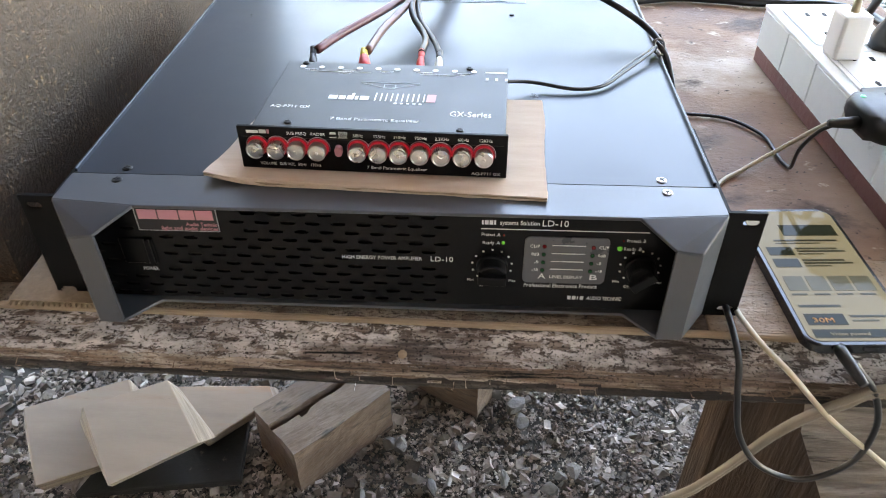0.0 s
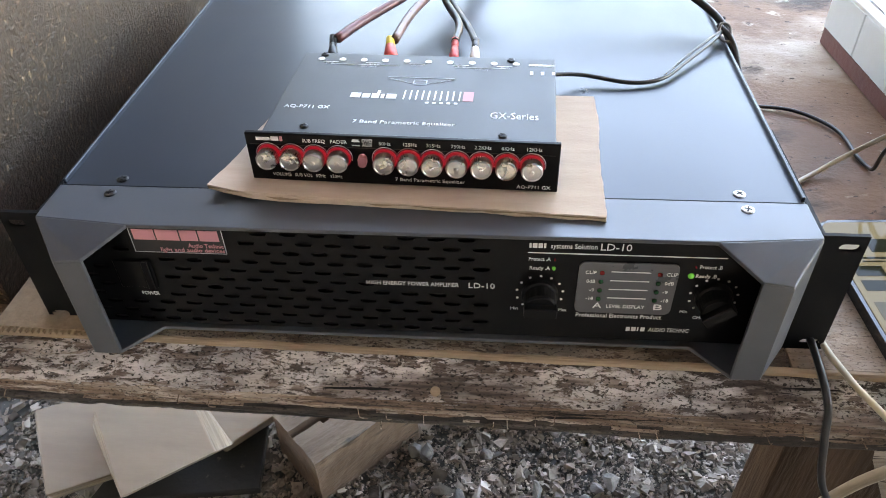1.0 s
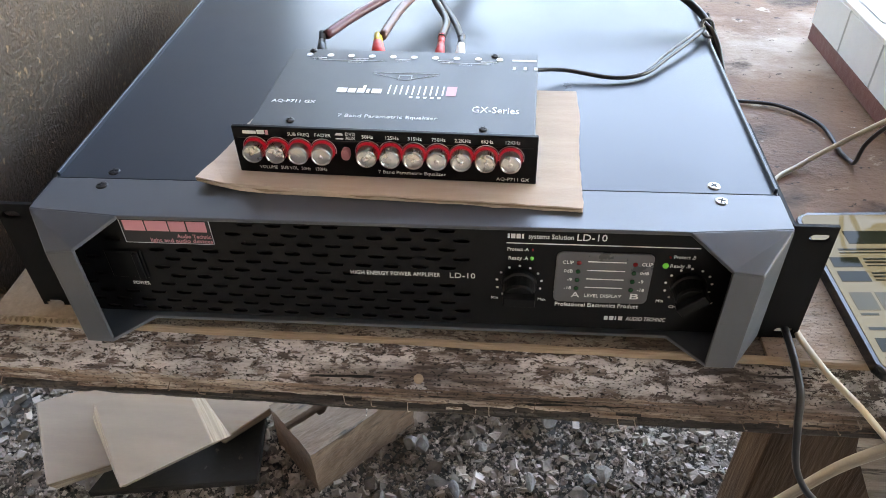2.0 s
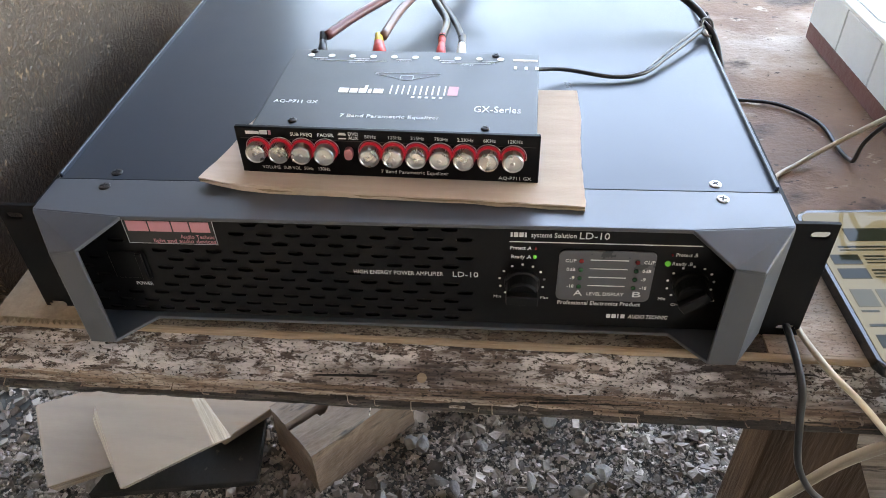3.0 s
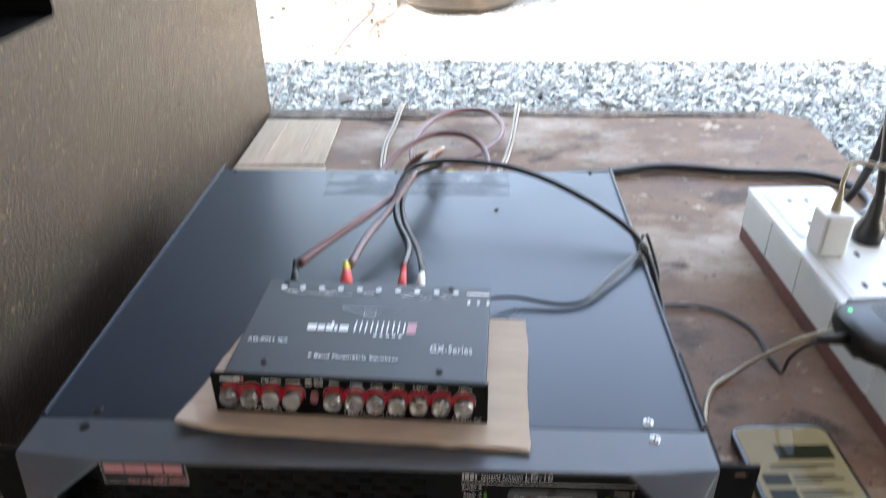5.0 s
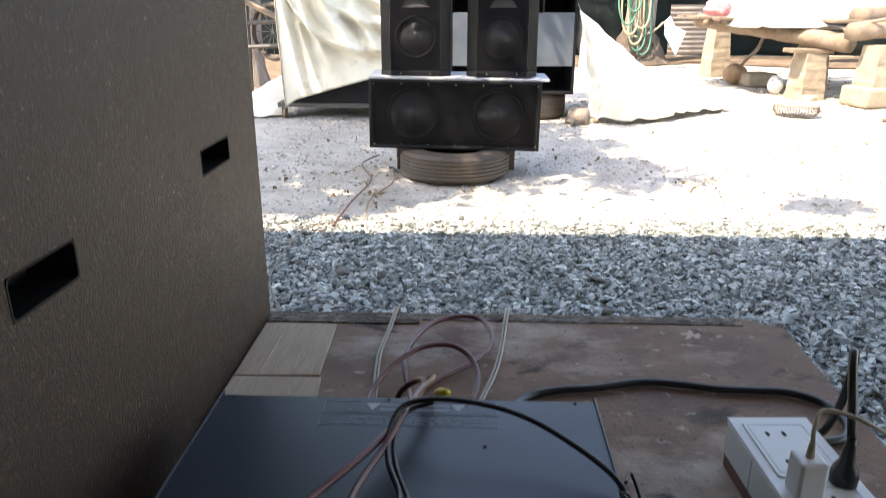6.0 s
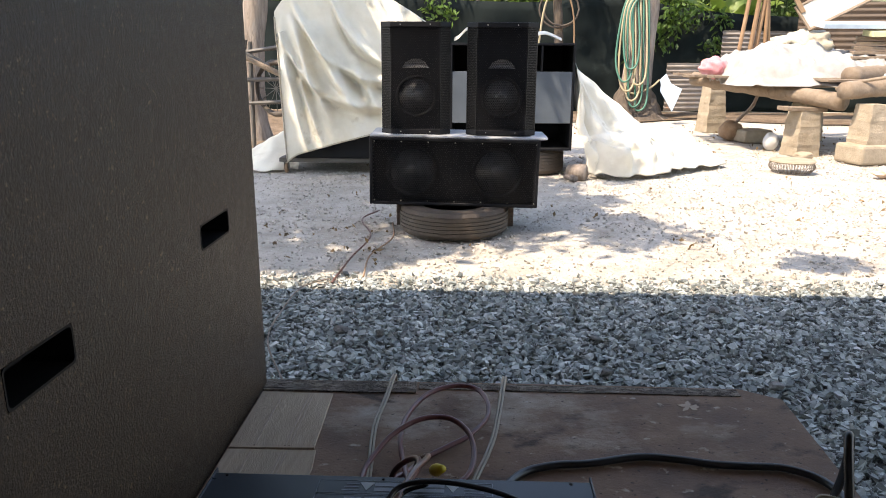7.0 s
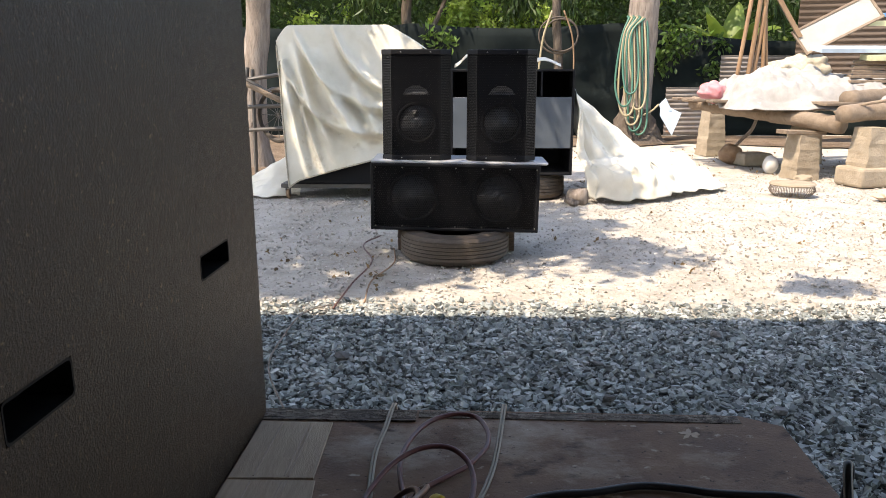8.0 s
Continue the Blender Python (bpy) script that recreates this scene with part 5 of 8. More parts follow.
# ---- cables behind the amplifier ----
cable("coiled_cable", [(0.000, 0.470, 0.025), (-0.014, 0.535, 0.014), (-0.028, 0.612, 0.016), (-0.024, 0.679, 0.018), (0.001, 0.746, 0.020), (0.039, 0.780, 0.020), (0.079, 0.780, 0.018), (0.098, 0.741, 0.016), (0.099, 0.694, 0.012), (0.074, 0.645, 0.008),
                       (0.044, 0.615, 0.006), (0.011, 0.580, 0.006), (-0.008, 0.545, 0.008), (-0.03, 0.500, 0.02)], 0.0040, M["red_wire"], "dark red cable lying in loose loops", group="coiled cables")
cable("coiled_cable", [(-0.060, 0.455, 0.02), (-0.069, 0.520, 0.014), (-0.061, 0.558, 0.018), (-0.037, 0.605, 0.028), (-0.001, 0.639, 0.034), (0.039, 0.645, 0.034), (0.067, 0.622, 0.028), (0.078, 0.584, 0.020), (0.074, 0.540, 0.012), (0.053, 0.505, 0.010), (0.03, 0.455, 0.02)], 0.0040, M["red_wire"], "dark red cable crossing the other loop", group="coiled cables")
bm = bmesh.new()
lathe(bm, [(0.0075, 0), (0.0085, 0.010), (0.0060, 0.022), (0.0045, 0.030)], 14, pose(0.026, 0.520, 0.024, 58, 0, 30))
solo("yellow_plug", bm, M["yellow"], "yellow plug behind the amplifier", "plug", smooth=True)
for sx, pts in ((0, [(-0.061, 0.862, -0.10), (-0.061, 0.853, -0.008), (-0.0625, 0.838, 0.0075), (-0.067, 0.766, 0.0035), (-0.073, 0.690, 0.003), (-0.070, 0.616, 0.003), (-0.065, 0.560, 0.003), (-0.06, 0.47, 0.006)]),
                (1, [(0.131, 0.862, -0.10), (0.131, 0.853, -0.008), (0.130, 0.838, 0.0075), (0.120, 0.745, 0.0035), (0.109, 0.656, 0.003), (0.098, 0.600, 0.003), (0.086, 0.555, 0.003), (0.065, 0.47, 0.006)])):
    bm = bmesh.new()
    for d in (-0.0022, 0.0022):
        tube(bm, [(x + d, y, z) for x, y, z in pts], 0.0021, 8)
    solo("speaker_wire", bm, M["white_wire"], "twin clear speaker wire over the table's far edge", "cable", "speaker wires", smooth=True)

# ---- offcuts and blocks under the table ----


def board(name, corners, thick, face, edge, label, category, group="", soft=0.0015, side=0.0, under=0.0):
    """A board over four corners in the air, thickened downwards; its sides slope out and its front edge is cut under."""
    b = bmesh.new()
    top = [Vector(c) for c in corners]
    nrm = (top[1] - top[0]).cross(top[2] - top[1]).normalized()
    if nrm.z < 0:
        top.reverse()
        nrm = -nrm
    mid = sum(top, Vector()) / 4
    across = Vector((0.80, 0.60, 0.0))
    along = Vector((-0.60, 0.80, 0.0))
    hi, lo = [b.verts.new(c) for c in top], [b.verts.new(c - nrm * thick + across * (side if (c - mid).dot(across) > 0 else -side) + Vector((0, under if (c - mid).dot(along) < 0 else 0.0, 0))) for c in top]
    b.faces.new(hi)
    b.faces.new(lo[::-1])
    for i in range(4):
        j = (i + 1) % 4
        b.faces.new((lo[i], lo[j], hi[j], hi[i])).material_index = 1
    bmesh.ops.bevel(b, geom=list(b.edges), offset=soft, segments=1, affect="EDGES")
    return solo(name, b, [face, edge], label, category, group)


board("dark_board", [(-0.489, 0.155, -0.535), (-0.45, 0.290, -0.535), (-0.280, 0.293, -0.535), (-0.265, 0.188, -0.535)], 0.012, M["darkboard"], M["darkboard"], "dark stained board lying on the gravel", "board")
board("wooden_offcut", [(-0.5925, 0.257, -0.480), (-0.460, 0.318, -0.480), (-0.385, 0.190, -0.480), (-0.5115, 0.1285, -0.480)], 0.034, M["ply_face"], M["ply_edge"], "pale sawn board offcut propped on scrap", "offcut", "wooden offcuts", 0.002, 0.010, 0.022)
board("wooden_offcut", [(-0.440, 0.322, -0.500), (-0.254, 0.330, -0.500), (-0.240, 0.305, -0.500), (-0.318, 0.222, -0.500)], 0.028, M["ply_orange"], M["ply_edge"], "orange-tinted board offcut under another", "offcut", "wooden offcuts", 0.002, 0.006, 0.018)
board("wooden_offcut", [(-0.488, 0.2395, -0.452), (-0.386, 0.294, -0.452), (-0.306, 0.186, -0.452), (-0.400, 0.116, -0.452)], 0.027, M["ply_face"], M["ply_edge"], "square pale plywood offcut on top of the pile", "offcut", "wooden offcuts", 0.001, 0.012, 0.024)


def hewn_block(m, sx, sy, sz, label, cut=True):
    b = bmesh.new()
    box(b, -sx / 2, sx / 2, -sy / 2, sy / 2, 0, sz)
    bmesh.ops.subdivide_edges(b, edges=b.edges, cuts=15, use_grid_fill=True)
    for v in b.verts:
        slot = cut and v.co.z > sz * 0.97 and abs(v.co.y - sy * 0.06 - 0.003 * math.sin(v.co.x * 50)) < sy * 0.034 and v.co.x < sx * 0.3
        v.co += 0.002 * noise.noise_vector(v.co * 30) + 0.0012 * noise.noise_vector(v.co * 90)
        if slot:
            v.co.z -= 0.022
    return solo("wood_block", b, M["block"], label, "wood block", "wood blocks", m=m)


hewn_block(pose(-0.160, 0.283, -0.557, 0, 0, 45), 0.165, 0.106, 0.087, "rough brown hardwood block with a long split")
hewn_block(pose(0.02, 0.41, -0.552, 0, 0, -30), 0.16, 0.10, 0.075, "weathered timber block lying on the gravel", False)
tst = thing("timber_stack", pose(0.505, 0.20, GROUND), "stack of cracked grey timbers beside the table leg", "timber")
for k in range(6):
    bm = bmesh.new()
    z = 0.002 + 0.056 * k
    box(bm, -0.115 + 0.008 * math.sin(k * 2.3), 0.12, -0.045 + 0.005 * math.sin(k * 4.1), 0.045, z, z + 0.052, 0.004)
    bmesh.ops.subdivide_edges(bm, edges=[e for e in bm.edges if e.calc_length() > 0.03], cuts=6, use_grid_fill=True)
    for v in bm.verts:
        v.co += 0.002 * noise.noise_vector(v.co * 50)
    part("plank", bm, M["greytimber"], tst)
# ---- yard: materials ----
M["ground"] = surface("dusty_gravel_ground", [(0.33, 0.292, 0.245), (0.44, 0.398, 0.342), (0.53, 0.485, 0.425)], 4.0, rough=(0.85, 0.95), bump=1.0, bump_scale=34, detail=10.0,
                      spots=[((0.25, 0.235, 0.215), 30, 0.58, 0.65), ((0.60, 0.56, 0.50), 60, 0.61, 0.67), ((0.27, 0.205, 0.14), 40, 0.65, 0.69)], spec=0.2)
M["gravel"] = surface("crushed_blue_grey_stone", [(0.175, 0.195, 0.186), (0.28, 0.298, 0.284), (0.42, 0.43, 0.41)], 12, rough=(0.7, 0.9), bump=0.25, bump_scale=160, island=0.55, spec=0.3)
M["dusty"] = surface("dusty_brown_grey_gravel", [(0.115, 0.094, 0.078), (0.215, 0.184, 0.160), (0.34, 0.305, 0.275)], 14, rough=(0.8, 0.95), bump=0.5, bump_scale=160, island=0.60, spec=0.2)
M["horn"] = surface("grey_horn_plastic", flat((0.16, 0.16, 0.165)), 30, rough=(0.4, 0.5), bump=0)
M["rustwall"] = surface("rust_brown_corrugated_sheet", [(0.055, 0.036, 0.024), (0.10, 0.068, 0.046)], 4, rough=(0.6, 0.8), metal=0.1, bump=0.1)
M["chips"] = surface("pale_dusty_stone_chips", [(0.38, 0.345, 0.30), (0.52, 0.475, 0.415)], 9, rough=(0.8, 0.95), bump=0.2, bump_scale=100, island=0.35, spec=0.2)
M["stone"] = surface("grey_stone", [(0.11, 0.101, 0.094), (0.21, 0.198, 0.187)], 40, rough=(0.8, 0.92), bump=0.5, bump_scale=120, vary=0.3, spec=0.25)
M["tyre"] = surface("dusty_old_tyre_rubber", [(0.048, 0.036, 0.027), (0.096, 0.073, 0.054)], 9, rough=(0.6, 0.85), bump=0.2, bump_scale=60, spots=[((0.16, 0.13, 0.10), 14, 0.6, 0.75)])
M["spkbox"] = surface("black_speaker_paint", flat((0.0055, 0.0057, 0.0075)), 30, rough=(0.5, 0.65), bump=0.3, bump_scale=150, spec=0.25)
M["grille"] = surface("black_steel_grille", flat((0.006, 0.006, 0.0075)), 30, rough=(0.36, 0.5), metal=0.0, bump=0, spec=0.35)
M["cone"] = surface("black_paper_cone", flat((0.062, 0.063, 0.067)), 30, rough=(0.26, 0.36), bump=0.1, spec=0.7)
M["plate"] = surface("blue_grey_speaker_panel", [(0.065, 0.078, 0.092), (0.09, 0.105, 0.122)], 5, rough=(0.5, 0.65), bump=0.1, bump_scale=60)
M["sheet"] = surface("pale_grey_board", flat((0.42, 0.43, 0.45)), 10, rough=(0.4, 0.6), bump=0.05)
M["tarp"] = surface("cream_canvas_tarpaulin", [(0.60, 0.55, 0.44), (0.70, 0.655, 0.545), (0.75, 0.715, 0.62)], 3.0, rough=(0.75, 0.9), bump=0.15, bump_scale=40, spots=[((0.40, 0.33, 0.22), 4, 0.63, 0.78)], spec=0.2)
M["hemcloth"] = surface("grubby_canvas_hem", [(0.34, 0.29, 0.22), (0.48, 0.43, 0.34)], 20, rough=(0.8, 0.9), bump=0.2, bump_scale=90)
M["gravelbed"] = surface("shaded_gaps_between_stones", [(0.045, 0.044, 0.042), (0.085, 0.082, 0.076)], 30, rough=(0.85, 0.95), bump=0.6, bump_scale=90, spec=0.2)
M["cloth"] = surface("white_sack_cloth", [(0.25, 0.235, 0.215), (0.38, 0.365, 0.345)], 5, rough=(0.7, 0.9), bump=0.2, bump_scale=40, spots=[((0.45, 0.42, 0.38), 9, 0.64, 0.72)], spec=0.2)
M["redcloth"] = surface("red_printed_sack", [(0.55, 0.14, 0.16), (0.62, 0.35, 0.35)], 6, rough=(0.7, 0.9), bump=0.2, bump_scale=40)
M["bark"] = surface("grey_brown_bark", [(0.14, 0.105, 0.082), (0.27, 0.215, 0.175), (0.37, 0.31, 0.26)], 5, (4, 4, 0.6), rough=(0.8, 0.95), bump=0.8, bump_scale=26, spots=[((0.10, 0.075, 0.055), 8, 0.62, 0.72)])
M["bark_dark"] = surface("dark_brown_bark", [(0.05, 0.036, 0.026), (0.10, 0.075, 0.055), (0.15, 0.115, 0.085)], 7, (3, 3, 0.8), rough=(0.8, 0.95), bump=0.8, bump_scale=26)
M["soil"] = surface("brown_soil_and_leaf_litter", [(0.09, 0.062, 0.042), (0.16, 0.115, 0.08), (0.23, 0.175, 0.125)], 3, rough=(0.85, 0.95), bump=1.0, bump_scale=22, spots=[((0.30, 0.21, 0.13), 24, 0.60, 0.66), ((0.05, 0.035, 0.025), 14, 0.6, 0.7)], spec=0.15)
M["log"] = surface("barkless_log", [(0.17, 0.12, 0.080), (0.27, 0.205, 0.145)], 6, (2, 2, 2), rough=(0.7, 0.9), bump=0.5, bump_scale=30, spots=[((0.13, 0.09, 0.06), 10, 0.62, 0.72)], vary=0.12)
M["concrete"] = surface("rough_sandy_concrete", [(0.27, 0.215, 0.15), (0.38, 0.315, 0.235)], 7, rough=(0.85, 0.95), bump=0.5, bump_scale=40, spec=0.2)
M["bamboo"] = surface("dry_bamboo", [(0.20, 0.11, 0.055), (0.31, 0.20, 0.11)], 6, (1, 1, 0.3), rough=(0.5, 0.7), bump=0.1, vary=0.2)
M["net"] = surface("black_shade_net", [(0.006, 0.009, 0.009), (0.014, 0.019, 0.018)], 2.5, rough=(0.8, 0.95), bump=0.3, bump_scale=60, spec=0.1, spots=[((0.03, 0.038, 0.036), 1.6, 0.6, 0.75)])
M["corrugated"] = surface("weathered_corrugated_sheet", [(0.12, 0.098, 0.084), (0.20, 0.175, 0.152)], 4, rough=(0.5, 0.7), metal=0.2, bump=0.1, spots=[((0.22, 0.11, 0.06), 5, 0.6, 0.75)])
M["bluewhite"] = surface("pale_blue_plastic_sheet", flat((0.48, 0.58, 0.66)), 6, rough=(0.3, 0.5), bump=0.05)
M["paleyellow"] = surface("pale_yellow_board", flat((0.62, 0.60, 0.36)), 6, rough=(0.5, 0.7), bump=0.1)
M["blue"] = surface("blue_plastic", flat((0.10, 0.30, 0.55)), 6, rough=(0.4, 0.6), bump=0.05)
M["hose_green"] = surface("green_garden_hose", flat((0.05, 0.16, 0.11)), 6, rough=(0.4, 0.6), bump=0)
M["hose_tan"] = surface("tan_hose", flat((0.38, 0.31, 0.19)), 6, rough=(0.5, 0.7), bump=0)
M["steel"] = surface("grey_steel_tube", flat((0.13, 0.12, 0.11)), 12, rough=(0.4, 0.6), metal=0.7, bump=0.1)
M["white_frame"] = surface("white_painted_panel", flat((0.40, 0.375, 0.33)), 5, rough=(0.5, 0.7), bump=0.1, spots=[((0.45, 0.38, 0.30), 6, 0.68, 0.8)])
M["eggwhite"] = surface("white_smooth_stone", flat((0.66, 0.64, 0.60)), 7, rough=(0.6, 0.8), bump=0.1)
M["brownstone"] = surface("brown_coconut_husk", [(0.22, 0.13, 0.075), (0.36, 0.24, 0.15)], 12, rough=(0.8, 0.9), bump=0.4, bump_scale=60)


def leaf_material(name, c0, c1):
    m = surface(name, [c0, c1], 2.0, rough=(0.4, 0.6), bump=0, island=0.45)
    n, k = m.node_tree.nodes, m.node_tree.links
    b = n["Principled BSDF"]
    tr, mix = n.new("ShaderNodeBsdfTranslucent"), n.new("ShaderNodeMixShader")
    k.new(b.inputs["Base Color"].links[0].from_socket, tr.inputs[0])
    mix.inputs[0].default_value = 0.45
    k.new(b.outputs[0], mix.inputs[1])
    k.new(tr.outputs[0], mix.inputs[2])
    k.new(mix.outputs[0], n["Material Output"].inputs[0])
    return m


M["leaf"] = leaf_material("green_leaves", (0.045, 0.10, 0.02), (0.12, 0.20, 0.035))
M["leaf_dark"] = leaf_material("deep_green_leaves", (0.022, 0.050, 0.012), (0.075, 0.125, 0.026))
M["leaf_pale"] = leaf_material("yellow_green_leaves", (0.14, 0.25, 0.035), (0.34, 0.42, 0.08))
M["leaf_dry"] = leaf_material("dry_brown_leaves", (0.16, 0.10, 0.045), (0.30, 0.20, 0.10))

# ---- ground sheet ----
bm = bmesh.new()
xs = [-120, -40, -14, -8] + [-5 + 0.25 * i for i in range(53)] + [12, 20, 50, 120]
yl = [-60, -20, -8, -4] + [-2 + 0.25 * i for i in range(73)] + [20, 28, 60, 300]
grid = [[bm.verts.new((x, y, GROUND - 0.006 + (0.012 * noise.noise(Vector((x * 0.9, y * 0.9, 0))) if -6 < x < 9 and 3 < y < 17 else 0))) for y in yl] for x in xs]
for a, b in zip(grid, grid[1:]):
    for j in range(len(yl) - 1):
        bm.faces.new((a[j], b[j], b[j + 1], a[j + 1]))
ground = obj("ground", bm, M["ground"], True)
tagged(ground, "dusty pale gravel yard", "ground", kind="structure")


# ---- brown soil under the trees and the bench ----
# The second patch darkens the ground in the gap behind the covered stack.
for name_, edge, label_ in (("soil_patch", [(1.5, 11.8), (2.3, 11.6), (3.0, 12.0), (3.6, 12.3), (4.2, 12.2), (5.2, 11.6), (7.5, 11.4), (9, 13.9), (1.2, 13.9)], "brown soil and dry leaves under the bench and trees"), ("soil_patch", [(-2.0, 8.0), (-1.2, 7.6), (-0.2, 7.7), (0.8, 7.8), (1.3, 8.6), (1.1, 13.9), (-6, 13.9), (-5, 8.4)], "brown ground patch darkening the gap behind the covered stack")):
    bm = bmesh.new()
    ring = []
    for p, q in zip(edge, edge[1:] + edge[:1]):
        for k in range(10):
            c = Vector((*p, 0)).lerp(Vector((*q, 0)), k / 10)
            ring.append(bm.verts.new((c.x + 0.14 * noise.noise(c * 3.1), c.y + 0.14 * noise.noise(c * 3.3 + Vector((4, 0, 0))), GROUND + 0.014)))
    bm.faces.new(ring)
    bmesh.ops.triangulate(bm, faces=bm.faces)
    bmesh.ops.recalc_face_normals(bm, faces=bm.faces)
    tagged(obj(name_, bm, M["soil"]), label_, "soil", kind="structure")

# Dark sheet over the pale ground: paints the shade between the stones.
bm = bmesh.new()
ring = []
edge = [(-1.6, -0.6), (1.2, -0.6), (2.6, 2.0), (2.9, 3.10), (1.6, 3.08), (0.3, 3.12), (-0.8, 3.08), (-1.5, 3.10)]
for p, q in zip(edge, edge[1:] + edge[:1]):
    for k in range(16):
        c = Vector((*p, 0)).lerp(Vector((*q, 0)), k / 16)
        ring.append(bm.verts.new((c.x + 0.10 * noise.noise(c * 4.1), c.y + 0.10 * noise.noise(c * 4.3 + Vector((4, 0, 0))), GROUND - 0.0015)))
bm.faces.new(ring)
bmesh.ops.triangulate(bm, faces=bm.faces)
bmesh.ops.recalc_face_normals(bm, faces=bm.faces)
tagged(obj("gravel_bed", bm, M["gravelbed"]), "dark sheet for the shaded gaps in the loose gravel", "ground", kind="structure")

# ---- tyre ----
def tyre(name, x, y, z, R, h, label, m=None):
    t = thing(name, pose(x, y, z) if m is None else m, label, "tyre", "old tyres")
    b = bmesh.new()
    prof = [(R * 0.60, 0.03 * h), (R * 0.80, 0.0), (R * 0.93, 0.05 * h), (R * 0.985, 0.16 * h)]
    for i in range(5):
        za, zb = 0.18 * h + i * 0.128 * h, 0.18 * h + (i + 1) * 0.128 * h
        prof += [(R, za + 0.008 * h), (R, zb - 0.018 * h), (R * 0.978, zb - 0.014 * h), (R * 0.978, zb)]
    prof += [(R * 0.985, 0.84 * h), (R * 0.93, 0.95 * h), (R * 0.80, h), (R * 0.60, 0.97 * h), (R * 0.56, 0.90 * h)]
    lathe(b, prof, 56)
    for f in [f for f in b.faces if len(f.verts) > 8]:
        b.faces.remove(f)
    part("carcass", b, M["tyre"], t, "worn grooved rubber")
    b = bmesh.new()
    lathe(b, [(R * 0.56, 0.90 * h), (R * 0.62, 0.5 * h), (R * 0.60, 0.03 * h)], 40)
    for f in [f for f in b.faces if len(f.verts) > 8]:
        b.faces.remove(f)
    part("inner_liner", b, M["dark"], t)
    return t


tyre("tyre", -0.053, 4.275, GROUND + 0.002, 0.345, 0.178, "dusty old car tyre lying under the bass cabinet")

# ---- bass cabinet on the tyre ----


def driver(parent, x, y, z, R):
    b = bmesh.new()
    m = pose(x, y, z, 90)
    lathe(b, [(R, 0.0), (R, 0.004), (R * 0.95, 0.010), (R * 0.89, 0.009), (R * 0.84, 0.001), (R * 0.83, -0.003)], 40, m)
    for f in [f for f in b.faces if len(f.verts) > 8]:
        b.faces.remove(f)
    part("surround", b, M["spkbox"], parent, "black rubber surround", smooth=True)
    b = bmesh.new()
    prof = [(R * 0.83, -0.002)]
    for k in range(6):
        a = R * (0.80 - 0.075 * k)
        prof += [(a, -0.006 - 0.008 * k), (a - R * 0.02, -0.0065 - 0.008 * k)]
    lathe(b, prof + [(R * 0.30, -0.055)], 40, m)
    part("driver_cone", b, M["cone"], parent, "dark ribbed paper cone", smooth=True)
    b = bmesh.new()
    lathe(b, [(R * 0.34, -0.050), (R * 0.31, -0.042), (R * 0.22, -0.034), (R * 0.10, -0.029), (R * 0.02, -0.028)], 32, m)
    part("dust_cap", b, M["spkbox"], parent, "domed black dust cap", smooth=True)


SUBM = pose(-0.057, 4.385, GROUND + 0.181, 0, 1.0, 0.4)
subw = thing("bass_cabinet", SUBM, "black double bass loudspeaker with steel grille on a tyre", "speaker")
W, H_, Dp = 0.522, 0.418, 0.225
for q in ((-W, -W + 0.018, -Dp, Dp, 0, H_), (W - 0.018, W, -Dp, Dp, 0, H_), (-W + 0.018, W - 0.018, -Dp, Dp, 0, 0.018), (-W + 0.018, W - 0.018, -Dp, Dp, H_ - 0.018, H_), (-W + 0.018, W - 0.018, -Dp + 0.075, Dp, 0.018, H_ - 0.018)):
    bm = bmesh.new()
    box(bm, *q, 0.003)
    part("panel", bm, M["spkbox"], subw)
for x in (-0.262, 0.270):
    driver(subw, x, -Dp + 0.062, 0.205, 0.165)
bm = bmesh.new()
perforated(bm, -W + 0.019, W - 0.019, 0.019, H_ - 0.019, 0.0140, 0.0118, 0.0064, 0.0055, -Dp + 0.006, 0.0015)
gr = part("grille", bm, M["grille"], subw, "perforated black steel grille")
for x in [-W + 0.03 + i * 0.1656 for i in range(7)]:
    for z in (0.026, H_ - 0.026):
        b = bmesh.new()
        lathe(b, [(0.0045, 0), (0.0045, 0.002), (0.002, 0.003)], 10, pose(x, -Dp + 0.006, z, 90))
        part("screw", b, M["screw"], gr)
bm = bmesh.new()
prism(bm, [(-0.52, -0.218), (0.555, -0.205), (0.572, -0.17), (0.57, 0.18), (-0.53, 0.2)], H_ + 0.001, H_ + 0.014, bevel=0.003)
solo("grey_board", bm, M["sheet"], "pale grey board between the loudspeakers", "board", m=SUBM.copy())


for x0_, x1_ in ((-0.435, -0.366), (0.268, 0.335)):
    bm = bmesh.new()
    box(bm, x0_, x1_, 4.40, 4.50, GROUND + 0.0, GROUND + 0.178, 0.004)
    solo("wood_block", bm, M["block"], "dark wooden block propping the bass cabinet beside the tyre", "wood block", "cabinet props")

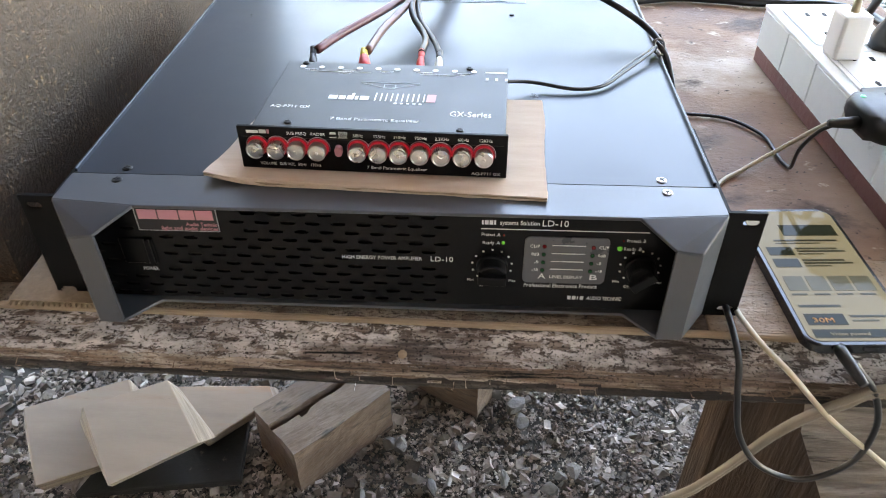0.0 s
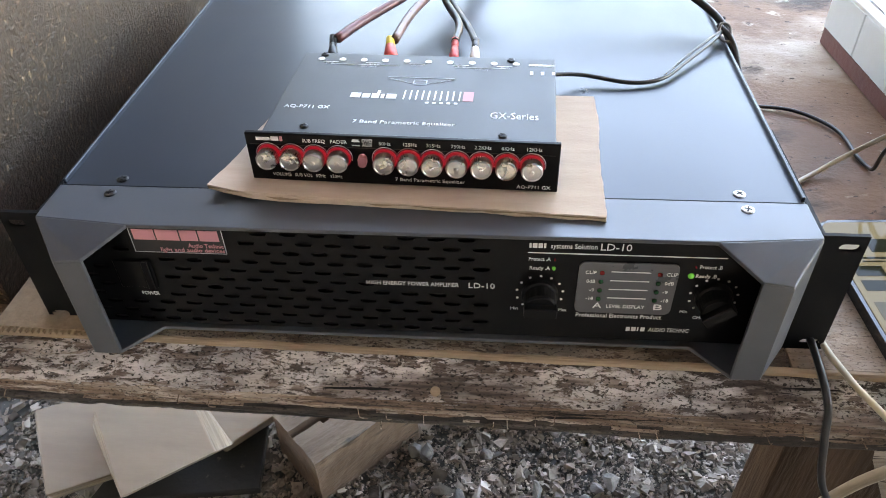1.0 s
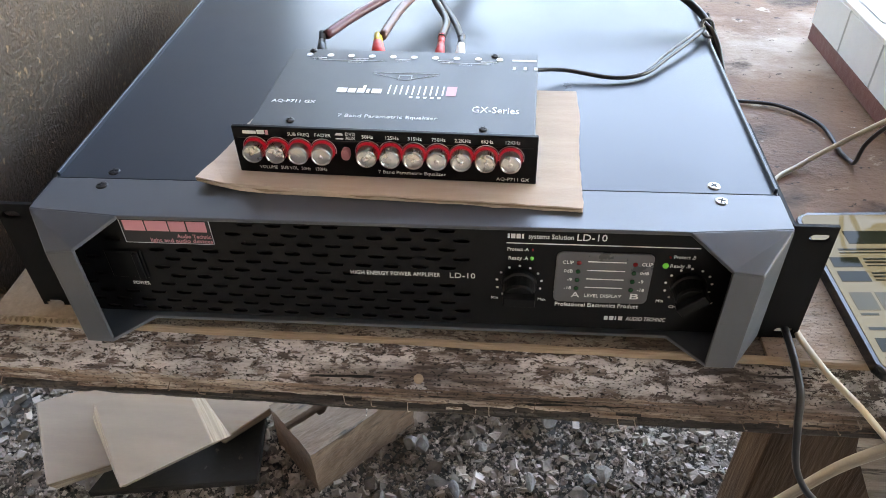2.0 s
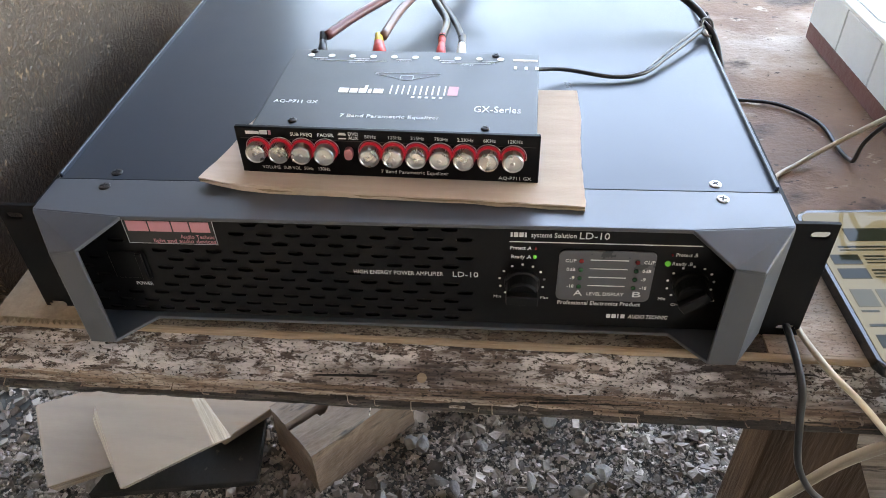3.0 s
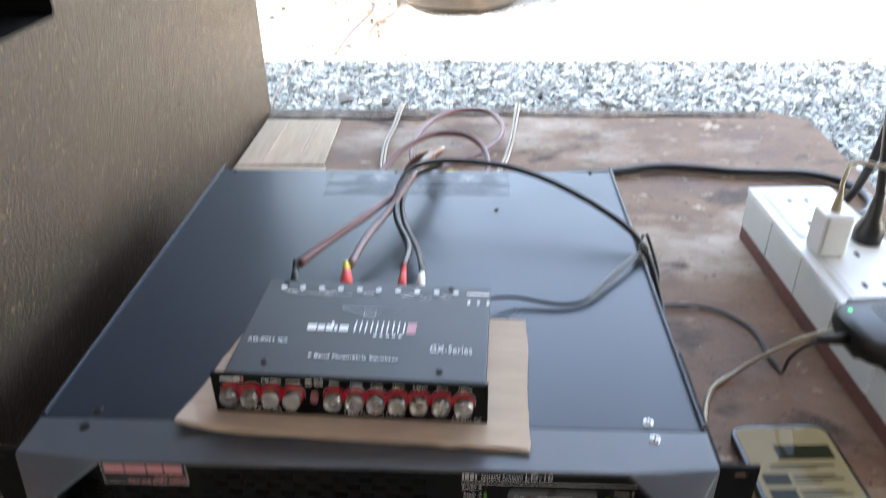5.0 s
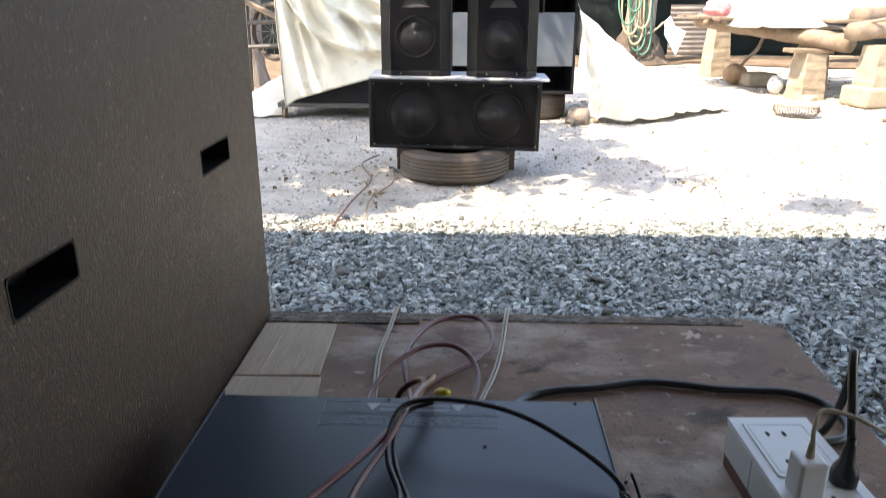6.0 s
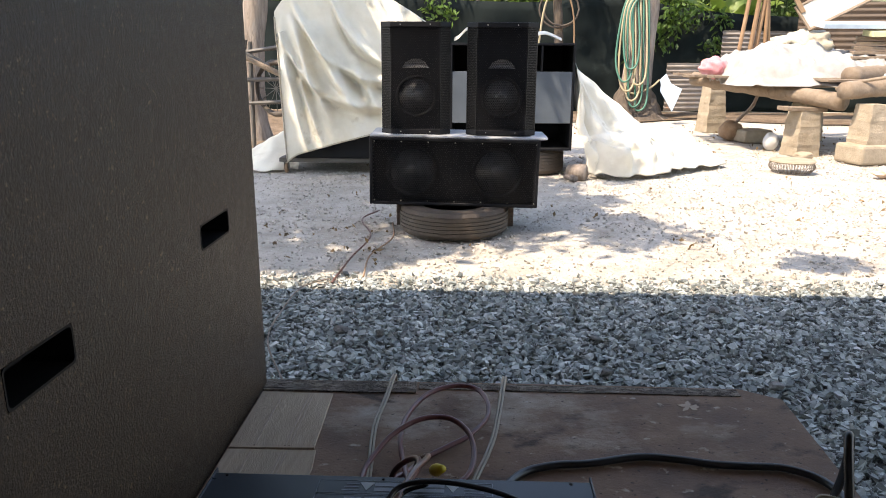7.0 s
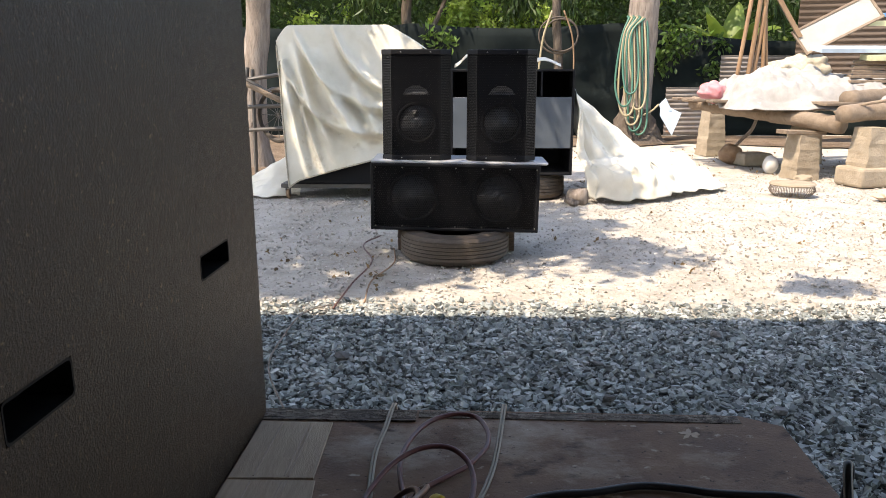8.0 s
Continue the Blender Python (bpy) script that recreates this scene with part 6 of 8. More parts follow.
# ---- pair of top loudspeakers ----
def top_speaker(m, label):
    t = thing("top_loudspeaker", m, label, "speaker", "top loudspeakers")
    w, h, d = 0.214, 0.666, 0.19
    plan = [(-w, -d + 0.055), (-w * 0.70, -d), (w * 0.70, -d), (w, -d + 0.055), (w * 0.78, d), (-w * 0.78, d)]
    shrink = [(x * 0.985, y + (0.012 if y < 0 else 0)) for x, y in plan]
    b = bmesh.new()
    prism(b, plan, 0, 0.030, bevel=0.003)
    prism(b, plan, h - 0.030, h, bevel=0.003)
    core = [(-w * 0.98, -d + 0.062), (-w * 0.66, -d + 0.075), (w * 0.66, -d + 0.075), (w * 0.98, -d + 0.062), (w * 0.77, d - 0.002), (-w * 0.77, d - 0.002)]
    prism(b, core, 0.028, h - 0.028)
    part("box", b, M["spkbox"], t, "black moulded box")
    b = bmesh.new()
    perforated(b, -w * 0.685, w * 0.685, 0.031, h - 0.031, 0.0112, 0.0096, 0.0050, 0.0044, -d + 0.006, 0.0012)
    g = part("grille", b, M["grille"], t, "perforated black steel grille")
    L_ = math.hypot(w * 0.30, 0.055)
    for sx in (-1, 1):
        b = bmesh.new()
        perforated(b, 0.002, L_ - 0.002, 0.031, h - 0.031, 0.0112, 0.0096, 0.0050, 0.0044, 0, 0.0012)
        a = math.degrees(math.atan2(0.055, w * 0.30))
        if sx > 0:
            bmesh.ops.transform(b, matrix=pose(w * 0.70, -d + 0.006, 0, 0, 0, a), verts=b.verts)
        else:
            bmesh.ops.transform(b, matrix=Matrix.Diagonal((-1, 1, 1, 1)) @ pose(w * 0.70, -d + 0.006, 0, 0, 0, a), verts=b.verts)
        part("side_grille", b, M["grille"], t)
    driver(t, 0, -d + 0.060, 0.225, 0.128)
    b = bmesh.new()
    horn = [(-0.082, 0.400), (0.082, 0.400), (0.060, 0.432), (0.022, 0.452), (-0.022, 0.452), (-0.060, 0.432)]
    loops = [[b.verts.new((x * s, -d + y, 0.425 + (z - 0.425) * s)) for x, z in horn] for s, y in ((1.0, 0.012), (0.98, 0.016), (0.30, 0.030))]
    for p, q in zip(loops, loops[1:]):
        for i in range(6):
            b.faces.new((p[i], p[(i + 1) % 6], q[(i + 1) % 6], q[i]))
    b.faces.new(loops[-1])
    part("horn", b, M["horn"], t, "flared treble horn")
    for x in (-0.09, 0.09):
        for z in (0.016, h - 0.016):
            b = bmesh.new()
            lathe(b, [(0.004, 0), (0.004, 0.002), (0.002, 0.003)], 10, pose(x, -d, z, 90))
            part("screw", b, M["screw"], t)
    return t


spk = top_speaker(pose(-0.293, 4.415, GROUND + 0.6180, 0, 0.3, 0), "black two-way loudspeaker standing upright on the bass cabinet")
copy_thing(spk, pose(0.2335, 4.415, GROUND + 0.6145, 0, 0.2, -1))

# ---- bass bin under the tarpaulin ----
tyre("tyre", 0.62, 6.72, GROUND + 0.002, 0.30, 0.235, "old tyre under the grey bass bin")
tyre("tyre", -0.10, 6.80, GROUND + 0.002, 0.30, 0.235, "old tyre in the shade under the bass bin")
bb = thing("folded_bass_bin", pose(0.40, 6.85, GROUND + 0.2385), "black folded bass bin with a blue-grey front panel", "speaker")
w, d, h = 0.555, 0.44, 0.945
for q in ((-w, -w + 0.02, -d, d, 0, h), (w - 0.02, w, -d, d, 0, h), (-w + 0.02, w - 0.02, -d, d, 0, 0.02), (-w + 0.02, w - 0.02, -d, d, h - 0.02, h), (-w + 0.02, w - 0.02, d - 0.02, d, 0.02, h - 0.02),
          (-0.20, -0.185, -d + 0.005, d - 0.03, 0.70, h - 0.02), (0.255, 0.27, -d + 0.005, d - 0.03, 0.70, h - 0.02), (0.02, 0.035, -d + 0.005, d - 0.03, 0.70, h - 0.02)):
    bm = bmesh.new()
    box(bm, *q, 0.003)
    part("panel", bm, M["spkbox"], bb)
bm = bmesh.new()
box(bm, -w + 0.021, w - 0.021, -d + 0.004, -d + 0.024, 0.245, 0.700, 0.003)
part("front_panel", bm, M["plate"], bb, "blue-grey painted front panel")
bm = bmesh.new()
tube(bm, [(0.93, 6.30, GROUND + 0.06), (1.06, 6.22, GROUND + 0.07)], 0.075, 12, 2, wobble=0.1)
tube(bm, [(0.90, 6.28, GROUND + 0.03), (0.96, 6.10, GROUND + 0.03)], 0.03, 8, 2, wobble=0.2)
solo("log_stub", bm, M["bark"], "short log stub lying beside the bass bin", "log", smooth=True)

# ---- covered stack on a wheeled frame ----
cart = thing("wheeled_frame", pose(-1.05, 6.85, GROUND), "low steel frame on castors under the covered boxes", "trolley")
bm = bmesh.new()
for q in ((-0.70, 0.70, -0.40, -0.36, 0.105, 0.145), (-0.70, 0.70, 0.36, 0.40, 0.105, 0.145), (-0.70, -0.66, -0.36, 0.36, 0.105, 0.145), (0.66, 0.70, -0.36, 0.36, 0.105, 0.145)):
    box(bm, *q, 0.003)
part("frame", bm, M["steel"], cart)
for x in (-0.64, 0.64):
    for y in (-0.37, 0.37):
        bm = bmesh.new()
        lathe(bm, [(0.035, -0.014), (0.045, -0.010), (0.045, 0.010), (0.035, 0.014)], 20, pose(x, y, 0.046, 0, 90))
        cw = part("castor", bm, M["brownstone"], cart, "small brown castor wheel")
        bm = bmesh.new()
        box(bm, x - 0.022, x - 0.017, y - 0.02, y + 0.02, 0.04, 0.104)
        box(bm, x + 0.017, x + 0.022, y - 0.02, y + 0.02, 0.04, 0.104)
        part("fork", bm, M["steel"], cw)
bm = bmesh.new()
box(bm, -0.60, 0.30, -0.40, 0.42, 0, 1.40, 0.01)
box(bm, 0.302, 0.60, -0.40, 0.42, 0, 1.02, 0.01)
covered = solo("covered_speaker", bm, M["spkbox"], "tall black speaker stack hidden under canvas", "speaker", m=pose(-1.05, 6.83, GROUND + 0.146))


def cloth(name, fn, nu, nv, material, label, category, thick=0.004):
    b = bmesh.new()
    g = [[b.verts.new(fn(i / nu, j / nv)) for j in range(nv + 1)] for i in range(nu + 1)]
    for p, q in zip(g, g[1:]):
        for j in range(nv):
            b.faces.new((p[j], q[j], q[j + 1], p[j + 1]))
    bmesh.ops.recalc_face_normals(b, faces=b.faces)
    o = solo(name, b, material, label, category, smooth=True)
    s = o.modifiers.new("thickness", "SOLIDIFY")
    s.thickness = thick
    return o


def drape(u, v):
    """Canvas over the stack: v runs from the back over the top and down the front; the hem rises to the right."""
    top, front = 1.006, 6.38
    x = -1.70 + 1.30 * u
    hem = -0.385 + 0.33 * u
    if v < 0.25:
        y, z = 7.3 - (v / 0.25) * (7.3 - front), top
    else:
        f = (v - 0.25) / 0.75
        z = top - f * (top - hem)
        y = front - 0.025 - 0.06 * math.sin(min(1, f) * 1.4)
        x += 0.09 * f * (1 - u) - 0.02 * f
        # long slanting folds that gather towards the lower right, and short creases between them
        for a, b, w, amp, f0, f1 in ((0.20, 0.70, 0.045, 0.21, 0.15, 0.92), (0.10, 0.42, 0.030, 0.11, 0.10, 0.90), (0.02, 0.16, 0.025, 0.09, 0.08, 1.05), (0.40, 0.82, 0.040, 0.13, 0.40, 0.97), (0.86, 0.74, 0.05, 0.09, 0.05, 0.8), (0.06, 0.28, 0.02, 0.07, 0.35, 1.05)):
            c = a + (b - a) * f ** 1.4
            y -= amp * math.exp(-(((u - c) / w) ** 2)) * max(0.0, math.sin(math.pi * min(1, max(0, (f - f0) / (f1 - f0)))))
        for u0, f0, depth, rise in ((0.16, 0.14, 0.62, 3.0), (0.05, 0.30, 0.58, 3.6), (0.42, 0.12, 0.52, 4.2)):
            if u > u0 - 0.05:
                line = f0 + depth * (1 - math.exp(-(u - u0) * rise))
                fade = min(1.0, max(0.0, (u - u0 + 0.05) / 0.12))
                off = (f - line) / 0.042
                y -= fade * (0.085 * math.exp(-((off + 0.6) ** 2)) - 0.055 * math.exp(-((off - 0.9) ** 2)))
        y -= 0.030 * noise.noise(Vector((x * 2.6 + z * 1.6, z * 1.2, 2))) * min(1, f * 4) + 0.007 * noise.noise(Vector((x * 12 + z * 9, z * 3, 4))) + 0.002 * noise.noise(Vector((x * 40, z * 30, 4)))
    sag = max(0.0, u - 0.76) / 0.24
    z -= 0.19 * sag ** 1.15 * (1 - 0.4 * max(0, (v - 0.25) / 0.75))
    left = max(0.0, 0.09 - u) / 0.09
    z -= 0.13 * left ** 1.5 * (1 if v < 0.4 else 0.3)
    z += 0.004 * noise.noise(Vector((x * 4, y * 4, z * 3)))
    return (x, y, z)


tarp = cloth("canvas_tarpaulin", drape, 110, 120, M["tarp"], "cream canvas tarpaulin draped over a speaker stack", "tarpaulin")
for run in ([drape(0.0, 0.27 + 0.73 * k / 40) for k in range(41)], [drape(k / 60, 1.0) for k in range(61)]):
    bm = bmesh.new()
    tube(bm, [Vector(p) - tarp.location + Vector((0, -0.004, 0)) for p in run], 0.008, 6, 0)
    part("hem", bm, M["hemcloth"], tarp, "stitched canvas hem", smooth=True)


def side_drape(u, v):
    """Canvas fanning out from the bass bin's top right edge to the ground."""
    head = Vector((0.975 + 0.03 * u, 6.43 + 0.80 * u, 0.40 + 0.06 * math.sin(u * 3)))
    ends = [Vector((1.05, 6.30, 0)), Vector((1.42, 6.20, 0)), Vector((1.85, 6.40, 0)), Vector((2.60, 7.10, 0)), Vector((2.45, 7.75, 0))]
    k = min(3.999, u * 4)
    foot = ends[int(k)].lerp(ends[int(k) + 1], k % 1)
    f = v
    out = f ** 1.35
    p = head.lerp(foot, out)
    p.z = GROUND + 0.015 + (head.z - GROUND) * (1 - f) ** 1.15
    heap = max(0.0, 1 - ((f - 0.80) / 0.22) ** 2)
    p.z += heap * (0.10 + 0.16 * max(0.0, noise.noise(Vector((u * 7, f * 6, 11)))))
    w_ = 0.10 * noise.noise(Vector((u * 9, f * 1.6, 0))) + 0.05 * noise.noise(Vector((u * 24, f * 3.0, 3))) * (1 - f) * 1.4 + 0.09 * noise.noise(Vector((p.x * 5, p.y * 5, p.z * 4))) * f + 0.032 * noise.noise(Vector((p.x * 14, p.y * 14, p.z * 9))) * f + (0.10 * noise.noise(Vector((p.x * 6, p.y * 7, 5))) if f > 0.72 else 0.0) * min(1.0, (f - 0.72) * 8)
    k2 = min(1, f * 5) * (1 - 0.6 * max(0.0, f - 0.9) / 0.1)
    p += Vector((w_ * 0.8, -w_ * 0.6, abs(w_) * 0.8 if f > 0.75 else w_ * 0.3)) * k2
    p.z = max(p.z, GROUND + 0.012)
    return tuple(p)


cloth("canvas_tarpaulin", side_drape, 110, 110, M["tarp"], "cream canvas spilling from the bass bin to the ground", "tarpaulin")


def top_drape(u, v):
    """A small fold of canvas lying over the bass bin's top."""
    x, y = -0.12 + 0.95 * u, 6.44 + 0.5 * v
    z = 0.642 + 0.012 + 0.115 * math.exp(-(((x - 0.02) / 0.10) ** 2)) + 0.075 * math.exp(-(((x - 0.68) / 0.13) ** 2)) + 0.012 * noise.noise(Vector((x * 9, y * 9, 2)))
    return (x, y, z if v > 0.12 else z - 0.03 * (0.12 - v) / 0.12)


cloth("canvas_tarpaulin", top_drape, 60, 24, M["tarp"], "small fold of cream canvas on the bass bin", "tarpaulin")


def low_drape(u, v):
    x = -2.35 + 0.75 * u
    z = GROUND + 0.02 + 0.42 * (u ** 0.8) * (1 - v) + 0.03 * noise.noise(Vector((u * 6, v * 6, 1)))
    return (x, 6.95 - 0.45 * v + 0.05 * math.sin(u * 8), max(z, GROUND + 0.012))


cloth("canvas_tarpaulin", low_drape, 22, 16, M["tarp"], "crumpled canvas end lying on the ground", "tarpaulin")

# ---- old cart with a wheel beside the stack ----
oc = thing("old_handcart", pose(-2.05, 7.6, GROUND), "old steel handcart with a spoked wheel", "cart")
bm = bmesh.new()
rings = []
for i in range(36):
    a = 2 * math.pi * i / 36
    rings.append([bm.verts.new((0.03 * math.cos(b_), (0.27 + 0.03 * math.sin(b_)) * math.cos(a), 0.72 + (0.27 + 0.03 * math.sin(b_)) * math.sin(a))) for b_ in (0, math.pi / 2, math.pi, 1.5 * math.pi)])
for i in range(36):
    p, q = rings[i], rings[(i + 1) % 36]
    for j in range(4):
        bm.faces.new((p[j], q[j], q[(j + 1) % 4], p[(j + 1) % 4]))
bmesh.ops.transform(bm, matrix=Matrix.Translation((0, 0, 0)) @ pose(0, 0, 0, 0, 0, 62), verts=bm.verts)
wh = part("wheel", bm, M["tyre"], oc, "dusty grey tyre", smooth=True)
bm = bmesh.new()
for i in range(6):
    a = math.pi * i / 6
    tube(bm, [(0, 0.26 * math.cos(a), 0.72 + 0.26 * math.sin(a)), (0, -0.26 * math.cos(a), 0.72 - 0.26 * math.sin(a))], 0.004, 5, 1)
bmesh.ops.transform(bm, matrix=pose(0, 0, 0, 0, 0, 62), verts=bm.verts)
part("spokes", bm, M["steel"], wh)
for pts in ([(-0.55, 0, 0.0), (-0.50, 0, 1.05)], [(-0.28, 0.02, 0.0), (-0.25, 0, 1.20)], [(-0.60, 0, 1.05), (0.15, -0.03, 1.16)], [(-0.60, 0.0, 0.80), (0.1, 0, 0.82)], [(-0.60, -0.05, 1.25), (-0.05, -0.05, 0.95)], [(-0.42, 0, 0.45), (-0.30, 0, 1.22)], [(-0.60, 0, 0.55), (0.05, 0, 0.58)]):
    bm = bmesh.new()
    tube(bm, pts, 0.022, 8, 1)
    part("frame_tube", bm, M["steel"], oc)
bm = bmesh.new()
tube(bm, [(-0.62, -0.10, 1.22), (-0.30, -0.10, 1.05), (0.10, -0.10, 0.86)], 0.028, 8, 3, wobble=0.15)
part("wooden_handle", bm, M["log"], oc)


# ---- trees ----
def leaf_cloud(name, spots_, count, size, material, parent=None, label="", seed=1, droop=0.5, wide=0.24):
    """Many small folded leaves scattered about clump centres (x, y, z, rx, ry, rz)."""
    r = np.random.default_rng(seed)
    sp = np.array(spots_)
    pick = r.integers(0, len(sp), count)
    c = sp[pick, :3] + np.clip(r.normal(0, 0.45, (count, 3)), -1, 1) * sp[pick, 3:]
    L_ = size * r.uniform(0.5, 1.4, count)[:, None]
    way = r.normal(0, 1, (count, 3))
    way[:, 2] -= droop
    way /= np.linalg.norm(way, axis=1)[:, None]
    side = np.cross(way, r.normal(0, 1, (count, 3)))
    side /= np.linalg.norm(side, axis=1)[:, None]
    nrm = np.cross(way, side)
    v = np.stack([c, c + way * L_ * 0.5 + side * L_ * wide + nrm * L_ * 0.06, c + way * L_, c + way * L_ * 0.5 - side * L_ * wide + nrm * L_ * 0.06], 1).reshape(-1, 3)
    f = (np.arange(count)[:, None] * 4 + np.array([[0, 1, 2, 3]]))
    me = bpy.data.meshes.new(name)
    tri = np.concatenate([f[:, [0, 1, 2]], f[:, [0, 2, 3]]], 1).reshape(-1, 3)
    me.from_pydata(v, [], tri)
    me.materials.append(material)
    ob = new(name, me)
    ob.parent = parent
    return tagged(ob, label)


def trunk(parent, pts, r0, r1, flare=0.0, label="", bark="bark"):
    b = bmesh.new()
    path = smooth_path(pts, 10)
    seg, rings = 18, []
    for i, c in enumerate(path):
        f = i / (len(path) - 1)
        rr = r0 + (r1 - r0) * f + flare * math.exp(-f * 14)
        rings.append([b.verts.new(c + Vector((math.cos(2 * math.pi * j / seg), math.sin(2 * math.pi * j / seg), 0)) * rr * (1 + 0.12 * noise.noise(c * 3 + Vector((j * 0.8, 0, 0))) + (0.25 * flare / rr * math.exp(-f * 14) * math.sin(j * 2.1)))) for j in range(seg)])
    for p, q in zip(rings, rings[1:]):
        for j in range(seg):
            b.faces.new((p[j], p[(j + 1) % seg], q[(j + 1) % seg], q[j]))
    b.faces.new(rings[-1])
    return part("trunk", b, M[bark], parent, label, smooth=True)


t1 = thing("tree", pose(-2.62, 9.0, GROUND), "leaning grey-brown tree with a spreading leafy crown", "tree")
trunk(t1, [(-0.14, 0, 0), (-0.10, 0, 1.0), (0.02, 0, 2.0), (0.06, -0.5, 3.2), (0.1, -1.5, 4.2)], 0.17, 0.12, 0.08, "smooth grey-brown trunk with knots")
bm = bmesh.new()
tube(bm, [(0.06, -0.9, 3.7), (0.2, -3.0, 4.5), (0.3, -5.0, 4.6), (0.5, -6.6, 4.4)], 0.09, 8, 6, taper=0.02, wobble=0.1)
tube(bm, [(0.1, -1.5, 4.2), (0.9, -3.2, 4.6), (1.4, -4.6, 4.5)], 0.05, 8, 6, taper=0.015, wobble=0.1)
tube(bm, [(0.1, -1.5, 4.2), (-1.2, -3.6, 4.8), (-1.5, -5.4, 4.6)], 0.05, 8, 6, taper=0.015, wobble=0.1)
part("limb", bm, M["bark"], t1, smooth=True)
rng = random.Random(5)
clumps = []
for k in range(60):
    clumps.append((rng.uniform(-1.3, 2.05), rng.uniform(-6.4, -2.2), rng.uniform(3.9, 4.9), rng.uniform(0.12, 0.42), rng.uniform(0.12, 0.42), 0.20))
for k in range(16):
    clumps.append((rng.uniform(-1.5, -0.5), rng.uniform(-6.3, -4.4), rng.uniform(4.5, 5.1), 0.30, 0.25, 0.18))
for k in range(24):
    clumps.append((rng.uniform(-1.1, -0.1), rng.uniform(-7.3, -4.4), rng.uniform(4.8, 5.2), 0.22, 0.20, 0.15))
for k in range(8):
    clumps.append((rng.uniform(-2.2, -1.3), rng.uniform(-4.2, -3.2), 5.0, 0.34, 0.28, 0.18))
for k in range(24):
    clumps.append((rng.uniform(-1.7, 0.2), rng.uniform(-6.2, -4.2), rng.uniform(4.2, 4.7), 0.26, 0.22, 0.16))
for x_, y_ in ((2.6, -6.9), (3.4, -6.8), (0.2, -6.8)):
    clumps.append((x_, y_, 4.4, 0.22, 0.14, 0.15))
tagged(leaf_cloud("crown", clumps, 24500, 0.15, M["leaf"], t1, "loose crown of small green leaves", 3), kind="stuff")

t2 = thing("tree", pose(2.80, 12.6, GROUND), "pale ridged tree trunk with hoses hung on it", "tree")
trunk(t2, [(0.02, 0, 0), (0.0, 0, 0.5), (0.03, 0, 1.4), (0.06, 0, 2.6), (0.1, 0.2, 4.2)], 0.26, 0.225, 0.26, "pale ridged trunk flaring at the base")
rng = random.Random(6)
tagged(leaf_cloud("crown", [(rng.uniform(-2, 2.4), rng.uniform(-0.4, 2.4), rng.uniform(3.6, 4.9), 0.4, 0.4, 0.3) for k in range(30)], 2600, 0.17, M["leaf"], t2, "crown of green leaves", 4), kind="stuff")
bm = bmesh.new()
rr = np.random.default_rng(17)
for k in range(46):
    a, r1, h1 = rr.uniform(0, 6.28), rr.uniform(0.36, 0.60), rr.uniform(0.15, 0.62)
    tube(bm, [(0.21 * math.cos(a), 0.21 * math.sin(a), h1), (0.30 * math.cos(a + 0.1), 0.30 * math.sin(a + 0.1), h1 * 0.6), (r1 * math.cos(a + 0.2), r1 * math.sin(a + 0.2), -0.02)], rr.uniform(0.03, 0.07), 7, 4, taper=0.02, wobble=0.35)
mound = bmesh.new()
rings = []
for i in range(9):
    f = i / 8
    rings.append([mound.verts.new(Vector(((0.56 - 0.30 * f ** 0.6) * math.cos(2 * math.pi * j / 30), (0.56 - 0.30 * f ** 0.6) * math.sin(2 * math.pi * j / 30), 0.58 * f)) * (1 + 0.16 * noise.noise(Vector((math.cos(2 * math.pi * j / 30) * 3, math.sin(2 * math.pi * j / 30) * 3, f * 4))))) for j in range(30)])
for p, q in zip(rings, rings[1:]):
    for j in range(30):
        mound.faces.new((p[j], p[(j + 1) % 30], q[(j + 1) % 30], q[j]))
part("root_mound", mound, M["bark_dark"], t2, "dark earthy mound of fibrous roots", smooth=True)
part("root_mass", bm, M["bark_dark"], t2, "dark tangle of roots at the trunk's foot")
t3 = thing("tree", pose(1.50, 13.2, GROUND), "thin dark tree stem with coiled wire on it", "tree")
trunk(t3, [(0, 0, 0), (0.03, 0, 1.2), (-0.04, 0, 2.4), (0.05, 0, 3.8)], 0.09, 0.06, 0.04, "dark stem", "bark_dark")
t4 = thing("tree", pose(-1.2, 14.6, GROUND), "dark forked tree stem among the foliage", "tree")
trunk(t4, [(0, 0, 0), (0.1, 0, 1.2), (-0.1, 0, 2.4), (0.3, 0, 3.8)], 0.13, 0.08, 0.05, "dark forked stem", "bark_dark")
bm = bmesh.new()
tube(bm, [(0.05, 0, 1.5), (0.5, 0, 2.2), (0.9, 0, 3.2)], 0.06, 8, 5, taper=0.03, wobble=0.1)
part("limb", bm, M["bark_dark"], t4, smooth=True)

for k in range(7):
    mat_ = "hose_green" if k in (0, 2, 4, 6) else "hose_tan"
    x0 = 2.52 + 0.045 * k
    low = (0.10, -0.05, 0.30, -0.20, -0.30, 0.05, -0.36)[k]
    cable("garden_hose", [(x0 + 0.05, 12.36, 1.50), (x0 - 0.08 - 0.02 * k, 12.28, 1.15), (x0 - 0.16 + 0.012 * k, 12.20, low + 0.35), (x0 - 0.08, 12.08, low), (x0 + 0.06, 12.06, low + 0.04), (x0 + 0.11, 12.16, low + 0.4), (x0 + 0.08, 12.34, 1.30), (x0 + 0.02, 12.38, 1.52)], 0.017, M[mat_],
          "green garden hose hung in a long loop" if mat_ == "hose_green" else "tan garden hose hung in a long loop", "hose", 6, "hung hoses")
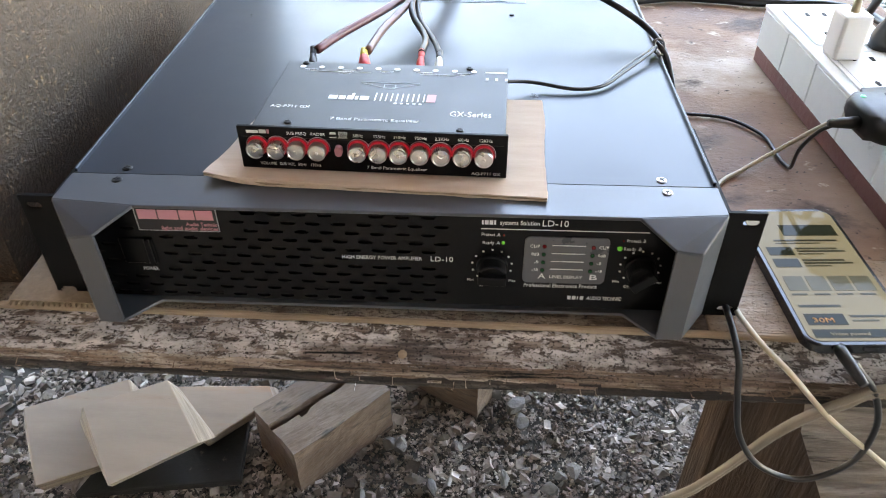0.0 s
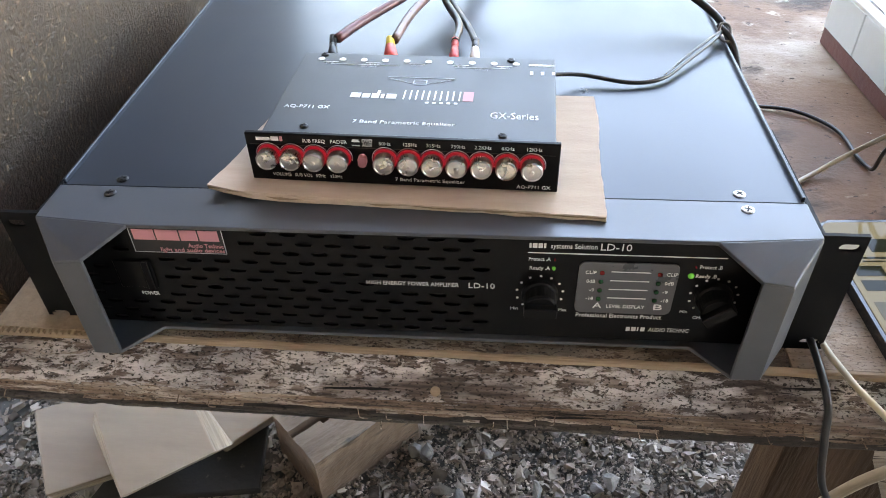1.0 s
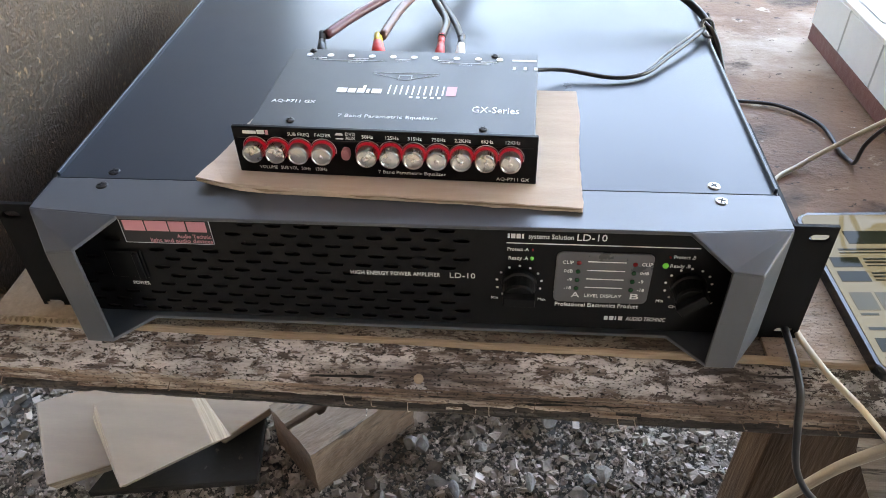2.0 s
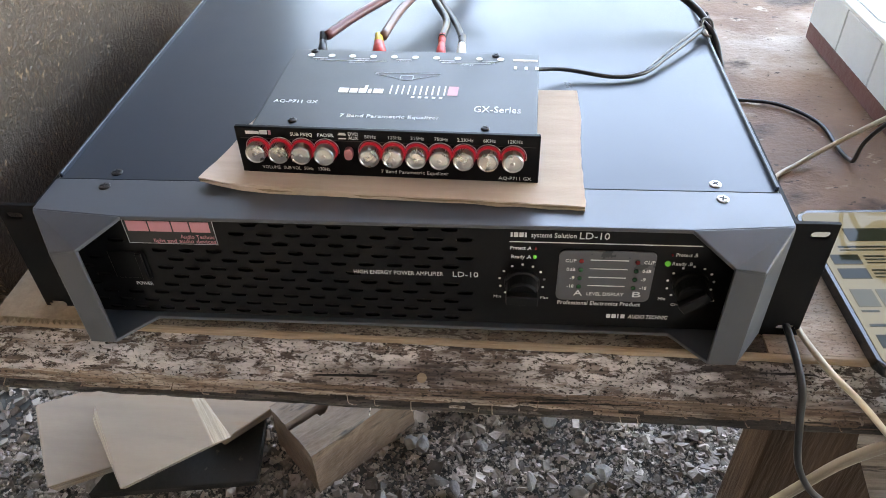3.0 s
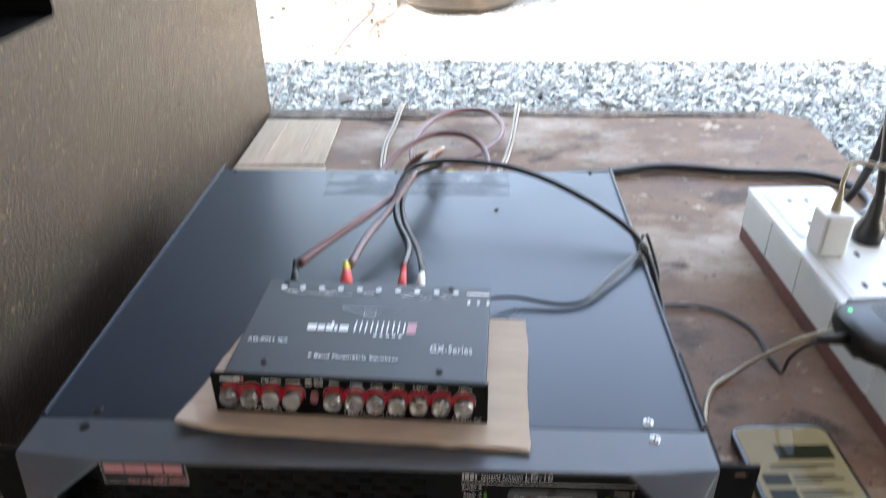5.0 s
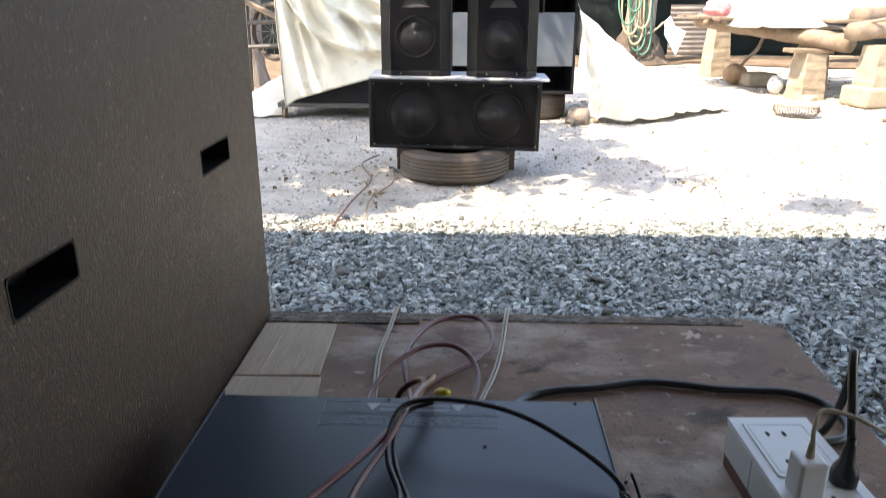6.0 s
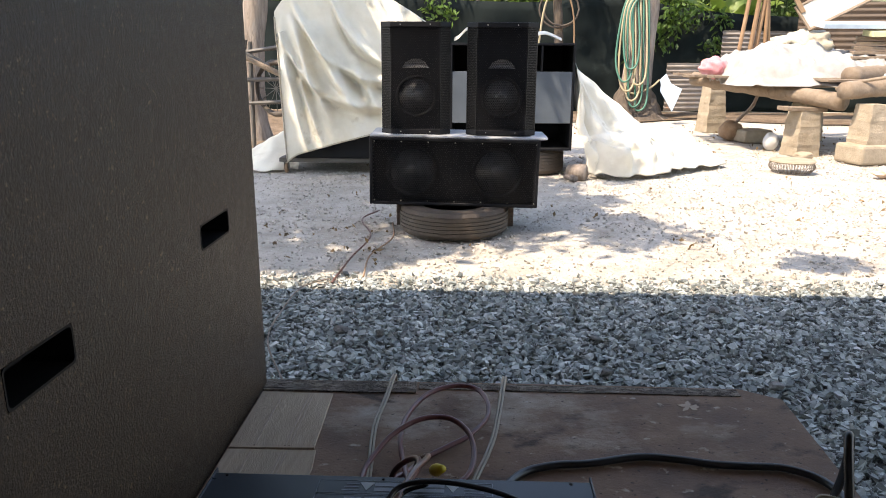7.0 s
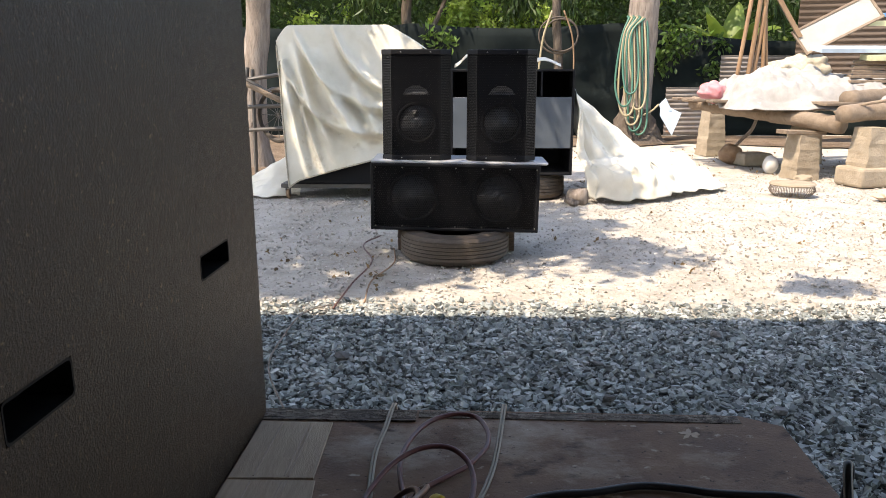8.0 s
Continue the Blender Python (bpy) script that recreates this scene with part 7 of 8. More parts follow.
cable("garden_hose", [(2.55, 12.26, -0.05), (2.70, 12.20, -0.12), (2.95, 12.18, -0.02), (3.10, 12.22, 0.10)], 0.016, M["hose_tan"], "tan hose end looped round the trunk", "hose", 6, "hung hoses")
for k, (cx, rr) in enumerate(((1.50, 0.34), (1.54, 0.30))):
    cable("coiled_wire", [(cx + rr * math.cos(a), 13.08 - 0.02 * k, 1.25 + rr * 0.9 * math.sin(a)) for a in [i * 2 * math.pi / 12 for i in range(13)]], 0.016, M["tyre"], "black wire coil hanging on the stem", "wire", 6, "coiled wires")
cable("hanging_hose", [(1.36, 12.9, 1.65), (1.22, 12.9, 1.2), (1.15, 12.9, 0.6), (1.10, 12.9, 0.0)], 0.018, M["hose_tan"], "tan hose hanging down", "hose", 6)
cable("hanging_hose", [(1.56, 12.9, 1.65), (1.72, 12.9, 1.2), (1.76, 12.9, 0.6), (1.70, 12.9, 0.1)], 0.014, M["bamboo"], "thin brown hose hanging down", "hose", 6)

# ---- net fence and greenery behind ----
bm = bmesh.new()
nx, nz = 120, 12
g = [[bm.verts.new((-9 + 24 * i / nx, 14.2 + 0.10 * math.sin(i * 0.9) + 0.08 * noise.noise(Vector((i * 0.2, j * 0.4, 0))), GROUND + (2.10 - 0.10 * abs(math.sin(i * 0.16)) - min(0.75, max(0, i - 58) * 0.018)) * j / nz)) for j in range(nz + 1)] for i in range(nx + 1)]
for p, q in zip(g, g[1:]):
    for j in range(nz):
        bm.faces.new((p[j], q[j], q[j + 1], p[j + 1]))
fence = thing("net_fence", pose(0, 0, 0), "sagging black shade net fence along the yard", "fence")
nt = part("net", bm, M["net"], fence, smooth=True)
nt.modifiers.new("thickness", "SOLIDIFY").thickness = 0.006
for i in range(9):
    bm = bmesh.new()
    tube(bm, [(-8 + 2.7 * i, 14.33, GROUND), (-8 + 2.7 * i, 14.33, GROUND + 2.05)], 0.035, 8, 1)
    part("post", bm, M["log"], fence)
rng = random.Random(9)
back = [(rng.uniform(-9, 14), rng.uniform(14.9, 18.5), rng.uniform(-0.2, 4.4), 0.75, 0.6, 0.6) for k in range(240)]
back = [c for c in back if not (3.5 < c[0] < 6.6 and c[1] < 16.2)]
hedge = leaf_cloud("hedge_foliage", back, 85000, 0.14, M["leaf_dark"], None, "dense dark green foliage behind the fence", 11)
tagged(hedge, "", "foliage", kind="stuff")
# Paler leaf clumps: the foliage's sunlit highlights are put into their colour.
bright = [(rng.uniform(-0.8, 1.6), rng.uniform(14.5, 15.2), rng.uniform(1.0, 2.1), 0.22, 0.2, 0.18) for k in range(16)] + [(rng.uniform(-8, 12), rng.uniform(14.6, 16.5), rng.uniform(0.9, 3.6), 0.30, 0.3, 0.22) for k in range(70)]
tagged(leaf_cloud("sunlit_foliage", bright, 15000, 0.12, M["leaf_pale"], None, "yellow-green leaves coloured as sunlit highlights in the foliage", 12), "", "foliage", kind="stuff")
hang = [(rng.uniform(-6, 6), rng.uniform(13.9, 14.8), rng.uniform(1.75, 3.3), 0.30, 0.2, 0.34) for k in range(46)]
hang = [c for c in hang if not 3.5 < c[0] < 5.7]
tagged(leaf_cloud("hanging_foliage", hang, 5200, 0.24, M["leaf_dark"], None, "long drooping dark leaves above the fence", 14, 2.6, 0.10), "", "foliage", kind="stuff")
creep = [(rng.choice((0.9, 2.2, 3.4, 3.6, 4.5, -0.5)) + rng.uniform(-0.4, 0.4), 14.05, rng.uniform(0.2, 1.4), 0.25, 0.06, 0.25) for k in range(16)]
tagged(leaf_cloud("creeper", creep, 900, 0.12, M["leaf"], None, "creeper leaves growing on the net", 13), "", "foliage", kind="stuff")
# Flat sheet; the shade deep behind the leaves is its near-black colour.
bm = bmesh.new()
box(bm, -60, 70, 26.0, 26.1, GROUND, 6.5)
solo("backdrop", bm, surface("shaded_woods_sheet", [(0.004, 0.007, 0.003), (0.014, 0.024, 0.008)], 1.6, rough=(0.9, 1.0), bump=0, spec=0.0), "flat near-black sheet for the shaded woods far behind", "backdrop", kind="structure")

ban = thing("banana_plant", pose(5.0, 14.8, GROUND), "banana plant with broad bright leaves behind the net", "plant")
bm = bmesh.new()
tube(bm, [(0, 0, 0), (0.02, 0, 0.9), (0, 0, 1.7)], 0.12, 10, 4, taper=0.07)
part("stem", bm, M["leaf_pale"], ban, smooth=True)
for k, (a, lean, L_) in enumerate(((170, 0.8, 1.3), (205, 0.5, 1.2), (140, 0.4, 1.4), (20, 0.9, 1.4), (-20, 0.6, 1.3), (60, 0.4, 1.5), (100, 0.7, 1.2), (-70, 0.7, 1.1), (185, 1.1, 1.1))):
    bm = bmesh.new()
    rows2 = []
    for i in range(13):
        f = i / 12
        hx = L_ * f * lean
        hz = 1.6 + L_ * (f * 0.9 - 0.65 * lean * f * f)
        wd = 0.20 * math.sin(math.pi * min(1, 0.08 + f * 0.92)) ** 0.7
        rows2.append([bm.verts.new((hx, s * wd, hz - abs(s) * wd * 0.5 + 0.015 * math.sin(i * 2 + s))) for s in (-1, -0.5, 0, 0.5, 1)])
    for p, q in zip(rows2, rows2[1:]):
        for j in range(4):
            bm.faces.new((p[j], q[j], q[j + 1], p[j + 1]))
    bmesh.ops.transform(bm, matrix=pose(0, 0, 0, 0, 0, a), verts=bm.verts)
    part("leaf", bm, M["leaf_pale"], ban, smooth=True)

# ---- corrugated sheets ----
def corrugated(name, m, w, h, label, pitch=0.075, material=None):
    b = bmesh.new()
    n = int(w / pitch * 6)
    g = [[b.verts.new((w * i / n - w / 2, 0.012 * math.sin(2 * math.pi * (w * i / n) / pitch), z)) for z in (0, h)] for i in range(n + 1)]
    for p, q in zip(g, g[1:]):
        b.faces.new((p[0], q[0], q[1], p[1]))
    o = solo(name, b, material or M["corrugated"], label, "metal sheet", "corrugated sheets", m=m, smooth=True)
    o.modifiers.new("thickness", "SOLIDIFY").thickness = 0.002
    return o


corrugated("corrugated_sheet", pose(3.22, 12.3, -0.02, -8, 90, 0), 0.78, 1.0, "rusty corrugated sheet leaning on its side")
corrugated("corrugated_sheet", pose(4.30, 13.0, 0.55, -8, 90, 0), 0.7, 1.3, "grey corrugated sheet leaning on the fence")
corrugated("corrugated_sheet", pose(5.3, 12.4, 1.25, 0, 90, -12), 2.0, 3.4, "rust-brown corrugated wall behind the bench", 0.09, M["rustwall"])
board("plastic_sheet", [(3.02, 11.75, 0.14), (2.98, 11.6, -0.05), (3.17, 11.55, -0.36), (3.34, 11.7, -0.02)], 0.006, M["bluewhite"], M["bluewhite"], "torn pale blue plastic sheet", "sheet")
board("plastic_sheet", [(2.98, 11.7, 0.12), (3.02, 11.68, -0.02), (3.18, 11.68, 0.02), (3.08, 11.72, 0.22)], 0.006, M["bluewhite"], M["bluewhite"], "small torn plastic scrap", "sheet")
bm = bmesh.new()
tube(bm, [(2.6, 10.2, GROUND + 0.03), (3.0, 10.1, GROUND + 0.03)], 0.035, 8, 3, wobble=0.2)
solo("fallen_branch", bm, M["log"], "short fallen branch on the ground", "branch", smooth=True)

# ---- log bench with covered goods ----
lb = thing("log_bench", pose(3.8, 8.4, GROUND), "rustic bench of heavy logs on concrete legs", "bench")


def at_bench(x, y, z):
    return (x - 3.8, y - 8.4, z - GROUND)


for pts, r in (([(2.88, 9.5, 0.22), (3.2, 9.0, 0.17), (3.55, 8.4, 0.11), (3.95, 7.85, 0.05)], 0.085), ([(3.85, 7.55, 0.17), (4.4, 7.75, 0.2), (5.2, 8.1, 0.22)], 0.09), ([(3.2, 9.7, 0.15), (4.4, 10.0, 0.16), (5.6, 10.3, 0.18)], 0.085), ([(4.1, 8.0, 0.30), (4.6, 8.3, 0.32), (5.4, 8.7, 0.34)], 0.10)):
    bm = bmesh.new()
    tube(bm, [at_bench(*p) for p in pts], r, 14, 8, wobble=0.16)
    part("log", bm, M["log"], lb, smooth=True)
bm = bmesh.new()
tube(bm, [at_bench(3.5, 8.45, 0.12), at_bench(3.75, 8.08, 0.08), at_bench(3.98, 7.75, 0.04)], 0.092, 14, 6, wobble=0.12)
part("log", bm, M["log"], lb, smooth=True)
for x, y, w0, w1, h in ((3.46, 10.5, 0.15, 0.11, 0.70), (3.70, 8.05, 0.145, 0.115, 0.49), (4.17, 7.52, 0.165, 0.12, 0.60), (4.4, 9.6, 0.16, 0.12, 0.62), (5.3, 8.6, 0.16, 0.12, 0.7)):
    bm = bmesh.new()
    vs = box(bm, -w0, w0, -w0, w0, 0, h)
    for v in bm.verts:
        if v.co.z > 0:
            v.co.x *= w1 / w0
            v.co.y *= w1 / w0
    bmesh.ops.subdivide_edges(bm, edges=bm.edges, cuts=14, use_grid_fill=True)
    for v in bm.verts:
        v.co += 0.010 * noise.noise_vector(v.co * 9)
        v.co *= 1.0
        if 0.05 < v.co.z < h - 0.05:
            s = 1 + 0.018 * math.sin(v.co.z * 60 + 3 * v.co.x) + 0.02 * noise.noise(Vector((v.co.x * 4, v.co.y * 4, v.co.z * 30)))
            v.co.x *= s
            v.co.y *= s
    bmesh.ops.transform(bm, matrix=pose(*at_bench(x, y, GROUND), 0, 0, 14), verts=bm.verts)
    part("leg", bm, M["concrete"], lb, "tapered ridged concrete leg")
for x, y, s, h in ((4.17, 7.50, 0.25, 0.20), (3.62, 9.3, 0.2, 0.16)):
    bm = bmesh.new()
    box(bm, -s, s, -s * 0.8, s * 0.8, 0, h, 0.03, 2)
    bmesh.ops.transform(bm, matrix=pose(*at_bench(x, y, GROUND), 0, 0, 14), verts=bm.verts)
    part("footing", bm, M["concrete"], lb, "worn concrete footing")
bm = bmesh.new()
box(bm, -0.24, 0.24, -0.10, 0.10, 0.0, 0.045, 0.006)
bmesh.ops.transform(bm, matrix=pose(*at_bench(3.66, 8.02, -0.07), 0, 2, 10), verts=bm.verts)
part("cap_board", bm, M["log"], lb)
for k in range(9):
    bm = bmesh.new()
    y = 8.05 + 0.21 * k
    box(bm, -0.92 + 0.2 * math.sin(k), 1.45, -0.085, 0.085, 0, 0.03, 0.004)
    bmesh.ops.transform(bm, matrix=pose(*at_bench(4.42 - 0.13 * k + (0.28 if k < 3 else 0), y, 0.245 + 0.006 * (k % 3)), 0, 0, 10), verts=bm.verts)
    part("plank", bm, M["log"], lb)


def sacks(u, v):
    x, y = 2.98 + 2.5 * u, 9.95 - 1.75 * v - 0.30 * u
    z = 0.325 + (0.17 + 0.17 * math.exp(-((u - 0.30) / 0.22) ** 2)) * math.sin(math.pi * min(1, v * 1.05)) * (0.6 + 0.5 * math.sin(u * 3.0)) + 0.10 * noise.noise(Vector((x * 3, y * 3, 0))) + 0.07 * noise.noise(Vector((x * 8, y * 8, 5))) + 0.03 * noise.noise(Vector((x * 21, y * 21, 8)))
    if v > 0.88:
        z = 0.31 - (v - 0.88) * 1.2 + 0.04 * math.sin(u * 22)
    if u < 0.08:
        z -= (0.08 - u) * 2.6
    return (x, y, max(z, 0.19))


cloth("white_sacking", sacks, 120, 84, M["cloth"], "crumpled white sacking covering goods on the bench", "sacking", 0.006)
bm = bmesh.new()
bmesh.ops.create_icosphere(bm, subdivisions=4, radius=1.0)
for v in bm.verts:
    v.co = Vector((v.co.x * 0.17, v.co.y * 0.16, v.co.z * 0.13)) * (1 + 0.25 * noise.noise(v.co * 2.2))
solo("red_sack", bm, M["redcloth"], "red printed sack end under the white sacking", "sack", smooth=True, m=pose(2.98, 9.05, 0.36, 0, 10, 25))
bm = bmesh.new()
bmesh.ops.create_icosphere(bm, subdivisions=4, radius=1.0)
for v in bm.verts:
    v.co = Vector((v.co.x * 0.36, v.co.y * 0.26, v.co.z * 0.19)) * (1 + 0.35 * noise.noise(v.co * 1.8) + 0.16 * noise.noise(v.co * 5)+ 0.02 * noise.noise(v.co * 12))
solo("grey_sack", bm, M["hemcloth"], "grey-brown bundle on the bench", "bundle", smooth=True, m=pose(4.05, 9.1, 0.62))
pu, pv = Vector((0.889, 0.0, 0.459)).normalized(), Vector((0.41, -0.45, -0.79)).normalized()
pn = pu.cross(pv)
pan = thing("framed_panel", Matrix(((pu.x, pv.x, pn.x, 4.366), (pu.y, pv.y, pn.y, 9.0), (pu.z, pv.z, pn.z, 1.15), (0, 0, 0, 1))), "white panel in a wooden frame tilted on the goods", "panel")
bm = bmesh.new()
box(bm, -0.45, 0.45, -0.145, 0.145, -0.006, 0.006)
part("panel", bm, M["white_frame"], pan)
for q in ((-0.48, 0.48, 0.145, 0.175), (-0.48, 0.48, -0.175, -0.145), (-0.48, -0.45, -0.145, 0.145), (0.45, 0.48, -0.145, 0.145)):
    bm = bmesh.new()
    box(bm, *q, -0.018, 0.018, 0.003)
    part("frame_rail", bm, M["log"], pan)
for k, (pts, r) in enumerate((([(3.36, 9.4, 0.40), (3.60, 9.5, 2.3)], 0.026), ([(3.50, 9.4, 0.40), (3.66, 9.5, 2.3)], 0.03), ([(3.58, 9.45, 0.40), (3.74, 9.5, 2.3)], 0.03), ([(3.72, 9.45, 0.40), (3.64, 9.5, 2.3)], 0.024), ([(3.80, 9.5, 0.40), (3.60, 9.45, 2.3)], 0.026))):
    bm = bmesh.new()
    tube(bm, [pts[0], tuple((Vector(pts[0]) + Vector(pts[1])) / 2 + Vector((0.02 * math.sin(k), 0, 0))), pts[1]], r, 8, 4)
    solo("bamboo_pole", bm, M["bamboo"], "brown pole leaning behind the bench", "pole", "leaning poles", smooth=True)
board("wood_strip", [(3.50, 9.1, 1.72), (3.55, 9.1, 1.74), (3.98, 9.0, 1.02), (3.93, 9.0, 1.0)], 0.03, M["bamboo"], M["log"], "tan wooden strip leaning on the panel", "strip")
board("blue_board", [(3.95, 8.7, 0.90), (4.0, 8.5, 0.86), (4.9, 8.6, 0.86), (4.9, 8.85, 0.90)], 0.05, M["bluewhite"], M["bluewhite"], "pale blue plastic tray on the goods", "tray")
board("yellow_board", [(4.55, 8.75, 0.80), (4.55, 8.5, 0.78), (5.4, 8.5, 0.80), (5.4, 8.8, 0.82)], 0.06, M["paleyellow"], M["paleyellow"], "pale yellow board on the goods", "board")
board("yellow_board", [(4.45, 9.2, 1.22), (4.45, 9.0, 1.20), (5.4, 9.0, 1.18), (5.4, 9.25, 1.20)], 0.06, M["paleyellow"], M["paleyellow"], "pale yellow board higher on the pile", "board")
board("blue_strip", [(4.6, 9.2, 1.30), (4.6, 9.0, 1.28), (5.5, 9.0, 1.27), (5.5, 9.25, 1.29)], 0.04, M["blue"], M["blue"], "blue plastic strip on the pile", "strip")
for k in range(6):
    board("loose_plank", [(4.3 + 0.04 * k, 8.55 + 0.05 * k, 0.46 + 0.055 * k), (4.3 + 0.03 * k, 8.4 + 0.05 * k, 0.45 + 0.055 * k), (5.6, 8.6 + 0.03 * k, 0.46 + 0.05 * k), (5.6, 8.75 + 0.03 * k, 0.47 + 0.05 * k)], 0.03, M["log"], M["log"], "weathered loose plank in the pile", "plank", "loose planks")
bm = bmesh.new()
tube(bm, [(3.85, 7.72, 0.18), (4.1, 7.55, 0.28), (4.6, 7.4, 0.36)], 0.018, 8, 4, wobble=0.2)
solo("stick", bm, M["log"], "bent grey stick lying on the log", "stick", smooth=True)
bm = bmesh.new()
tube(bm, [(3.42, 9.40, -0.34), (3.50, 9.38, -0.24), (3.60, 9.35, -0.12), (3.66, 9.36, 0.02)], 0.022, 8, 4, wobble=0.2)
solo("bent_root", bm, M["bark"], "bent brown root against the bench leg", "root", smooth=True)


def boulder(name, m, sx, sy, sz, material, label, category, seed, rough_=0.22, group=""):
    b = bmesh.new()
    bmesh.ops.create_icosphere(b, subdivisions=2 if sx < 0.05 else 3, radius=1.0)
    cuts = random.Random(int(seed * 10))
    planes = [(Vector((cuts.gauss(0, 1), cuts.gauss(0, 1), cuts.gauss(0, 1))).normalized(), cuts.uniform(0.45, 0.8)) for _ in range(9)] if rough_ > 0.3 else []
    for v in b.verts:
        for nrm, far in planes:
            over = v.co.dot(nrm) - far
            if over > 0:
                v.co -= nrm * over
        k = 1 + rough_ * (0.4 if planes else 1.0) * noise.noise(v.co * 1.7 + Vector((seed, 0, 0))) + rough_ * 0.15 * noise.noise(v.co * 4 + Vector((0, seed, 0)))
        v.co = Vector((v.co.x * sx, v.co.y * sy, v.co.z * sz)) * k
    lo_ = min(v.co.z for v in b.verts)
    for v in b.verts:
        v.co.z -= lo_ + sz * 0.06
    return solo(name, b, material, label, category, group, smooth=rough_ < 0.15, m=m)


boulder("white_stone", pose(3.53, 8.45, GROUND), 0.085, 0.085, 0.11, M["eggwhite"], "smooth white egg-shaped stone", "stone", 2, 0.05)
boulder("coconut_husk", pose(3.38, 9.40, GROUND), 0.15, 0.12, 0.13, M["brownstone"], "brown coconut husk beside the bench leg", "coconut", 4, 0.12)
boulder("flat_stone", pose(3.62, 7.75, GROUND), 0.11, 0.08, 0.04, M["concrete"], "flat pale stone at the bench leg", "stone", 6)
boulder("crumpled_sack", pose(3.92, 6.5, GROUND), 0.20, 0.10, 0.06, M["card"], "crumpled brown sack on the gravel", "sack", 9, 0.3)

fan = thing("fan_guard", pose(3.10, 6.78, GROUND), "round wire fan guard with a pale disc lying on the ground", "fan guard")
bm = bmesh.new()
lathe(bm, [(0.20, 0.105), (0.21, 0.115), (0.20, 0.128), (0.12, 0.135), (0.01, 0.138)], 36)
part("disc", bm, M["concrete"], fan, "pale dusty disc")
for k in range(44):
    a = 2 * math.pi * k / 44
    bm = bmesh.new()
    tube(bm, [(0.19 * math.cos(a), 0.19 * math.sin(a), 0.105), (0.205 * math.cos(a), 0.205 * math.sin(a), 0.06), (0.17 * math.cos(a), 0.17 * math.sin(a), 0.012)], 0.0035, 4, 3)
    part("guard_wire", bm, M["bark"], fan)

# ---- wires on the ground ----
cable("ground_wire", [(-0.061, 0.862, -0.10), (-0.10, 0.95, -0.30), (-0.30, 1.35, GROUND + 0.03), (-0.55, 1.9, GROUND + 0.03), (-0.72, 2.3, GROUND + 0.03), (-0.75, 2.65, GROUND + 0.03), (-0.74, 3.0, GROUND + 0.02), (-0.60, 3.2, GROUND + 0.012)], 0.0035, M["bark"], "dusty wire trailing over the gravel", "cable", 6)
cable("ground_wire", [(-0.62, 3.1, GROUND + 0.012), (-0.60, 3.55, GROUND + 0.012), (-0.56, 4.05, GROUND + 0.012), (-0.68, 4.5, GROUND + 0.012), (-0.60, 4.8, GROUND + 0.012)], 0.006, M["bare_wire"], "brown wire trailing over the yard", "cable", 6)
cable("ground_wire", [(-0.48, 3.2, GROUND + 0.012), (-0.50, 3.6, GROUND + 0.012), (-0.42, 4.0, GROUND + 0.012), (-0.46, 4.4, GROUND + 0.012)], 0.005, M["brownstone"], "thin brown wire on the yard", "cable", 6)


# ---- dry leaves lying about ----
r_ = np.random.default_rng(41)
lit = []
while len(lit) < 420:
    x, y = r_.uniform(-2.2, 5.4), r_.uniform(3.4, 11.5)
    near = math.exp(-((x - 3.2) ** 2 + (y - 10.0) ** 2) / 4.0) + 0.6 * math.exp(-((x + 0.4) ** 2 + (y - 3.8) ** 2) / 1.2) + 0.08
    if r_.uniform(0, 1) < near and -0.3 - 0.4 * y < x < 0.4 + 0.75 * y:
        lit.append((x, y, GROUND + 0.014, 0.03, 0.03, 0.004))
tagged(leaf_cloud("leaf_litter", lit, 800, 0.034, M["leaf_dry"], None, "dry brown leaves scattered over the yard", 43, 0.0, 0.28), "", "leaves", kind="stuff")

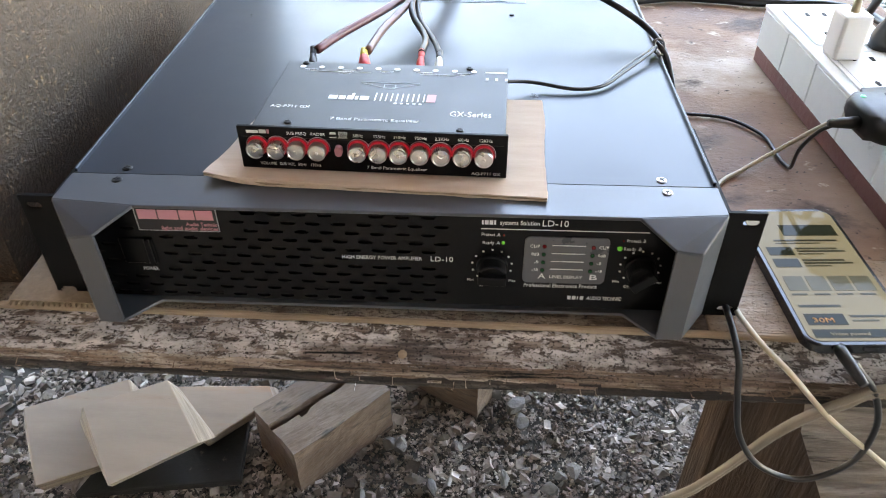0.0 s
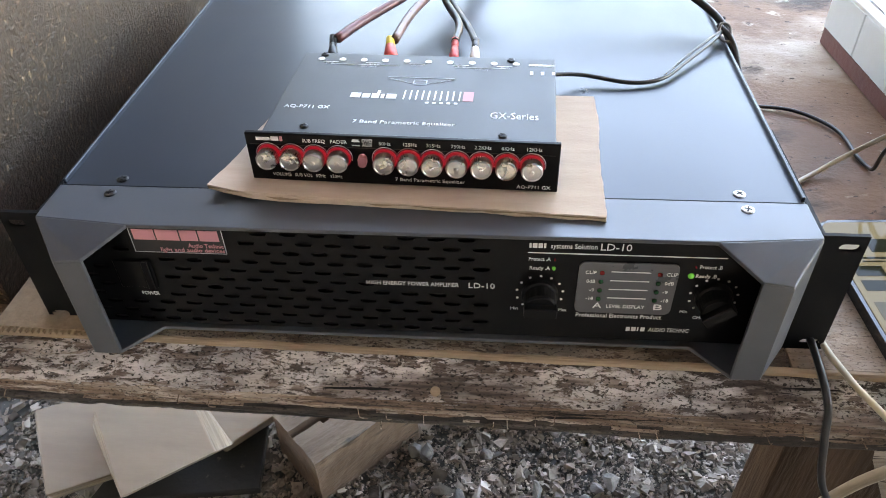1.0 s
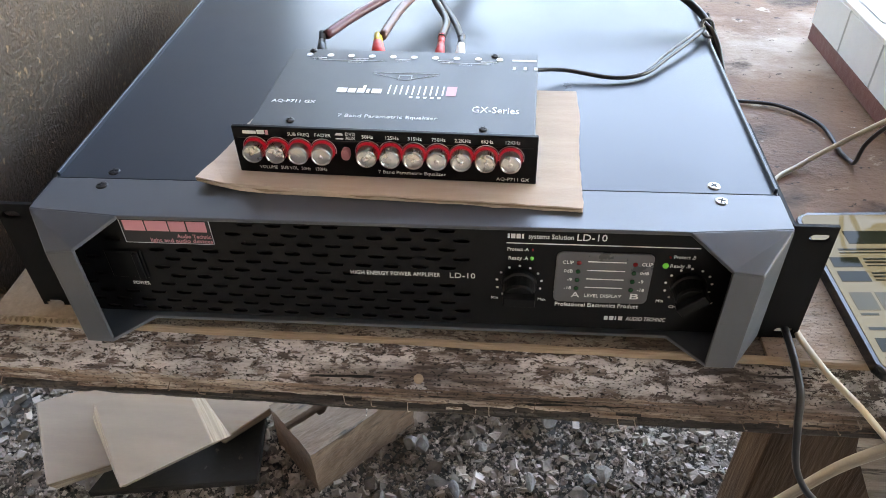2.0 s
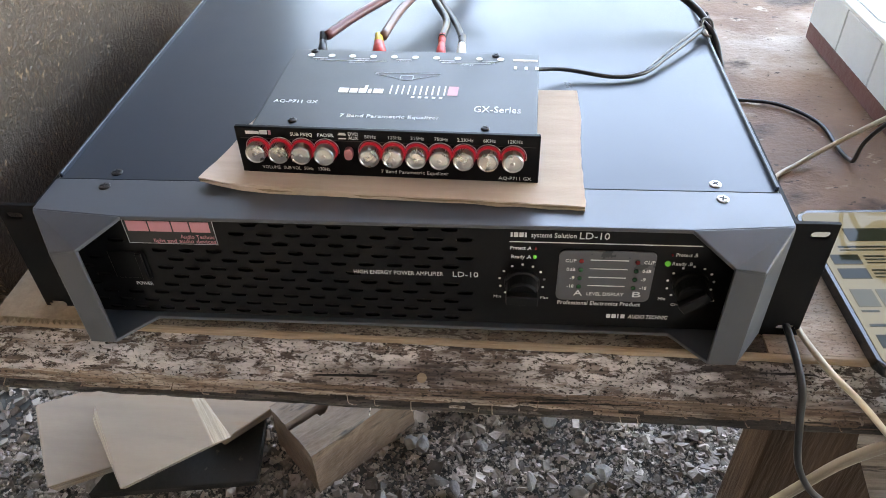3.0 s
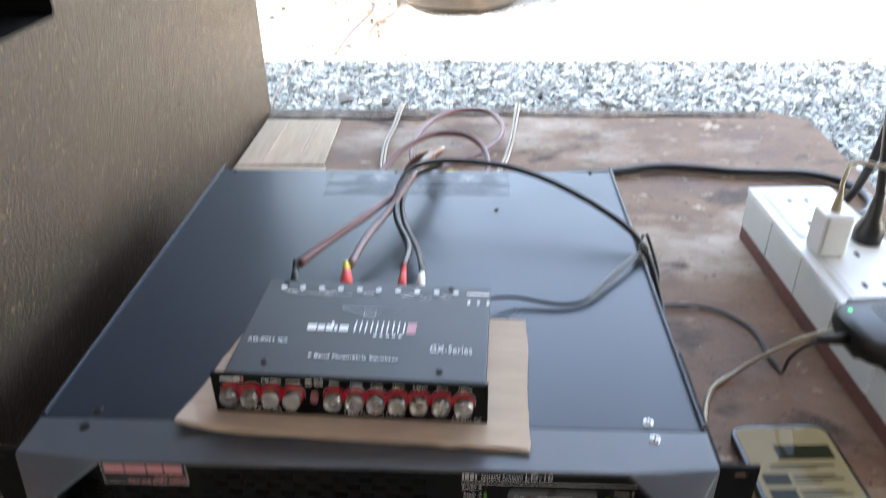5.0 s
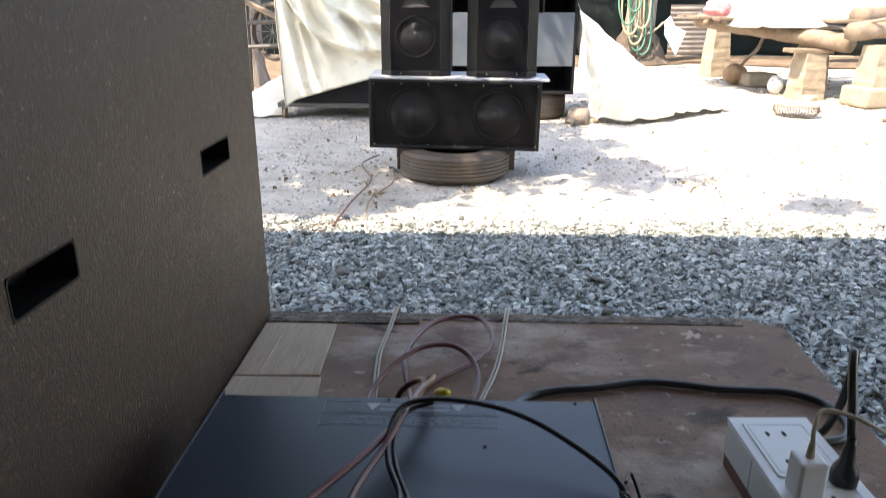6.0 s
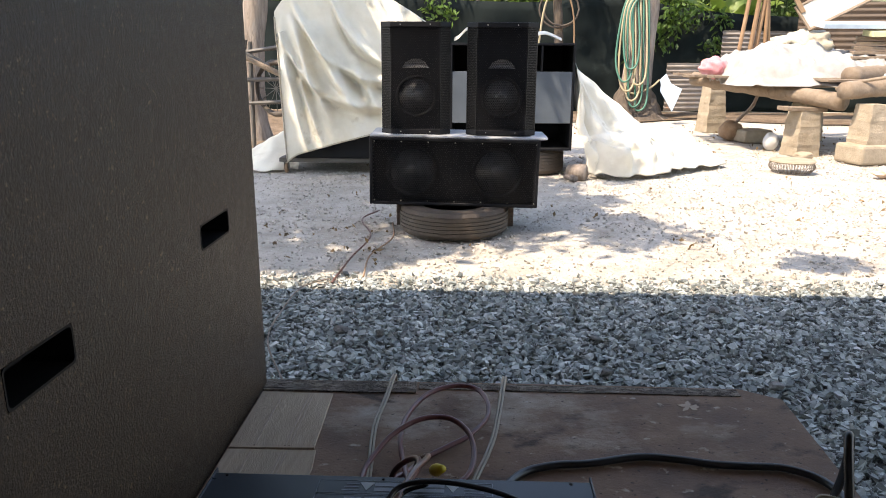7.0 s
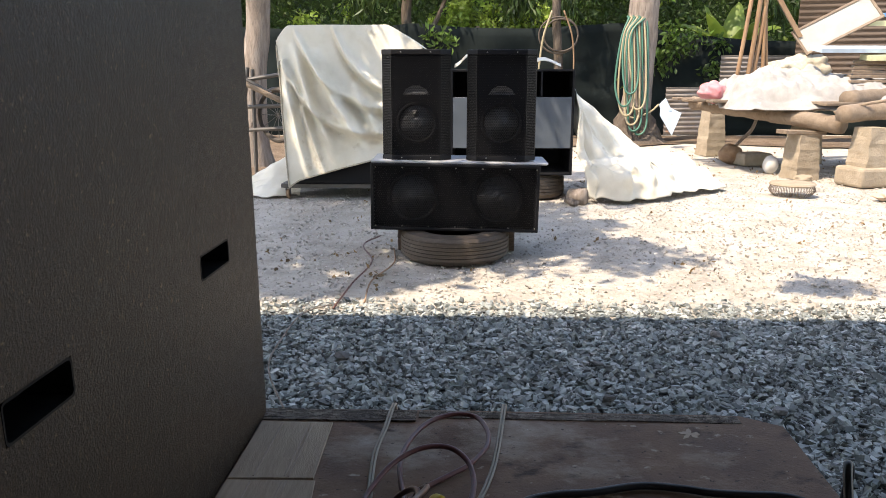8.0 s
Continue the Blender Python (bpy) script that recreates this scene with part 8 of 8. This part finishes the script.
# ---- gravel ----
def stones(name, count, area, size, material, label, seed, keep=None, lift=0.4, clump=None):
    r = np.random.default_rng(seed)
    cube = np.array([(x, y, z) for x in (-1, 1) for y in (-1, 1) for z in (-1, 1)], float)
    tris = np.array([(0, 1, 3), (0, 3, 2), (4, 6, 7), (4, 7, 5), (0, 4, 5), (0, 5, 1), (2, 3, 7), (2, 7, 6), (0, 2, 6), (0, 6, 4), (1, 5, 7), (1, 7, 3)])
    p = np.stack([r.uniform(area[0], area[1], count), r.uniform(area[2], area[3], count)], 1)
    if keep is not None:
        p = p[keep(p[:, 0], p[:, 1], r)]
    n = len(p)
    v = cube[None] * r.uniform(0.38, 1.0, (n, 8, 3))
    s = size[0] + (size[1] - size[0]) * r.uniform(0, 1, n) ** 2.2
    v = v * (np.stack([r.uniform(0.8, 1.35, n), r.uniform(0.6, 1.0, n), r.uniform(0.26, 0.62, n)], 1) * s[:, None] / 2)[:, None]
    q = r.normal(0, 1, (n, 4)) * np.array([1.6, 0.35, 0.35, 1.3])
    q /= np.linalg.norm(q, axis=1)[:, None]
    w_, x, y, z = q.T
    R = np.stack([1 - 2 * (y * y + z * z), 2 * (x * y - z * w_), 2 * (x * z + y * w_), 2 * (x * y + z * w_), 1 - 2 * (x * x + z * z), 2 * (y * z - x * w_), 2 * (x * z - y * w_), 2 * (y * z + x * w_), 1 - 2 * (x * x + y * y)], 1).reshape(n, 3, 3)
    v = np.einsum("nij,nkj->nki", R, v)
    v[:, :, :2] += p[:, None]
    v[:, :, 2] += GROUND - 0.004 + (s * lift * r.uniform(0.3, 1.0, n))[:, None]
    f = (np.arange(n)[:, None, None] * 8 + tris[None]).reshape(-1, 3)
    me = bpy.data.meshes.new(name)
    me.vertices.add(n * 8)
    me.vertices.foreach_set("co", v.astype(np.float32).ravel())
    me.loops.add(len(f) * 3)
    me.loops.foreach_set("vertex_index", f.astype(np.int32).ravel())
    me.polygons.add(len(f))
    me.polygons.foreach_set("loop_start", np.arange(0, len(f) * 3, 3, dtype=np.int32))
    me.update()
    me.validate()
    me.shade_flat()
    me.materials.append(material)
    return tagged(new(name, me), label, "gravel", kind="stuff")


stones("gravel", 92000, (-1.35, 2.9, 0.72, 3.5), (0.008, 0.038), M["gravel"], "loose crushed blue-grey gravel before the table", 21,
       lambda x, y, r: (x < 0.35 + 0.75 * (y + 0.2)) & (x > -0.15 - 0.36 * (y + 0.3)) & (r.uniform(0, 1, len(x)) < np.clip((3.32 - y) / 0.42, 0, 1)))
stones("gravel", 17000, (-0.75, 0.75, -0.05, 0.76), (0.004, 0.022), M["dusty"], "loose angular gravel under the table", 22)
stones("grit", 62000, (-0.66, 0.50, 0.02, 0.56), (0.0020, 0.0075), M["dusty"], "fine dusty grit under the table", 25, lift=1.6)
stones("gravel_chips", 26000, (-2.4, 4.8, 3.0, 8.5), (0.006, 0.026), M["chips"], "pale stone chips scattered over the yard", 23, lambda x, y, r: (x < 0.4 + 0.72 * (y + 0.3)) & (x > -0.3 - 0.40 * y), 0.25)
rng = random.Random(31)
for k in range(26):
    boulder("stone", pose(rng.uniform(-0.10, 0.27), rng.uniform(0.14, 0.46), GROUND + 0.008, rng.uniform(-20, 20), rng.uniform(-20, 20), rng.uniform(0, 360)), rng.uniform(0.010, 0.023), rng.uniform(0.008, 0.016), rng.uniform(0.007, 0.013), M["stone"], "grey angular stone under the table", "stone", k * 3.1, 0.42, "larger stones")
for k in range(14):
    boulder("stone", pose(rng.uniform(-0.5, 1.4), rng.uniform(1.0, 2.8), GROUND + 0.010, rng.uniform(-20, 20), rng.uniform(-20, 20), rng.uniform(0, 360)), rng.uniform(0.025, 0.045), rng.uniform(0.02, 0.03), rng.uniform(0.014, 0.022), M["stone"], "larger grey stone among the gravel", "stone", 100 + k * 2.7, 0.35, "larger stones")
